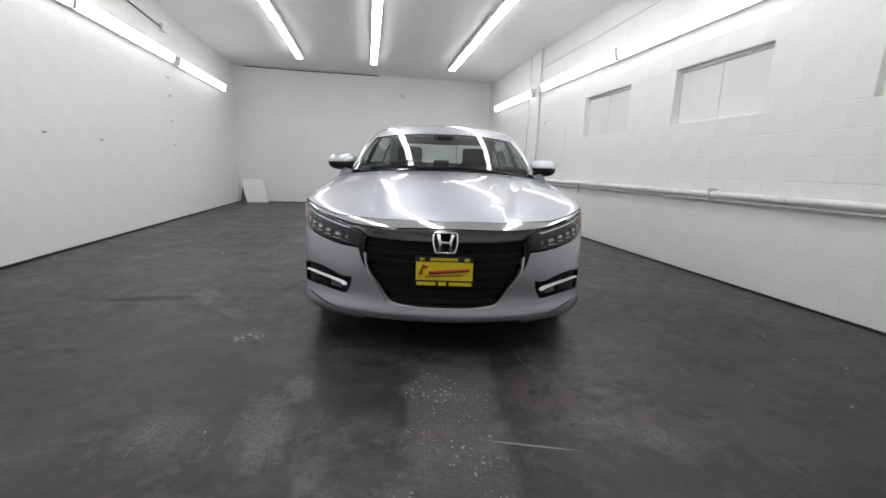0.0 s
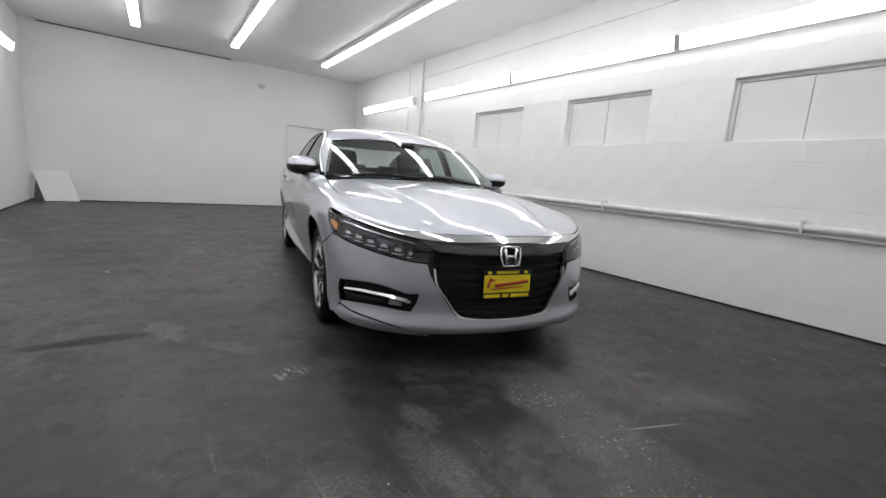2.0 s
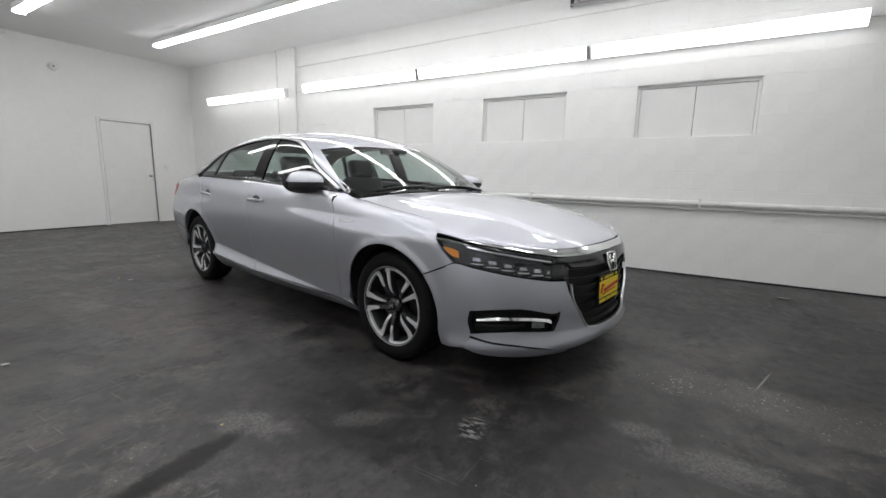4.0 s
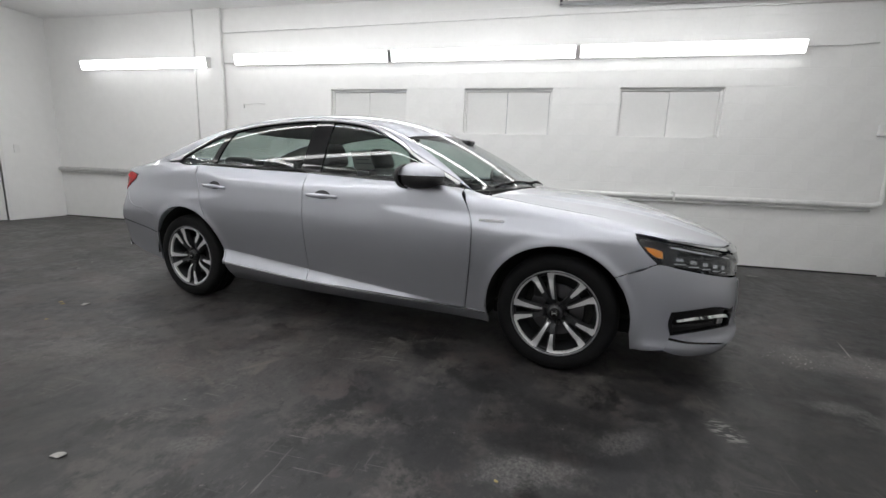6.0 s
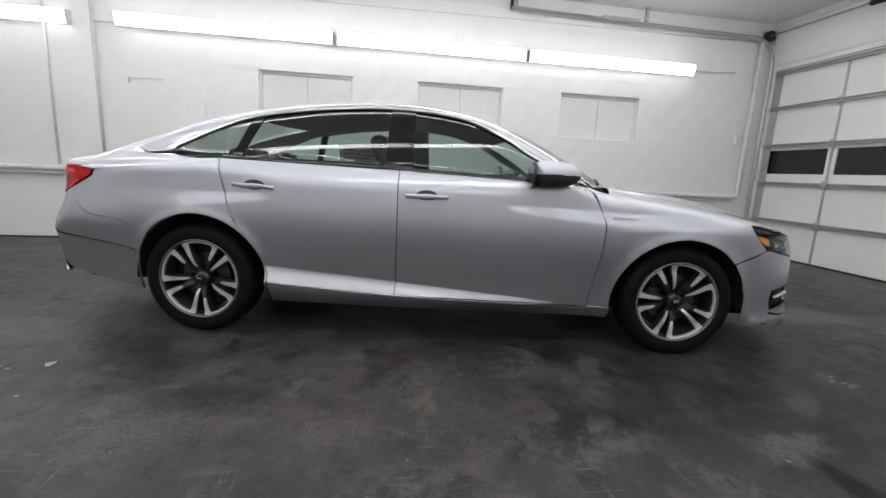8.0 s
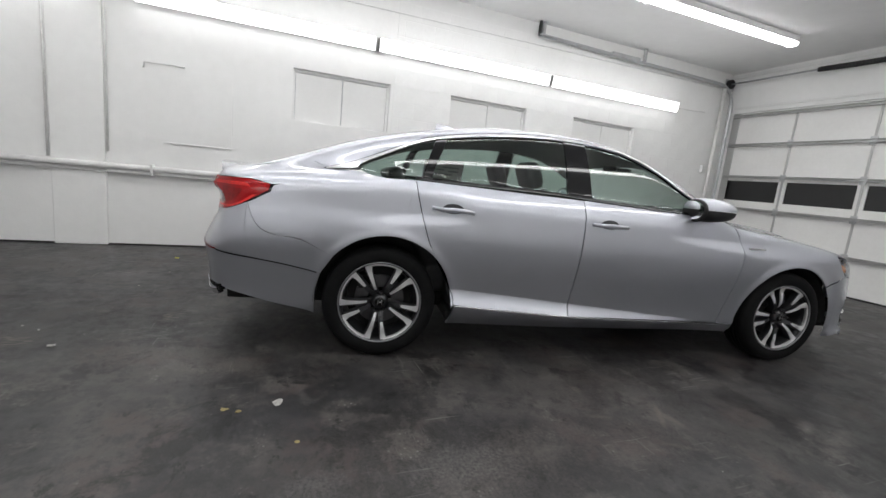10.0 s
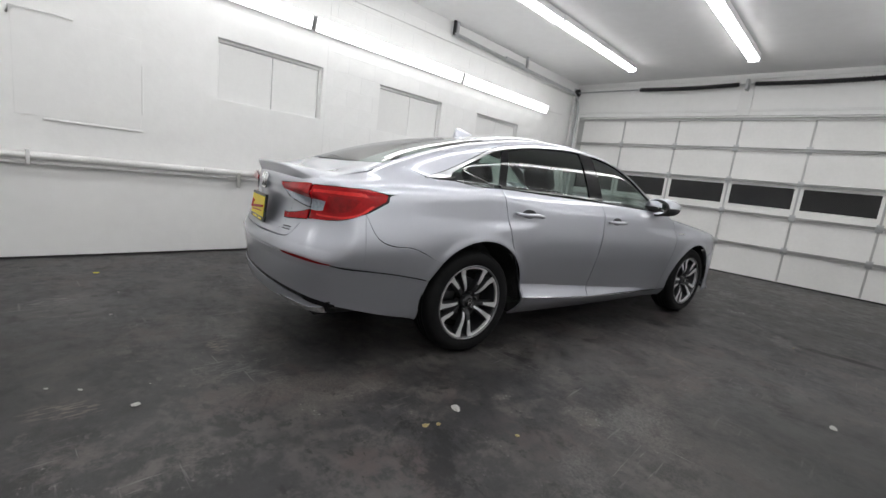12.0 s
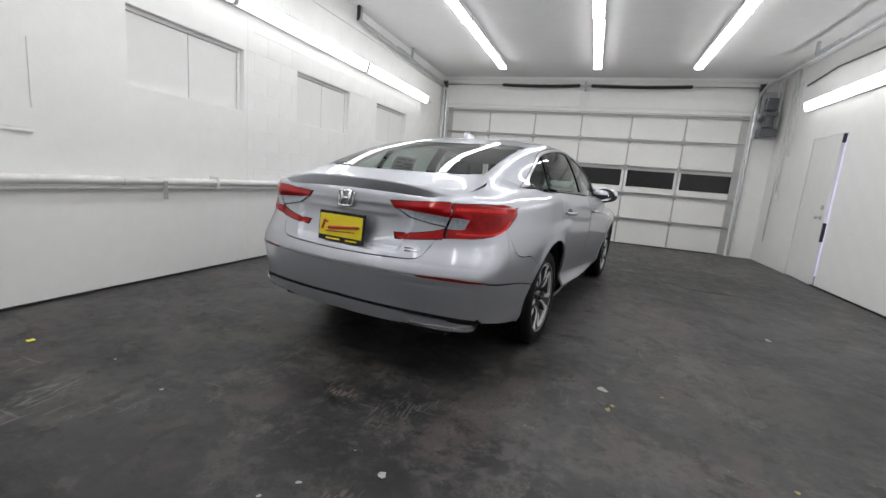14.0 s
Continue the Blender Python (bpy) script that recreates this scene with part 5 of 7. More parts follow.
sides("belt_moulding", [patch(on_side([(x, belt(x) + 0.016) for x in np.linspace(-1.26, 0.80, 16)]), on_side([(x, belt(x) + 0.001) for x in np.linspace(-1.26, 0.81, 16)]), 60, 4, depth=-0.003)], M_GLOSSBLACK, car, "black belt moulding", thick=0.008)
sides("mirror_sail", [patch(on_side([(x, gz(x) - 0.010) for x in np.linspace(0.64, 0.80, 5)]), on_side([(x, belt(x) + 0.014) for x in np.linspace(0.64, 0.83, 5)]), 10, 6, depth=0.0)], M_BLACK, car, "black mirror sail", thick=0.01)

# --- door handles; the shade of their pockets is a flat dark patch
for k, (x0, x1, z0, z1) in enumerate(((-1.165, -0.925, 0.897, 0.884), (-0.19, 0.045, 0.878, 0.874))):
    doors = (rear_door, front_door)[k]
    xc, zc = (x0 + x1) / 2, (z0 + z1) / 2
    for s in (0, 1):
        base = on_side(((x0, z0), (xc - 0.06, zc), (xc, zc), (xc + 0.06, zc), (x1, z1)))
        n = slope(base)[0]
        path = base + n * np.array((0.010, 0.036, 0.040, 0.036, 0.012))[:, None]
        path = run(path, 17)
        bm = bmesh.new()
        rings = []
        for i, p in enumerate(path):
            h = 0.0145 * (1 - 0.35 * abs(i - 8) / 8)
            ring = []
            for a in np.linspace(0, 2 * math.pi, 13)[:-1]:
                q = p + n[2] * 0.009 * math.sin(a) + np.array((0, 0, 1)) * h * math.cos(a)
                ring.append(bm.verts.new((q[0], q[1] * (-1 if s else 1), q[2])))
            rings.append(ring)
        for q, w in zip(rings, rings[1:]):
            for j in range(12):
                bm.faces.new((q[j], q[(j + 1) % 12], w[(j + 1) % 12], w[j]))
        bm.faces.new(rings[0])
        bm.faces.new(rings[-1])
        bmesh.ops.recalc_face_normals(bm, faces=bm.faces)
        part("door_handle", bm, M_PAINT, doors[s], "silver door handle", smooth=True)
    # dark grey oval on the undished skin, in place of the pocket's shade
    cup = [(xc + 0.062 * math.cos(a) , zc + 0.004 + 0.032 * math.sin(a)) for a in np.linspace(math.pi, 0, 9)]
    cup2 = [(xc + 0.062 * math.cos(a), zc + 0.004 - 0.024 * math.sin(a)) for a in np.linspace(math.pi, 0, 9)]
    sides("pocket_shade", [patch(on_side(cup), on_side(cup2), 18, 8, depth=-0.0012)], M_RIMDARK, doors, "flat dark patch standing in for the handle pocket's shade", rim=False)

# --- hybrid badge bars on the wings
sides("wing_badge", [patch(on_side(((0.972, 0.808), (1.112, 0.808))), on_side(((0.972, 0.797), (1.112, 0.797))), 14, 3, depth=-0.003)], M_CHROME, car, "small chrome wing badge", thick=0.004)


# --- door mirrors
def mirror(flip):
    s = -1 if not flip else 1
    ob = empty("door_mirror")
    ob.parent = car
    tagged(ob, "silver door mirror with a black lower half")
    bm = bmesh.new()
    bmesh.ops.create_uvsphere(bm, u_segments=28, v_segments=16, radius=1.0)
    for v in bm.verts:
        x, y, z = v.co
        # blunt face towards the rear, rounded towards the front
        x = x * (0.175 if x > 0 else 0.095)
        v.co = (0.585 + x - 0.03 * y * s, s * (0.908 + 0.122 * math.copysign(abs(y) ** 0.8, y) * 1.0), 1.024 + (0.080 if z > 0 else 0.070) * math.copysign(abs(z) ** 0.8, z))
    geom = bm.verts[:] + bm.edges[:] + bm.faces[:]
    low = bm.copy()
    bmesh.ops.bisect_plane(bm, geom=geom, plane_co=(0.6, 0, 1.030), plane_no=(0.0, 0, -1), clear_outer=True)
    part("housing", bm, M_PAINT, ob, "silver mirror cap", smooth=True)
    bmesh.ops.bisect_plane(low, geom=low.verts[:] + low.edges[:] + low.faces[:], plane_co=(0.6, 0, 1.027), plane_no=(0.0, 0, 1), clear_outer=True)
    bmesh.ops.transform(low, matrix=Matrix.Translation((0.585, s * 0.898, 1.0)) @ Matrix.Diagonal((0.97, 0.97, 0.97, 1)) @ Matrix.Translation((-0.585, -s * 0.898, -1.0)), verts=low.verts)
    part("base", low, M_BLACK, ob, "black lower shell", smooth=True)
    part("stalk", tube(((0.64, s * 0.86, 0.985), (0.70, s * 0.80, 0.972), (0.74, s * 0.75, 0.968)), (0.028, 0.03, 0.034), 12), M_BLACK, ob, "black stalk", smooth=True)
    bm = lathe(((0.0, 0.0), (0.9, 0.0), (1.0, 0.06)), 28, "x")
    bmesh.ops.transform(bm, matrix=Matrix.Translation((0.508, s * 0.902, 1.022)) @ Matrix.Rotation(radians(6 * s), 4, "Z") @ Matrix.Diagonal((0.1, 0.098, 0.062, 1)), verts=bm.verts)
    part("mirror_glass", bm, M_MIRROR, ob, "mirror glass")
    bm = lathe(((0.9, -0.02), (1.12, -0.04), (1.16, 0.10), (0.98, 0.14)), 28, "x")
    bmesh.ops.transform(bm, matrix=Matrix.Translation((0.508, s * 0.902, 1.022)) @ Matrix.Rotation(radians(6 * s), 4, "Z") @ Matrix.Diagonal((0.1, 0.098, 0.062, 1)), verts=bm.verts)
    part("glass_bezel", bm, M_BLACK, ob, "black ring round the mirror glass", smooth=True)
    return ob


for flip in (False, True):
    mirror(flip)


# --- wheels
def wheel(x, s, phase):
    ob = empty("wheel", pose(x, s * 0.772, HUB, 0, 0, 180 if s < 0 else 0))
    ob.parent = car
    ob["label"] = "alloy wheel with five pairs of machined spokes"
    R = TYRE
    tyre = part("tyre", lathe(((0.215, 0.085), (0.236, 0.100), (0.252, 0.109), (0.280, 0.112), (0.300, 0.107), (0.314, 0.096), (0.321, 0.082), (R, 0.060), (R, 0.043), (R - 0.007, 0.042), (R - 0.007, 0.034), (R, 0.033), (R, 0.014), (R - 0.007, 0.013), (R - 0.007, 0.004), (R, 0.003), (R, -0.02), (R - 0.007, -0.021), (R - 0.007, -0.03), (R, -0.031), (R, -0.07), (0.30, -0.105), (0.24, -0.108), (0.21, -0.09)), 72), M_TYRE, ob, "black tyre")
    tyre.data.shade_smooth()
    part("barrel", lathe(((0.238, 0.098), (0.235, 0.103), (0.228, 0.100), (0.222, 0.090), (0.205, 0.05), (0.195, -0.02), (0.19, -0.09)), 60), M_RIMDARK, ob, "dark rim barrel", smooth=True)
    part("rim", lathe(((0.2390, 0.1000), (0.2370, 0.1050), (0.2325, 0.1045), (0.2285, 0.099), (0.2280, 0.080)), 72), M_LIP, ob, "machined rim lip", smooth=True)
    part("back_plate", lathe(((0.0, -0.015), (0.19, -0.015)), 40), M_VOID, ob)
    part("brake_disc", lathe(((0.07, 0.012), (0.145, 0.012), (0.145, 0.0), (0.07, 0.0)), 40), M_DISC, ob, "steel brake disc")
    part("brake_caliper", boxes(((0.06, -0.02, 0.06), (0.13, 0.030, 0.15)), bevel=0.012), M_VOID, ob)

    def spoke(a0, a1, r0, wide0, wide1, lift, mat, name, under, skew):
        """One spoke from the hub to the rim; skew widens it at the rim towards one side."""
        bm = bmesh.new()
        rows = []
        for t in np.linspace(0, 1, 9):
            r = r0 + t * (0.229 - r0)
            a = a0 + (a1 - a0) * t
            w = wide0 + (wide1 - wide0) * t ** 1.3
            flare = skew * max(0.0, t - 0.80) / 0.20 * 0.014
            h = 0.066 + 0.030 * t ** 1.3 + 0.014 * math.sin(math.pi * min(1, t * 1.3)) - 0.020 * max(0.0, 0.2 - t) / 0.2 + lift
            c, sn = math.cos(a), math.sin(a)
            lo, hi = -w + min(0.0, flare), w + max(0.0, flare)
            rows.append([bm.verts.new((r * c - sn * q, d, r * sn + c * q)) for q, d in ((lo, h - under), (lo + 0.0015, h), (hi - 0.0015, h), (hi, h - under))])
        for q, w in zip(rows, rows[1:]):
            for j in range(3):
                bm.faces.new((q[j], q[j + 1], w[j + 1], w[j]))
        bm.faces.new(rows[0])
        bm.faces.new(rows[-1])
        bmesh.ops.recalc_face_normals(bm, faces=bm.faces)
        return part(name, bm, mat, ob)

    for k in range(5):
        a = radians(phase + 72 * k)
        for q in (-1, 1):
            # the outer faces flare into the rim on the side of the wide opening
            inner = 0.050 if q > 0 else 0.085
            spoke(a + q * 0.205, a + q * 0.200, inner, 0.0070, 0.0165, 0.0, M_ALLOY, "spoke", 0.006, q)
            spoke(a + q * 0.200, a + q * 0.195, 0.040, 0.0135, 0.0215, -0.006, M_RIMDARK, "spoke_body", 0.04, q)
        # machined arc of the rim across the wide opening
        bm = bmesh.new()
        rows = []
        for v in np.linspace(a + 0.20, a + radians(72) - 0.20, 9):
            rows.append([bm.verts.new((r * math.cos(v), d, r * math.sin(v))) for r, d in ((0.2150, 0.080), (0.2165, 0.0945), (0.2290, 0.0985), (0.2300, 0.090))])
        for u, w in zip(rows, rows[1:]):
            for j in range(3):
                bm.faces.new((u[j], u[j + 1], w[j + 1], w[j]))
        bmesh.ops.recalc_face_normals(bm, faces=bm.faces)
        part("rim_arc", bm, M_ALLOY, ob, "machined rim arc")
    part("hub", lathe(((0.0, 0.086), (0.030, 0.084), (0.042, 0.076), (0.048, 0.05)), 30), M_RIMDARK, ob, "dark hub", smooth=True)
    part("hub_cap", lathe(((0.0, 0.094), (0.022, 0.0925), (0.026, 0.089), (0.027, 0.08)), 30), M_GLOSSBLACK, ob, "black hub cap", smooth=True)
    part("cap_emblem", boxes(((-0.014, 0.092, -0.013), (-0.008, 0.096, 0.013)), ((0.008, 0.092, -0.013), (0.014, 0.096, 0.013)), ((-0.009, 0.092, -0.003), (0.009, 0.096, 0.003)), bevel=0.001), M_CHROME, ob, "chrome cap mark")
    for k in range(5):
        a = radians(phase + 36 + 72 * k)
        bm = lathe(((0.0, 0.094), (0.008, 0.094), (0.0095, 0.088), (0.0095, 0.07)), 6)
        bmesh.ops.translate(bm, vec=(0.057 * math.cos(a), 0, 0.057 * math.sin(a)), verts=bm.verts)
        part("lug_nut", bm, M_DISC, ob)
    return ob


for x in (AXLE, -AXLE):
    for s in (-1, 1):
        wheel(x, s, 68 if x > 0 else 57)

# --- wheel housings and floor pan
for k in (0, 1):
    cx, cz, r = ARCHES[k]
    for s in (-1, 1):
        bm = bmesh.new()
        a = [radians(v) for v in np.linspace(-3, 183, 27)]
        rows = [[bm.verts.new((cx + (r + 0.004) * math.cos(v), s * y, cz + (r + 0.004) * math.sin(v))) for v in a] for y in (0.868, 0.60)]
        for j in range(26):
            bm.faces.new((rows[0][j], rows[0][j + 1], rows[1][j + 1], rows[1][j]))
        bm.faces.new(rows[1])
        part("wheel_housing", bm, M_VOID, car, "black wheel housing liner")
part("floor_pan", boxes(((-1.0, -0.80, 0.20), (1.0, 0.80, 0.27)), ((-2.3, -0.60, 0.24), (-1.0, 0.60, 0.32)), ((1.0, -0.60, 0.19), (2.2, 0.60, 0.27)), bevel=0.01), M_VOID, car, "black underbody")
part("bulkhead", boxes(((0.93, -0.72, 0.25), (0.98, 0.72, 0.90))), M_VOID, car)
part("boot_wall", boxes(((-1.62, -0.62, 0.3), (-1.56, 0.62, 1.0))), M_VOID, car)

# --- cabin
def cushion(bm, lo, hi, bevel, m=None):
    box(bm, lo, hi, bevel, 4, m)


def seat(y, name="front_seat"):
    ob = empty(name)
    ob.parent = car
    tagged(ob, "dark leather front seat with head restraint")
    bm = bmesh.new()
    cushion(bm, (-0.20, y - 0.25, 0.36), (0.36, y + 0.25, 0.52), 0.05)
    part("cushion", bm, M_SEAT, ob, smooth=True)
    lean = Matrix.Translation((-0.16, y, 0.48)) @ Matrix.Rotation(radians(-22), 4, "Y")
    bm = bmesh.new()
    cushion(bm, (-0.07, -0.235, 0.0), (0.06, 0.235, 0.62), 0.055, lean)
    part("backrest", bm, M_SEAT, ob, smooth=True)
    bm = bmesh.new()
    cushion(bm, (-0.035, -0.14, 0.615), (0.07, 0.14, 0.80), 0.045, lean)
    part("head_restraint", bm, M_SEAT, ob, smooth=True)
    for q in (-0.05, 0.05):
        part("post", tube([lean @ Vector((0.01, q, 0.55)), lean @ Vector((0.015, q, 0.70))], 0.006, 8), M_CHROME, ob)


seat(0.37)
seat(-0.37)
bench = empty("rear_seat")
bench.parent = car
tagged(bench, "dark leather rear bench with three head restraints")
bm = bmesh.new()
cushion(bm, (-1.15, -0.66, 0.34), (-0.62, 0.66, 0.53), 0.05)
part("cushion", bm, M_SEAT, bench, smooth=True)
lean = Matrix.Translation((-1.05, 0, 0.48)) @ Matrix.Rotation(radians(-27), 4, "Y")
bm = bmesh.new()
cushion(bm, (-0.09, -0.64, 0.0), (0.05, 0.64, 0.60), 0.05, lean)
part("backrest", bm, M_SEAT, bench, smooth=True)
for y, w in ((-0.40, 0.13), (0.0, 0.11), (0.40, 0.13)):
    bm = bmesh.new()
    cushion(bm, (-0.05, y - w, 0.585), (0.045, y + w, 0.70), 0.035, lean)
    part("head_restraint", bm, M_SEAT, bench, smooth=True)
bm = bmesh.new()
prof = [(0.98, 0.955), (0.80, 0.945), (0.62, 0.915), (0.53, 0.86), (0.50, 0.74), (0.58, 0.55), (0.75, 0.30), (0.96, 0.30)]
ends = [[bm.verts.new((x, y, z)) for x, z in prof] for y in (-0.72, 0.72)]
for i in range(len(prof)):
    j = (i + 1) % len(prof)
    bm.faces.new((ends[0][i], ends[0][j], ends[1][j], ends[1][i]))
bm.faces.new(ends[0])
bm.faces.new(ends[1])
bmesh.ops.recalc_face_normals(bm, faces=bm.faces)
bmesh.ops.bevel(bm, geom=bm.edges[:], offset=0.015, segments=2, affect="EDGES")
dash = part("dashboard", bm, M_TRIMIN, car, "dark dashboard")
bm = boxes(((0.545, -0.12, 0.885), (0.565, 0.13, 1.005)), bevel=0.01)
part("screen", bm, M_GLOSSBLACK, dash, "black display screen")
bm = bmesh.new()
box(bm, (0.51, 0.20, 0.86), (0.68, 0.54, 0.965), 0.03, 3)
part("instrument_hood", bm, M_TRIMIN, dash)
wheel_m = Matrix.Translation((0.43, 0.37, 0.83)) @ Matrix.Rotation(radians(-66), 4, "Y")
steer = empty("steering_wheel")
steer.parent = car
tagged(steer, "black three-spoke steering wheel")
bm = tube([wheel_m @ Vector((0.185 * math.cos(a), 0.185 * math.sin(a), 0)) for a in np.linspace(0, 2 * math.pi, 37)], 0.0155, 10, caps=False)
part("rim", bm, M_TRIMIN, steer, smooth=True)
for a in (0, math.pi, -math.pi / 2):
    part("spoke", tube([wheel_m @ Vector((0.05 * math.cos(a + math.pi / 2), 0.05 * math.sin(a + math.pi / 2), -0.02)), wheel_m @ Vector((0.18 * math.cos(a + math.pi / 2), 0.18 * math.sin(a + math.pi / 2), 0))], 0.016, 8), M_TRIMIN, steer)
bm = bmesh.new()
box(bm, (-0.065, -0.075, -0.05), (0.065, 0.075, 0.005), 0.02, 3, wheel_m)
part("airbag_cover", bm, M_TRIMIN, steer)
bm = bmesh.new()
box(bm, (-0.45, -0.12, 0.28), (0.62, 0.12, 0.60), 0.03, 3)
part("centre_console", bm, M_TRIMIN, car, "dark centre console")
part("parcel_shelf", boxes(((-1.95, -0.56, 1.005), (-1.40, 0.56, 1.03)), bevel=0.008), M_TRIMIN, car, "dark parcel shelf")
bm = bmesh.new()
box(bm, (0.43, -0.10, 1.255), (0.455, 0.10, 1.315), 0.02, 3)
part("rear_view_mirror", bm, M_TRIMIN, car, "black interior mirror")
part("sensor_housing", boxes(((0.50, -0.06, 1.262), (0.60, 0.06, 1.288)), bevel=0.01), M_TRIMIN, car, "black camera housing")
skin("headliner", [patch(on_top(((0.38, -0.57), (0.44, -0.4), (0.46, -0.2), (0.47, 0))), on_top(((-1.19, -0.545), (-1.24, -0.4), (-1.28, -0.2), (-1.295, 0))), 20, 30, depth=0.03, mids=[on_top(((-0.3, -0.57), (-0.3, -0.4), (-0.3, -0.2), (-0.3, 0)))])], M_LINER, car, "pale grey headliner", both=True, rim=False)
sides("pillar_trim", [patch(on_side(shifted(GLASS_TOP, 0, 0.010)), on_top(((-1.92, -0.572), (-1.70, -0.560), (-1.40, -0.552), (-1.2, -0.55), (-1.0, -0.55), (-0.7, -0.55), (-0.3, -0.55), (0.0, -0.55), (0.15, -0.580), (0.368, -0.622), (0.61, -0.69), (0.86, -0.75))), 60, 6, depth=0.028)], M_LINER, car, "pale grey pillar trim", rim=False)
sides("front_door_trim", [patch(on_side(((0.80, 0.955), (0.84, 0.6), (0.82, 0.32))), on_side(((-0.22, 1.005), (-0.22, 0.7), (-0.22, 0.32))), 12, 12, depth=0.07)], M_TRIMIN, car, "dark door lining", rim=False)
sides("rear_door_trim", [patch(on_side(((-0.25, 1.005), (-0.25, 0.7), (-0.25, 0.32))), on_side(((-1.26, 1.02), (-1.10, 0.7), (-0.98, 0.36))), 12, 12, depth=0.07)], M_TRIMIN, car, "dark door lining", rim=False)
sides("door_top_trim", [patch(on_side([(x, belt(x) + 0.006) for x in np.linspace(-1.26, 0.80, 12)]), on_side([(x, belt(x) - 0.012) for x in np.linspace(-1.26, 0.80, 12)]) + (0, 0.09, 0), 30, 4, depth=0.02)], M_TRIMIN, car, "dark window sill trim", rim=False)
# price sheet stuck inside the left rear window
M_PRINT = material("grey_print", (0.42, 0.42, 0.43), 0.6)
sheet = empty("window_sheet")
sheet.parent = car
tagged(sheet, "white printed sheet inside the rear door glass")
p, n = patch(on_side(((-1.00, 1.235), (-0.62, 1.245))), on_side(((-1.00, 1.055), (-0.62, 1.055))), 12, 8, depth=0.016)
skin("sheet", [(p, n)], material("white_paper", (0.8, 0.8, 0.78), 0.7), sheet, "white paper", mirror=True, thick=0.001)
for k, (a, b, z) in enumerate(((-0.96, -0.80, 1.215), (-0.76, -0.66, 1.215), (-0.96, -0.86, 1.185), (-0.82, -0.66, 1.175), (-0.96, -0.80, 1.15), (-0.76, -0.66, 1.14), (-0.96, -0.72, 1.11))):
    skin("print_bar", [patch(on_side(((a, z + 0.008), (b, z + 0.008))), on_side(((a, z - 0.006), (b, z - 0.006))), 5, 3, depth=0.019)], M_PRINT, sheet, "grey print", mirror=True, thick=0)

# --- wipers, aerial, badges and plates
for s, (x0, y0, x1, y1) in (("a", (1.055, 0.50, 1.085, -0.12)), ("b", (1.095, -0.10, 0.975, -0.60))):
    q = on_top(((x0, y0), ((x0 + x1) / 2, (y0 + y1) / 2), (x1, y1)))
    ob = part("wiper", tube([Vector(v) + Vector((0, 0, 0.009)) for v in run(q, 8)], (0.008, 0.007, 0.006, 0.006, 0.005, 0.005, 0.005, 0.004), 8), M_BLACK, car, "black wiper arm")
    part("blade", tube([Vector(v) + Vector((-0.006, 0, 0.006)) for v in run(q, 8)[2:]], 0.006, 6), M_RUBBER, ob)
bm = bmesh.new()
rows = []
for x, w, h in ((-0.86, 0.004, 0.002), (-0.90, 0.018, 0.018), (-0.95, 0.026, 0.040), (-1.00, 0.028, 0.056), (-1.035, 0.024, 0.060), (-1.045, 0.014, 0.03)):
    zb = float(on_top(((x, 0.0),))[0][2])
    rows.append([bm.verts.new(v) for v in ((x, -w, zb - 0.004), (x, -w * 0.55, zb + h * 0.6), (x, 0, zb + h), (x, w * 0.55, zb + h * 0.6), (x, w, zb - 0.004))])
for q, w in zip(rows, rows[1:]):
    for j in range(4):
        bm.faces.new((q[j], q[j + 1], w[j + 1], w[j]))
bm.faces.new(rows[-1])
bmesh.ops.recalc_face_normals(bm, faces=bm.faces)
part("roof_aerial", bm, M_PAINT, car, "silver fin aerial", smooth=True)


def emblem(x, z, w, h, toward, tilt, dark):
    """A plain chrome frame with two uprights."""
    ob = empty("emblem", pose(x, 0, z, 0, tilt, 0))
    ob.parent = car
    tagged(ob, "chrome maker's emblem")
    t = 0.009 * toward
    a, b = sorted((0, t))
    if dark:
        part("field", boxes(((min(0, -0.004 * toward), -w / 2 + 0.006, -h / 2 + 0.006), (max(0, 0.002 * toward), w / 2 - 0.006, h / 2 - 0.006)), bevel=0.002), M_GLOSSBLACK, ob, "black field")
    ring = [(0.5 * t, w * 0.5 * c, h * 0.5 * s) for c, s in ((0.82, 1.0), (-0.82, 1.0), (-1.0, 0.8), (-0.98, 0.0), (-0.88, -0.8), (-0.72, -1.0), (0.72, -1.0), (0.88, -0.8), (0.98, 0.0), (1.0, 0.8), (0.82, 1.0))]
    part("ring", tube(ring, 0.0065, 8, caps=False), M_CHROME, ob, "chrome frame", smooth=True)
    for s in (-1, 1):
        part("upright", tube(((0.6 * t, s * w * 0.30, h * 0.42), (0.6 * t, s * w * 0.22, 0.0), (0.6 * t, s * w * 0.24, -h * 0.42)), (0.012, 0.008, 0.010), 8), M_CHROME, ob, smooth=True)
    part("crosspiece", tube(((0.6 * t, -w * 0.2, 0), (0.6 * t, w * 0.2, 0)), 0.008, 8), M_CHROME, ob, smooth=True)


xf = float(on_nose(((0, 0.612),))[0][0])
emblem(xf + 0.000, 0.613, 0.126, 0.104, 1, -12, True)
xr = float(on_tail(((0, 0.925),))[0][0])
emblem(xr - 0.004, 0.925, 0.105, 0.085, -1, 4, False)


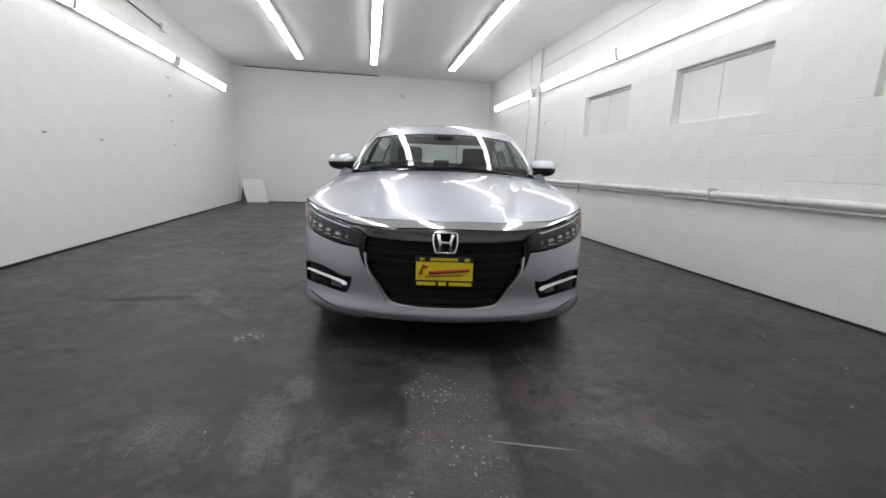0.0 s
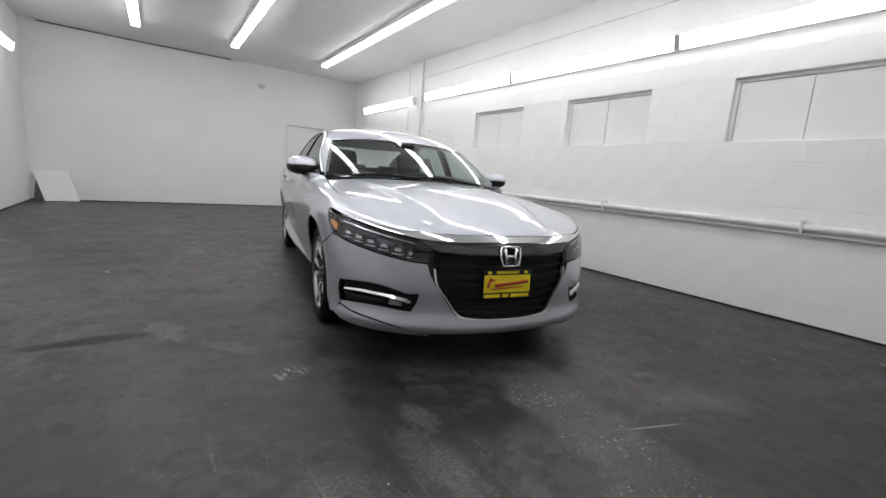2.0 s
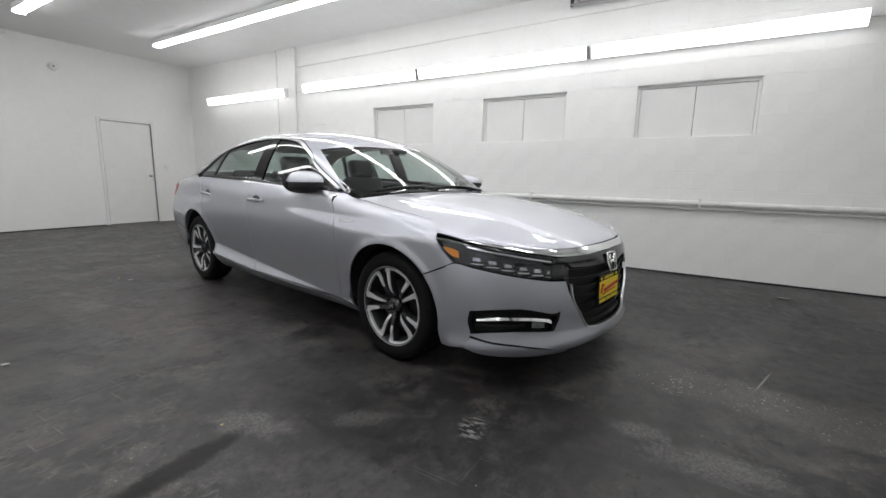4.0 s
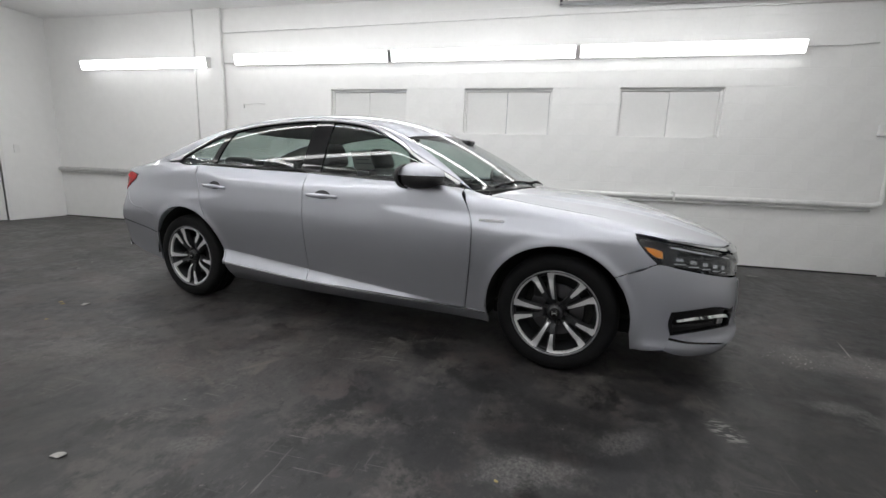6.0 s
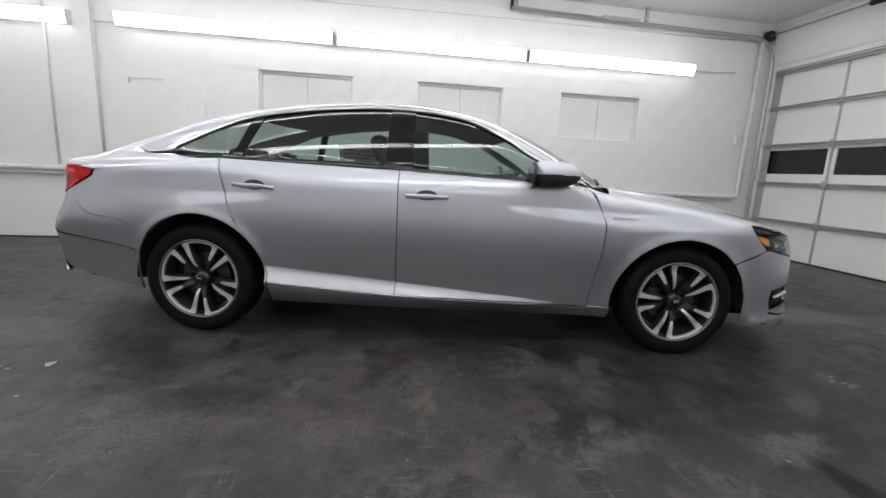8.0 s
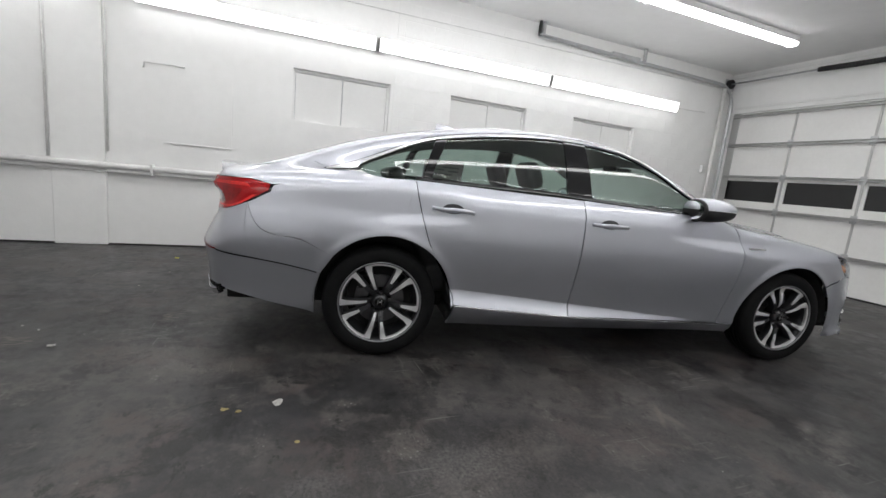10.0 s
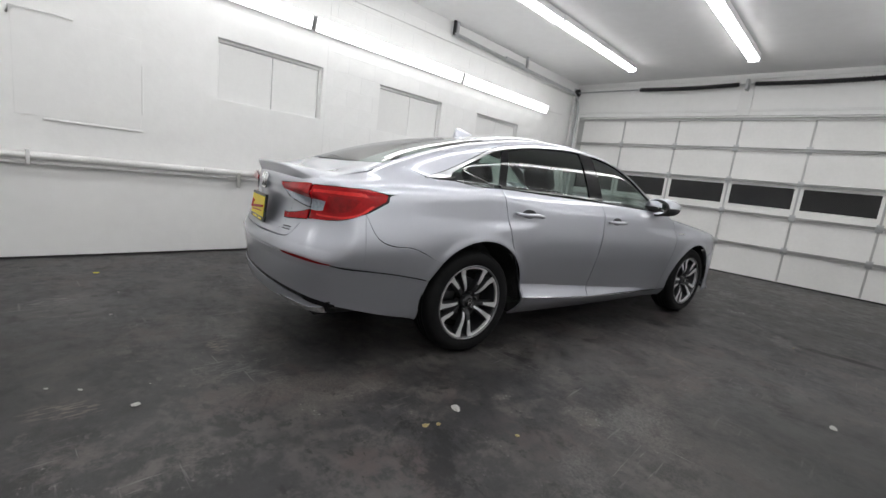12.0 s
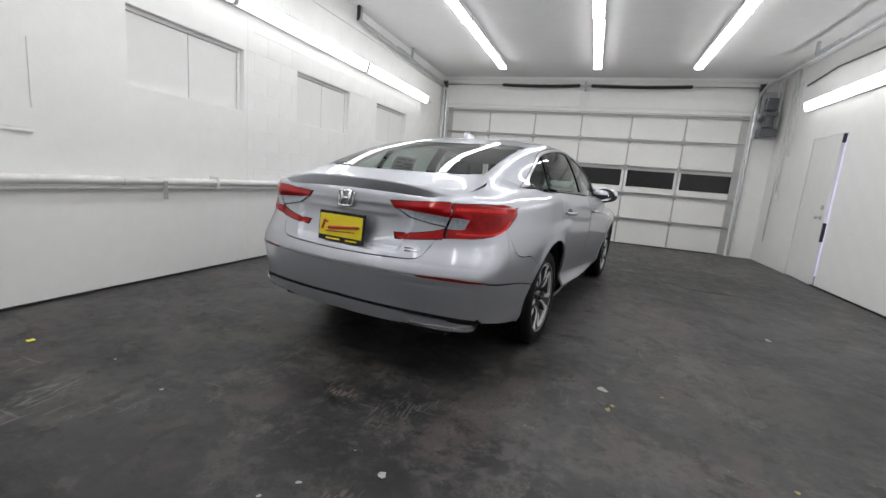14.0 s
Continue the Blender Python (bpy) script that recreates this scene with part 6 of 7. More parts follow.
def plate(x, z, toward, tilt, front):
    ob = empty("number_plate", pose(x, 0, z, 0, tilt, 0))
    ob.parent = car
    tagged(ob, "yellow and red dealer plate in a black frame" if front else "yellow dealer plate in a black frame")
    t = 0.006 * toward

    def slab(name, y0, y1, z0, z1, d0, d1, mat, label="", bevel=0.0015):
        a, b = sorted((d0 * toward, d1 * toward))
        return part(name, boxes(((a, y0, z0), (b, y1, z1)), bevel=bevel), mat, ob, label)

    slab("frame", -0.158, 0.158, -0.082, 0.082, -0.012, 0.004, M_GLOSSBLACK, "black plate frame", 0.004)
    if front:
        slab("card", -0.150, 0.150, -0.050, 0.048, 0.0042, 0.006, M_YELLOW, "yellow card")
        slab("lower_band", -0.156, 0.156, -0.081, -0.053, 0.0042, 0.0056, M_BLACKINK)
        for y0, y1 in ((-0.145, -0.045), (-0.030, 0.010), (0.025, 0.145)):
            slab("print_bar", y0, y1, -0.077, -0.058, 0.0058, 0.0068, M_YELLOW, "yellow print")
        for y0, y1 in ((-0.13, -0.105), (-0.075, 0.07), (0.105, 0.13)):
            slab("print_bar", y0, y1, 0.055, 0.070, 0.0044, 0.0056, M_YELLOW, "yellow print")
    else:
        slab("card", -0.150, 0.150, -0.054, 0.066, 0.0042, 0.006, M_YELLOW, "yellow card")
        for y0, y1 in ((-0.12, -0.04), (0.0, 0.10)):
            slab("print_bar", y0, y1, -0.074, -0.064, 0.0044, 0.0056, M_YELLOW, "yellow print")
    # red brush-script print, as plain slanted bars
    sgn = 1 if toward > 0 else -1
    d = 0.0075 * toward
    bars = ((-0.128, -0.020, -0.110, 0.032, 0.0075), (-0.118, 0.024, -0.088, 0.020, 0.0070), (-0.082, -0.010, 0.132, 0.010, 0.0100), (-0.10, -0.030, 0.10, -0.020, 0.0035))
    for a, b, c, e, r in bars:
        part("print_bar", tube(((d, sgn * a, b), (d, sgn * c, e)), (r, r * 0.8), 6), M_REDINK, ob, "red print")


plate(2.356, 0.462, 1, -2, True)
plate(-2.468, 0.765, -1, 4, False)
# small trim badge at the lid's right corner
for z in (0.706, 0.692):
    skin("lid_badge", [patch(on_tail(((27.4, z + 0.006), (23.0, z + 0.003))), on_tail(((27.4, z), (23.0, z - 0.003))), 8, 3, depth=-0.002)], M_DARKCHROME, lid, "small chrome badge", thick=0.004)

# ---------------------------------------------------------------- garage door
gdoor = tagged(empty("garage_door"), label="closed white sectional garage door with a row of dark panes", category="garage door", kind="structure")
COLS = (-2.70, -1.66, -0.67, 0.30, 1.27, 2.27, 3.27)
ROWS = [0.004 + 0.5304 * k for k in range(6)]
YD = Y0 - 0.02
for r in range(5):
    for c in range(6):
        x0, x1, z0, z1 = COLS[c] + 0.002, COLS[c + 1] - 0.002, ROWS[r] + 0.002, ROWS[r + 1] - 0.002
        if r == 2:
            w0, w1, v0, v1 = x0 + 0.055, x1 - 0.055, z0 + 0.115, z1 - 0.05
            bm = boxes(((x0, YD - 0.045, z0), (x1, YD, v0)), ((x0, YD - 0.045, v1), (x1, YD, z1)), ((x0, YD - 0.045, v0), (w0, YD, v1)), ((w1, YD - 0.045, v0), (x1, YD, v1)))
            p = part("panel", bm, M_GDOOR, gdoor, "white panel with a window opening")
            part("pane", boxes(((w0 - 0.004, YD - 0.032, v0 - 0.004), (w1 + 0.004, YD - 0.022, v1 + 0.004))), M_DARKPANE, p, "dark window pane")
            part("pane_frame", boxes(((w0, YD - 0.006, v0), (w1, YD + 0.006, v0 + 0.016)), ((w0, YD - 0.006, v1 - 0.016), (w1, YD + 0.006, v1)), bevel=0.002), M_GDOOR, p)
        else:
            part("panel", boxes(((x0, YD - 0.045, z0), (x1, YD, z1)), bevel=0.003), M_GDOOR, gdoor, "white insulated panel")
for r in range(5):
    for c in range(1, 6):
        part("stile", boxes(((COLS[c] - 0.014, YD + 0.001, ROWS[r] + 0.03), (COLS[c] + 0.014, YD + 0.012, ROWS[r + 1] - 0.03)), bevel=0.002), M_DOORTRIM, gdoor, "white-painted stile")
    for x in (COLS[0] + 0.06, COLS[6] - 0.06):
        part("end_stile", boxes(((x - 0.06, YD + 0.001, ROWS[r] + 0.004), (x + 0.06, YD + 0.014, ROWS[r + 1] - 0.004)), bevel=0.002), M_DOORTRIM, gdoor, "white-painted end stile")
for z, h in ((0.535, 0.020), (1.062, 0.020), (1.593, 0.020), (2.118, 0.022), (2.60, 0.022)):
    part("strut", boxes(((GD[0] + 0.02, YD + 0.014, z - h), (GD[1] - 0.02, YD + 0.022, z + h)), ((GD[0] + 0.02, YD + 0.022, z + h - 0.006), (GD[1] - 0.02, YD + 0.062, z + h)), ((GD[0] + 0.02, YD + 0.022, z - h), (GD[1] - 0.02, YD + 0.062, z - h + 0.006))), M_DOORTRIM, gdoor, "white stiffening rail")
for r in range(1, 5):
    for c in range(1, 6):
        part("hinge", boxes(((COLS[c] - 0.04, YD + 0.023, ROWS[r] - 0.06), (COLS[c] + 0.04, YD + 0.03, ROWS[r] + 0.05)), bevel=0.003), M_STEEL, gdoor)
part("bottom_seal", boxes(((GD[0] + 0.01, YD - 0.05, 0.0), (GD[1] - 0.01, YD + 0.006, 0.02)), bevel=0.006), M_RUBBER, gdoor, "black rubber seal")
# tracks: up the jambs, round the bend and back under the ceiling
for x, s in ((GD[1] + 0.055, 1), (GD[0] - 0.055, -1)):
    track = tagged(empty("door_track"), label="galvanised garage door track on hangers", category="track")
    yb, zt = Y0 + 0.035, 3.10
    pts = [(x, yb, 0.02), (x, yb, 1.4), (x, yb, zt - 0.36)]
    pts += [(x, yb + 0.34 - 0.34 * math.cos(a), zt - 0.36 + 0.36 * math.sin(a)) for a in np.linspace(0.2, math.pi / 2, 7)]
    pts += [(x, 1.5, zt + 0.02), (x, 3.34, zt + 0.05)]
    part("rail", tube(pts, 0.026, 6), M_STEEL, track, "galvanised rail")
    part("hanger", boxes(((x - 0.02, 3.25, zt + 0.06), (x + 0.02, 3.29, TOP)), bevel=0.003), M_STEEL, track)
    part("hanger", boxes(((x - 0.02, 3.31, zt + 0.03), (x + 0.02, 3.345, TOP)), bevel=0.003), M_DARKSTEEL, track)
    part("hanger", boxes(((x - 0.02, 1.40, zt + 0.05), (x + 0.02, 1.44, TOP)), bevel=0.003), M_STEEL, track)
    part("bracket_plate", boxes(((x - 0.022, 1.52, zt + 0.035), (x + 0.028, 2.05, zt + 0.075)), bevel=0.003), M_STEEL, track)
    for z in (0.4, 1.1, 1.8, 2.4):
        part("jamb_bracket", boxes(((x - 0.02, Y0, z), (x + 0.03, yb - 0.02, z + 0.07)), bevel=0.003), M_STEEL, track)
# torsion shaft with two springs
spring = tagged(empty("torsion_spring"), label="dark torsion springs on a shaft over the garage door", category="spring")
ZS, YS = 3.13, Y0 + 0.16
part("shaft", tube(((GD[0] - 0.12, YS, ZS), (GD[1] + 0.12, YS, ZS)), 0.013, 10), M_STEEL, spring, "steel shaft", smooth=True)
for a, b in ((0.42, 2.02), (-1.62, 0.20)):
    turns = 44
    bm = tube([(a + (b - a) * t, YS, ZS - 0.018 * math.sin(math.pi * t)) for t in np.linspace(0, 1, 25)], 0.030, 12)
    ob = part("spring", bm, M_DARKSTEEL, spring, "dark coiled spring", smooth=True)
    pts = []
    for k in range(turns * 8 + 1):
        t = k / (turns * 8)
        ang = 2 * math.pi * k / 8
        pts.append((a + (b - a) * t, YS + 0.034 * math.cos(ang), ZS - 0.018 * math.sin(math.pi * t) + 0.034 * math.sin(ang)))
    part("coil", tube(pts, 0.007, 5), M_DARKSTEEL, ob)
part("centre_bearing", boxes(((0.29, Y0, 3.05), (0.33, YS + 0.03, 3.21)), bevel=0.004), M_STEEL, spring)
for x in (GD[0] - 0.05, GD[1] + 0.05):
    bm = lathe(((0.02, -0.03), (0.075, -0.03), (0.075, -0.02), (0.062, -0.015), (0.062, 0.02), (0.075, 0.025), (0.02, 0.025)), 24, "x")
    bmesh.ops.translate(bm, vec=(x, YS, ZS), verts=bm.verts)
    part("cable_drum", bm, M_DARKSTEEL, spring, "dark cable drum")
    part("bearing_plate", boxes(((x - 0.006 + (0.05 if x > 0 else -0.05), Y0, ZS - 0.09), (x + 0.006 + (0.05 if x > 0 else -0.05), YS + 0.06, ZS + 0.09)), bevel=0.003), M_STEEL, spring)
tagged(part("header_trim", boxes(((GD[0] - 0.1, Y0, 2.72), (GD[1], Y0 + 0.018, 2.76)), ((X0, Y0, 3.24), (X1, Y0 + 0.03, 3.29)), bevel=0.004), M_TRIM), "white-painted header trim", "trim", kind="structure")
tagged(part("header_post", boxes(((0.22, Y0, 2.66), (0.40, Y0 + 0.03, 3.24)), bevel=0.004), M_TRIM), "white-painted spring pad on the wall", "trim", kind="structure")
# motor on the west jamb
op_ = tagged(empty("door_opener"), label="dark grey side-mounted door opener motor", category="motor")
part("motor", lathe(((0.0, 0.10), (0.075, 0.10), (0.085, 0.085), (0.085, -0.10), (0.07, -0.115), (0.0, -0.115)), 24, "z"), M_GREYBOX, op_, "grey motor can").matrix_basis = pose(-2.93, Y0 + 0.20, 2.53)
part("gearbox", boxes(((-3.06, Y0 + 0.06, 2.26), (-2.80, Y0 + 0.30, 2.41)), bevel=0.012), M_GREYBOX, op_, "dark gearbox")
part("mount_plate", boxes(((-3.10, Y0, 2.25), (-2.76, Y0 + 0.06, 3.08)), bevel=0.004), M_STEEL, op_)
part("conduit", tube(((-3.05, Y0 + 0.08, 2.70), (-3.05, Y0 + 0.08, 3.28)), 0.016, 10), M_PIPE, op_, smooth=True)
part("control_box", boxes(((-3.04, Y0 + 0.06, 2.74), (-2.86, Y0 + 0.20, 2.96)), bevel=0.01), M_GREYBOX, op_, "dark control box")
part("sprocket", lathe(((0.0, 0.012), (0.06, 0.012), (0.06, -0.012), (0.0, -0.012)), 18, "x"), M_STEEL, op_).matrix_basis = pose(-2.78, Y0 + 0.18, 2.62)
part("chain", tube(((-2.775, Y0 + 0.15, 2.62), (-2.775, YS - 0.03, ZS)), 0.007, 6), M_DARKSTEEL, op_)
part("cover", boxes(((-3.03, Y0 + 0.10, 2.62), (-2.85, Y0 + 0.32, 2.70)), bevel=0.015), M_GREYBOX, op_)


# ---------------------------------------------------------------- pipes and conduits
def pipe_run(name, pts, r, mat, label, clips=(), category="pipe", clip=0.0):
    ob = tagged(empty(name), label=label, category=category)
    part("pipe" if r > 0.012 else "conduit", tube(pts, r, 12), mat, ob, smooth=True)
    for lo, hi in clips:
        part("bracket", boxes((lo, hi), bevel=0.003), M_PIPE, ob)
    return ob


XP = X1 - 0.062
pipe_run("wall_pipe", [(XP, 11.75, 0.85), (XP, 8.0, 0.852), (XP, 4.0, 0.838), (XP, 0.0, 0.832), (XP, -0.34, 0.832), (XP, -0.42, 0.86), (XP, -0.44, 0.93), (XP, -0.44, 3.05)], 0.032, M_PIPE, "white-painted pipe along the block wall, flaking", [((XP - 0.036, y - 0.012, 0.785), (X1 + 0.004, y + 0.012, 0.90)) for y in (1.76, 3.72, 5.76, 7.9, 9.9)])
pipe_run("wall_conduit", [(XP + 0.02, 11.75, 0.792), (XP + 0.02, 6.0, 0.790), (XP + 0.02, 0.0, 0.772), (XP + 0.02, -0.35, 0.770)], 0.012, M_PIPE, "thin white-painted conduit under the pipe", category="conduit")
for y, z in ((2.95, 0.838), (6.6, 0.848), (4.9, 0.842), (0.6, 0.833)):
    bm = lathe(((0.0345, -0.03), (0.038, -0.026), (0.038, 0.026), (0.0345, 0.03)), 14, "y")
    bmesh.ops.translate(bm, vec=(XP, y, z), verts=bm.verts)
    tagged(part("pipe_coupling", bm, M_PIPE), "white-painted pipe coupling on the wall pipe", "pipe")
pipe_run("drop_conduit", [(X1 - 0.03, 8.30, TOP), (X1 - 0.03, 8.30, 2.2), (X1 - 0.03, 8.30, 1.0)], 0.011, M_PIPE, "white-painted vertical conduit on the block wall", category="conduit")
pipe_run("drop_conduit", [(X1 - 0.05, 8.79, TOP), (X1 - 0.05, 8.79, 0.9)], 0.012, M_PIPE, "white-painted vertical conduit on the block wall", category="conduit")
pipe_run("lamp_conduit", [(X1 - 0.015, 8.28, 2.985), (X1 - 0.015, 5.0, 3.02), (X1 - 0.015, 3.4, 3.04), (X1 - 0.015, -0.4, 3.06)], 0.007, M_PIPE, "thin white-painted conduit high on the wall", category="conduit")
pipe_run("lamp_conduit", [(X1 - 0.02, 8.06, 2.56), (X1 - 0.02, 8.47, 2.55)], 0.008, M_PIPE, "short white conduit between two lights", category="conduit")
pipe_run("lamp_conduit", [(X1 - 0.02, 0.60, 2.60), (X1 - 0.02, 0.25, 2.60), (X1 - 0.02, -0.12, 2.62)], 0.007, M_PIPE, "thin white conduit past the last light", category="conduit")
pipe_run("wire_hook", [(X1 - 0.004, 7.98, 1.90), (X1 - 0.02, 7.97, 1.955), (X1 - 0.02, 7.72, 1.965), (X1 - 0.012, 7.60, 1.96)], 0.007, M_PIPE, "bent white-painted rod on the wall", category="hook")
pipe_run("door_side_conduit", [(X0 + 0.03, -0.05, TOP), (X0 + 0.03, -0.05, 1.24)], 0.014, M_PIPE, "white-painted conduit beside the side door", category="conduit")
pipe_run("door_side_conduit", [(X0 + 0.03, -0.18, TOP), (X0 + 0.03, -0.18, 0.4)], 0.011, M_PIPE, "white-painted conduit beside the garage door", category="conduit")
pipe_run("door_side_conduit", [(X0 + 0.02, 0.10, 3.1), (X0 + 0.02, 0.10, 1.9)], 0.009, M_PIPE, "thin white-painted conduit beside the side door", category="conduit")
pipe_run("loose_cable", [(X0 + 0.02, 4.6, 3.16), (X0 + 0.02, 6.2, 3.10), (X0 + 0.02, 7.9, 3.02)], 0.010, M_DARKSTEEL, "dark cable along the top of the wall", category="cable")
pipe_run("loose_cable", [(-2.9, Y1 - 0.012, TOP - 0.02), (-1.5, Y1 - 0.012, TOP - 0.03), (0.35, Y1 - 0.012, TOP - 0.02)], 0.010, M_DARKSTEEL, "dark cable along the ceiling edge", category="cable")
pipe_run("loose_cable", [(X0 + 0.02, 0.3, 3.0), (X0 + 0.03, 1.2, 3.06), (X0 + 0.02, 2.4, 3.02), (X0 + 0.02, 4.0, 3.1)], 0.012, M_GREYBOX, "grey cable along the top of the wall", category="cable")


def small_box(name, lo, hi, mat, label, category, bevel=0.006):
    return tagged(part(name, boxes((lo, hi), bevel=bevel), mat), label, category)


small_box("junction_box", (X0, 7.88, 2.97), (X0 + 0.05, 8.02, 3.08), M_TRIM, "white-painted junction box on the block wall", "box")
small_box("junction_box", (0.36, Y1 - 0.04, TOP - 0.07), (0.46, Y1, TOP - 0.005), M_TRIM, "white-painted junction box at the ceiling", "box")
small_box("junction_box", (X1 - 0.05, -0.36, 1.62), (X1, -0.28, 1.74), M_TRIM, "small white-painted switch box", "box")
small_box("junction_box", (X0, -0.09, 1.16), (X0 + 0.05, 0.0, 1.28), M_TRIM, "small white-painted switch box", "box")
small_box("light_switch", (2.72, Y1 - 0.012, 1.10), (2.80, Y1, 1.22), M_TRIM, "white switch plate beside the flush door", "switch", 0.003)
ob = tagged(empty("smoke_alarm"), label="round white smoke alarm on the end wall", category="smoke alarm")
part("base", lathe(((0.0, -0.012), (0.085, -0.012), (0.085, 0.0)), 28), M_TRIM, ob, smooth=False).matrix_basis = pose(1.02, Y1, 2.87)
part("dome", lathe(((0.0, -0.045), (0.03, -0.045), (0.058, -0.038), (0.066, -0.026), (0.068, -0.012)), 28), M_BOARD, ob, smooth=True).matrix_basis = pose(1.02, Y1, 2.87)
part("sensor", lathe(((0.0, -0.055), (0.012, -0.055), (0.014, -0.044)), 12), M_GREYBOX, ob, "grey sensor").matrix_basis = pose(1.02, Y1, 2.87)
# bolts and hooks left in the west wall
for k, (y, z) in enumerate(((8.02, 2.30), (8.04, 2.02), (8.06, 1.62), (8.08, 1.24), (5.05, 1.22), (6.0, 1.20))):
    ob = tagged(empty("wall_bolt"), label="painted-over bolt stub in the block wall", category="bolt", group="bolts in the wall")
    part("shank", tube(((X0 - 0.004, y, z), (X0 + 0.03, y, z)), 0.009, 8), M_STEEL, ob)
    part("washer", boxes(((X0, y - 0.022, z - 0.016), (X0 + 0.006, y + 0.022, z + 0.016)), bevel=0.003), M_PIPE, ob)
# remains of a walled-up opening in the east wall
ob = tagged(empty("patched_opening"), label="painted-over ledge and seam of a walled-up opening", category="wall patch")
part("ledge", boxes(((X1 - 0.014, 7.13, 1.142), (X1 + 0.002, 7.80, 1.160)), bevel=0.005), M_TRIM, ob)
part("seam", boxes(((X1 - 0.005, 7.122, 1.30), (X1 + 0.002, 7.134, 1.73)), bevel=0.002), M_TRIM, ob)
part("patch", boxes(((X1 - 0.0025, 7.14, 1.17), (X1 + 0.002, 7.96, 1.94)), bevel=0.001), M_WALL, ob)
tagged(part("hanging_scrap", boxes(((XP - 0.038, 6.28, 0.70), (XP - 0.034, 6.32, 0.85)), bevel=0.001), M_PAPER), "torn pale scrap hanging from the wall pipe", "litter")
# boards leaning in the far corner
ob = tagged(empty("leaning_board"), label="white board leaning against the end wall", category="board")
bm = boxes(((0, -0.011, 0), (0.52, 0.011, 0.60)), bevel=0.002)
bmesh.ops.transform(bm, matrix=Matrix(((1, 0, -0.30, 0), (0, 1, 0, 0), (0, 0, 1, 0), (0, 0, 0, 1))), verts=bm.verts)
part("board", bm, material("bright_white_board", (0.88, 0.88, 0.87), 0.5, vary=0.02, scale=4), ob).matrix_basis = pose(-2.92, 11.58, 0.004, -17, 0, 0)
ob = tagged(empty("dark_board"), label="dark sheet behind the leaning white board", category="board")
part("board", boxes(((0, -0.006, 0), (0.16, 0.006, 0.42)), bevel=0.002), M_GREYBOX, ob).matrix_basis = pose(-3.10, 11.70, 0.003, -9, 6, 0)
# thin dark strip where walls meet the floor
tagged(part("baseboard", boxes(((X0, 1.7, 0), (X0 + 0.012, Y1, 0.02)), ((X1 - 0.014, Y0 + 0.1, 0), (X1, Y1, 0.016)), ((X0, Y1 - 0.012, 0), (1.55, Y1, 0.018)), bevel=0.003), M_RUBBER), "thin dark strip where the walls meet the floor", "baseboard", kind="structure")


# ---------------------------------------------------------------- litter on the floor
def scrap(x, y, size, mat, label, seed, long=1.0):
    rng = random.Random(seed)
    bm = bmesh.new()
    n = 9
    c = bm.verts.new((0, 0, size * 0.18))
    ring = []
    for k in range(n):
        a = 2 * math.pi * k / n
        r = size * rng.uniform(0.35, 0.6)
        ring.append(bm.verts.new((r * long * math.cos(a), r * math.sin(a), rng.uniform(0.0, size * 0.22))))
    low = [bm.verts.new((v.co.x * 0.94, v.co.y * 0.94, max(0.0, v.co.z - 0.0025))) for v in ring]
    for k in range(n):
        bm.faces.new((c, ring[k], ring[(k + 1) % n]))
        bm.faces.new((ring[k], low[k], low[(k + 1) % n], ring[(k + 1) % n]))
    bm.faces.new(low[::-1])
    ob = part("paper_scrap" if mat is M_PAPER else "leaf_scrap", bm, mat)
    ob.matrix_basis = pose(x, y, 0.0005, 0, 0, rng.uniform(0, 360))
    tagged(ob, label, "litter", "scraps on the floor")


W = "small torn white paper scrap on the concrete"
for k, (x, y, size, mat, label, long) in enumerate(((-1.559, 5.009, 0.036, M_PAPER, W, 1.4), (-0.264, 6.58, 0.042, M_PAPER, W, 1.5), (0.517, 7.688, 0.034, M_PAPER, W, 1.0), (2.749, 7.554, 0.04, M_YELLOWSCRAP, "small yellow scrap on the concrete", 1.2),
        (-0.283, 6.79, 0.03, M_LEAF, "dry leaf fragment on the concrete", 1.2), (2.77, 0.995, 0.065, M_PAPER, W, 1.7), (-2.16, 7.06, 0.03, M_PAPER, W, 1.6), (-0.57, 6.51, 0.022, M_LEAF, "dry leaf fragment on the concrete", 1.2), (-0.31, 6.74, 0.025, M_LEAF, "dry leaf fragment on the concrete", 1.2), (-0.96, 7.10, 0.02, M_LEAF, "dry leaf fragment on the concrete", 1.2), (2.17, 7.50, 0.012, M_PAPER, W, 1.2), (1.70, 7.61, 0.016, M_PAPER, W, 1.3), (0.76, 7.84, 0.016, M_PAPER, W, 1.5), (2.51, 2.22, 0.014, M_PAPER, W, 1.2), (2.35, 1.89, 0.014, M_PAPER, W, 1.2), (2.54, 1.76, 0.016, M_PAPER, W, 1.2), (2.12, 1.43, 0.014, M_PAPER, W, 1.2))):
    scrap(x, y, size, mat, label, k, long)
rng = random.Random(5)
for k in range(48):
    x, y = rng.uniform(-2.9, 3.1), rng.uniform(0.6, 10.5)
    if abs(x - 0.5) < 1.35 and 1.9 < y < 7.2:
        continue
    scrap(x, y, rng.choice((0.006, 0.007, 0.008, 0.010, 0.013)), rng.choice((M_PAPER, M_PAPER, M_LEAF)), "tiny crumb of litter on the concrete", 50 + k, rng.uniform(1, 1.6))


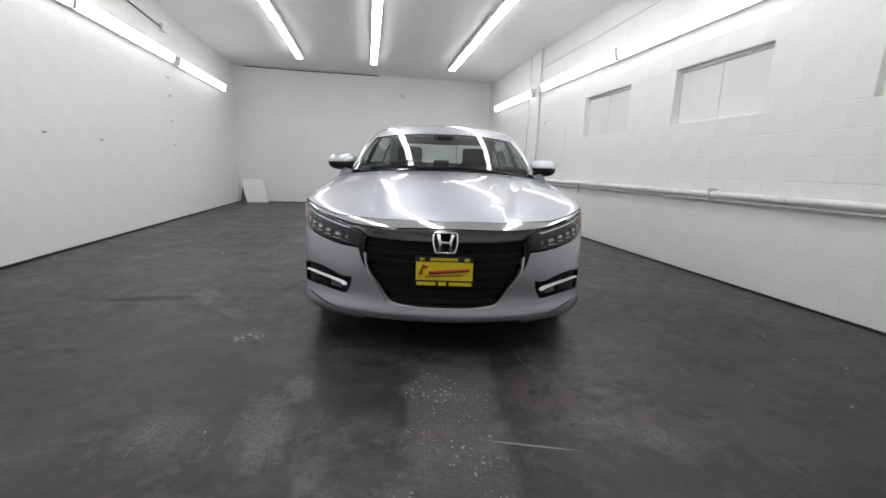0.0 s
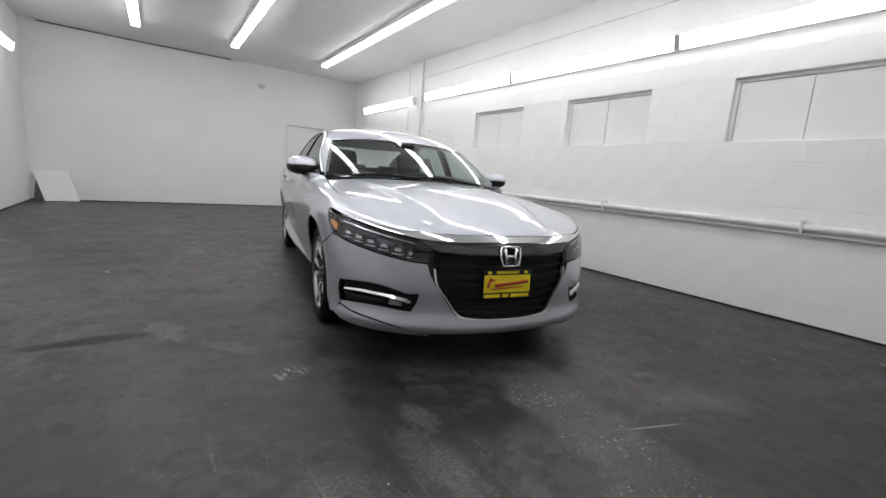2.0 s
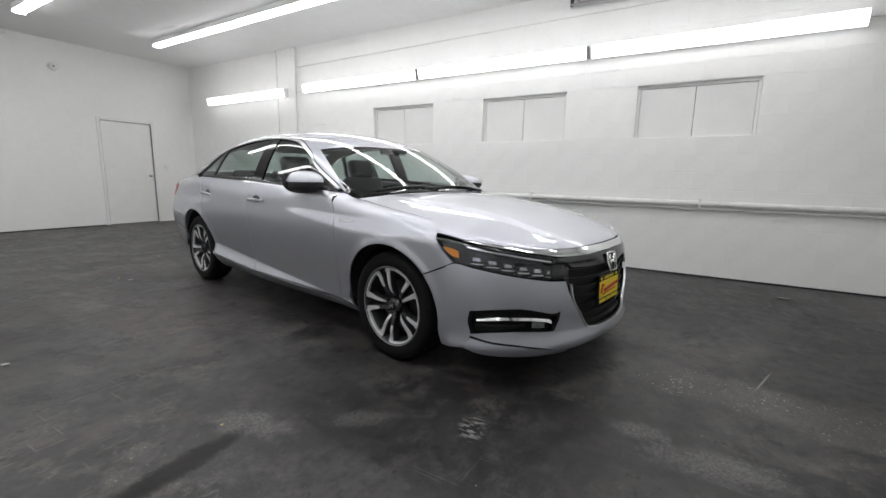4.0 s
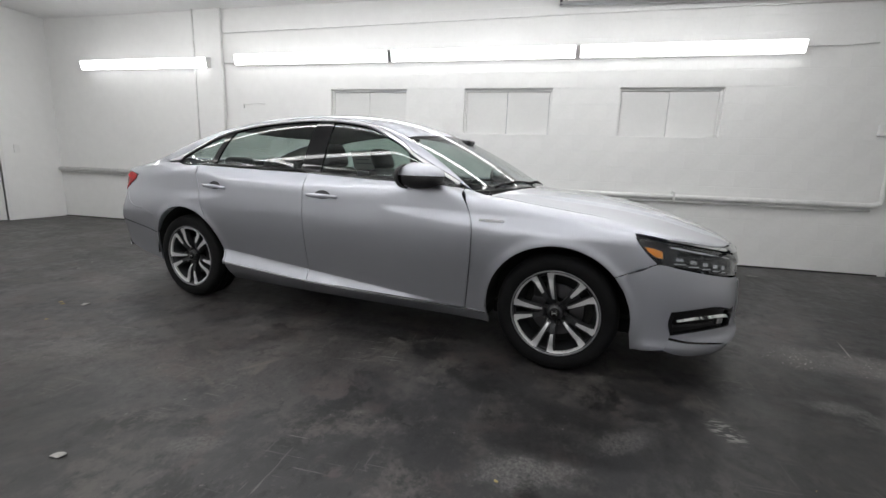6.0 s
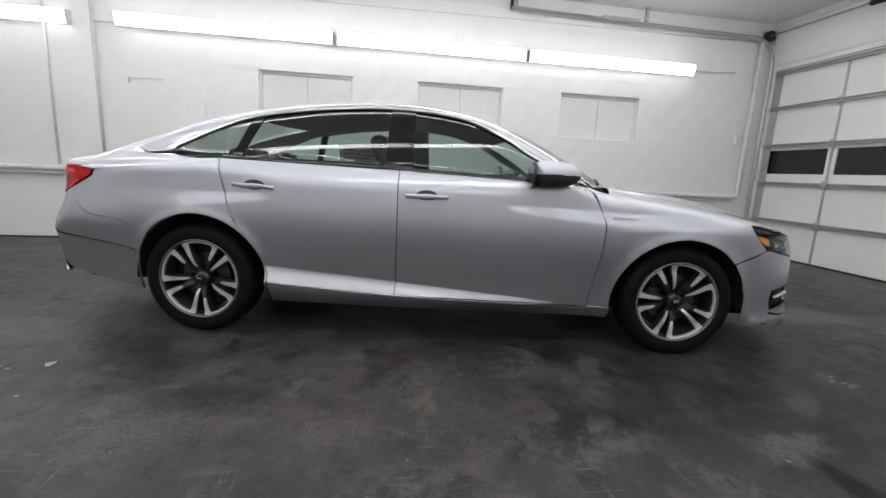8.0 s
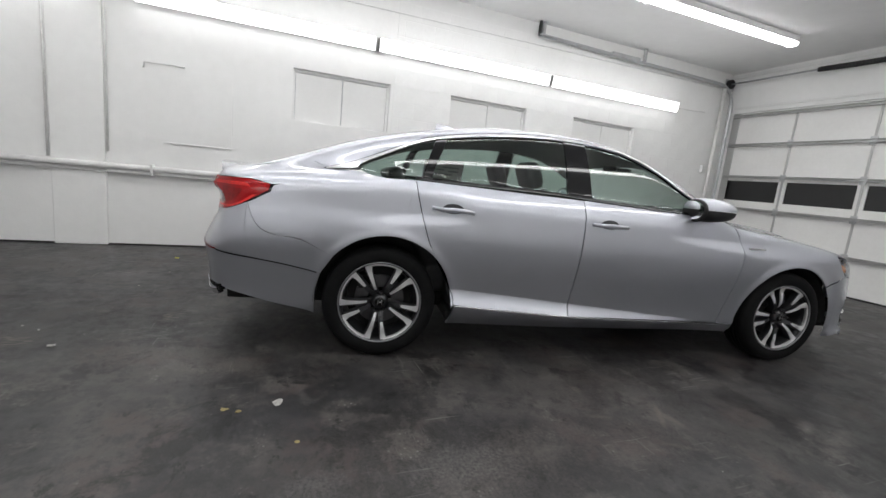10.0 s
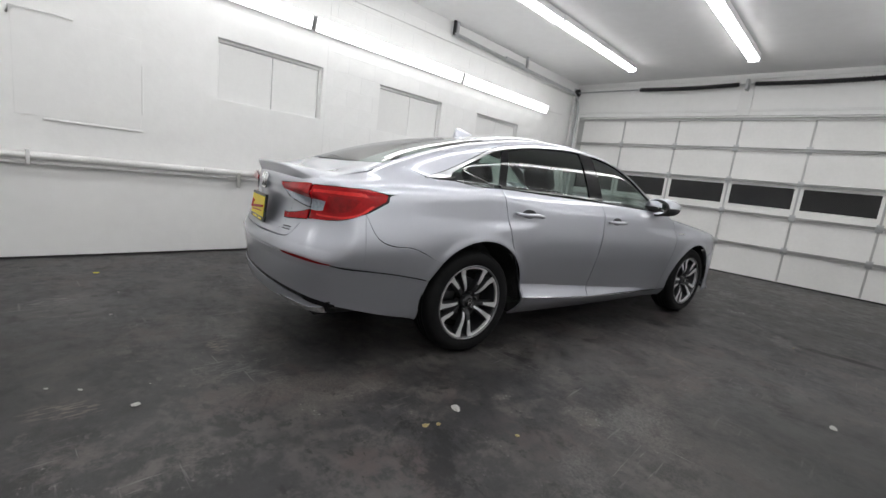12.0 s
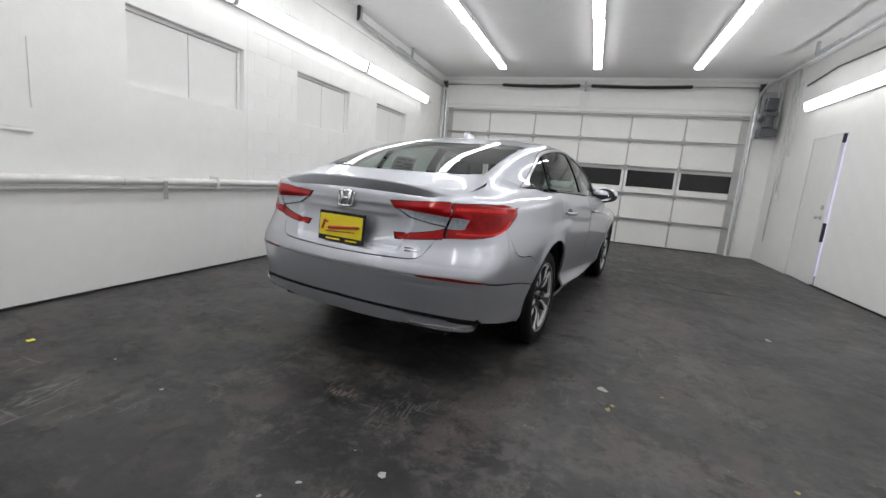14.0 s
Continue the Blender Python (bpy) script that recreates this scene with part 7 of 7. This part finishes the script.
# ---------------------------------------------------------------- wall blocks
def block_mesh(width, s, d):
    """A painted block face with chamfered edges, its joints d deep; s: the way it faces along x."""
    w, h, c, e = width / 2 - 0.0003, COURSE / 2 - 0.0006, 0.005, 0.0022
    v = [(0, -w + e, -h + c), (0, w - e, -h + c), (0, w - e, h - c), (0, -w + e, h - c), (d * -s, -w, -h), (d * -s, w, -h), (d * -s, w, h), (d * -s, -w, h)]
    f = [(0, 1, 2, 3), (0, 4, 5, 1), (1, 5, 6, 2), (2, 6, 7, 3), (3, 7, 4, 0)]
    me = bpy.data.meshes.new("block")
    me.from_pydata(v, [], [q if s > 0 else q[::-1] for q in f])
    me.materials.append(M_BLOCK)
    return me


def lay_blocks(parent, x, s, y_lo, y_hi, near, gaps, joint):
    """Courses in running bond: single blocks in the stretch near, the rest joined."""
    cache, rest_v, rest_f, count = {}, [], [], 0
    r = random.Random(3)
    for row in range(int(TOP / COURSE)):
        z = COURSE * (row + 0.5)
        y = y_lo - (BLOCK / 2 if row % 2 else 0)
        spans = [(y_lo, y_hi)]
        for a, b, z0, z1 in gaps:
            if z0 < z < z1:
                spans = [q for p in spans for q in ((p[0], min(p[1], a)), (max(p[0], b), p[1])) if q[1] - q[0] > 0.02]
        while y < y_hi:
            for a, b in spans:
                q0, q1 = max(y, a), min(y + BLOCK, b)
                if q1 - q0 < 0.03:
                    continue
                w = round(q1 - q0, 3)
                if w not in cache:
                    cache[w] = block_mesh(w, s, joint)
                at = (x + r.uniform(-0.0004, 0.0004), (q0 + q1) / 2, z)
                if near[0] <= at[1] <= near[1] and near[2] <= z <= near[3] and count < 300:
                    ob = new("block", cache[w])
                    ob.parent, ob.location = parent, at
                    count += 1
                else:
                    o = len(rest_v)
                    rest_v += [tuple(np.array(v.co) + at) for v in cache[w].vertices]
                    rest_f += [tuple(i + o for i in p.vertices) for p in cache[w].polygons]
            y += BLOCK
    me = bpy.data.meshes.new("block_courses")
    me.from_pydata(rest_v, [], rest_f)
    me.materials.append(M_BLOCK)
    ob = new("block_courses", me)
    ob.parent = parent
    tagged(ob, "white-painted block courses", kind="stuff")


lay_blocks(wall_east, X1 - 0.001, -1, Y0, 5.30, (-0.7, 9.0, 0, 2.6), [(a, b, WIN_Z[0], WIN_Z[1]) for a, b in WINDOWS] + [(8.30, 8.80, 0, TOP)], 0.0014)
lay_blocks(wall_west, X0 - 0.003, 1, Y0, Y1, (1.7, 9.0, 0, 2.6), [(SD[0], SD[1], 0, SD[2])], 0.0007)
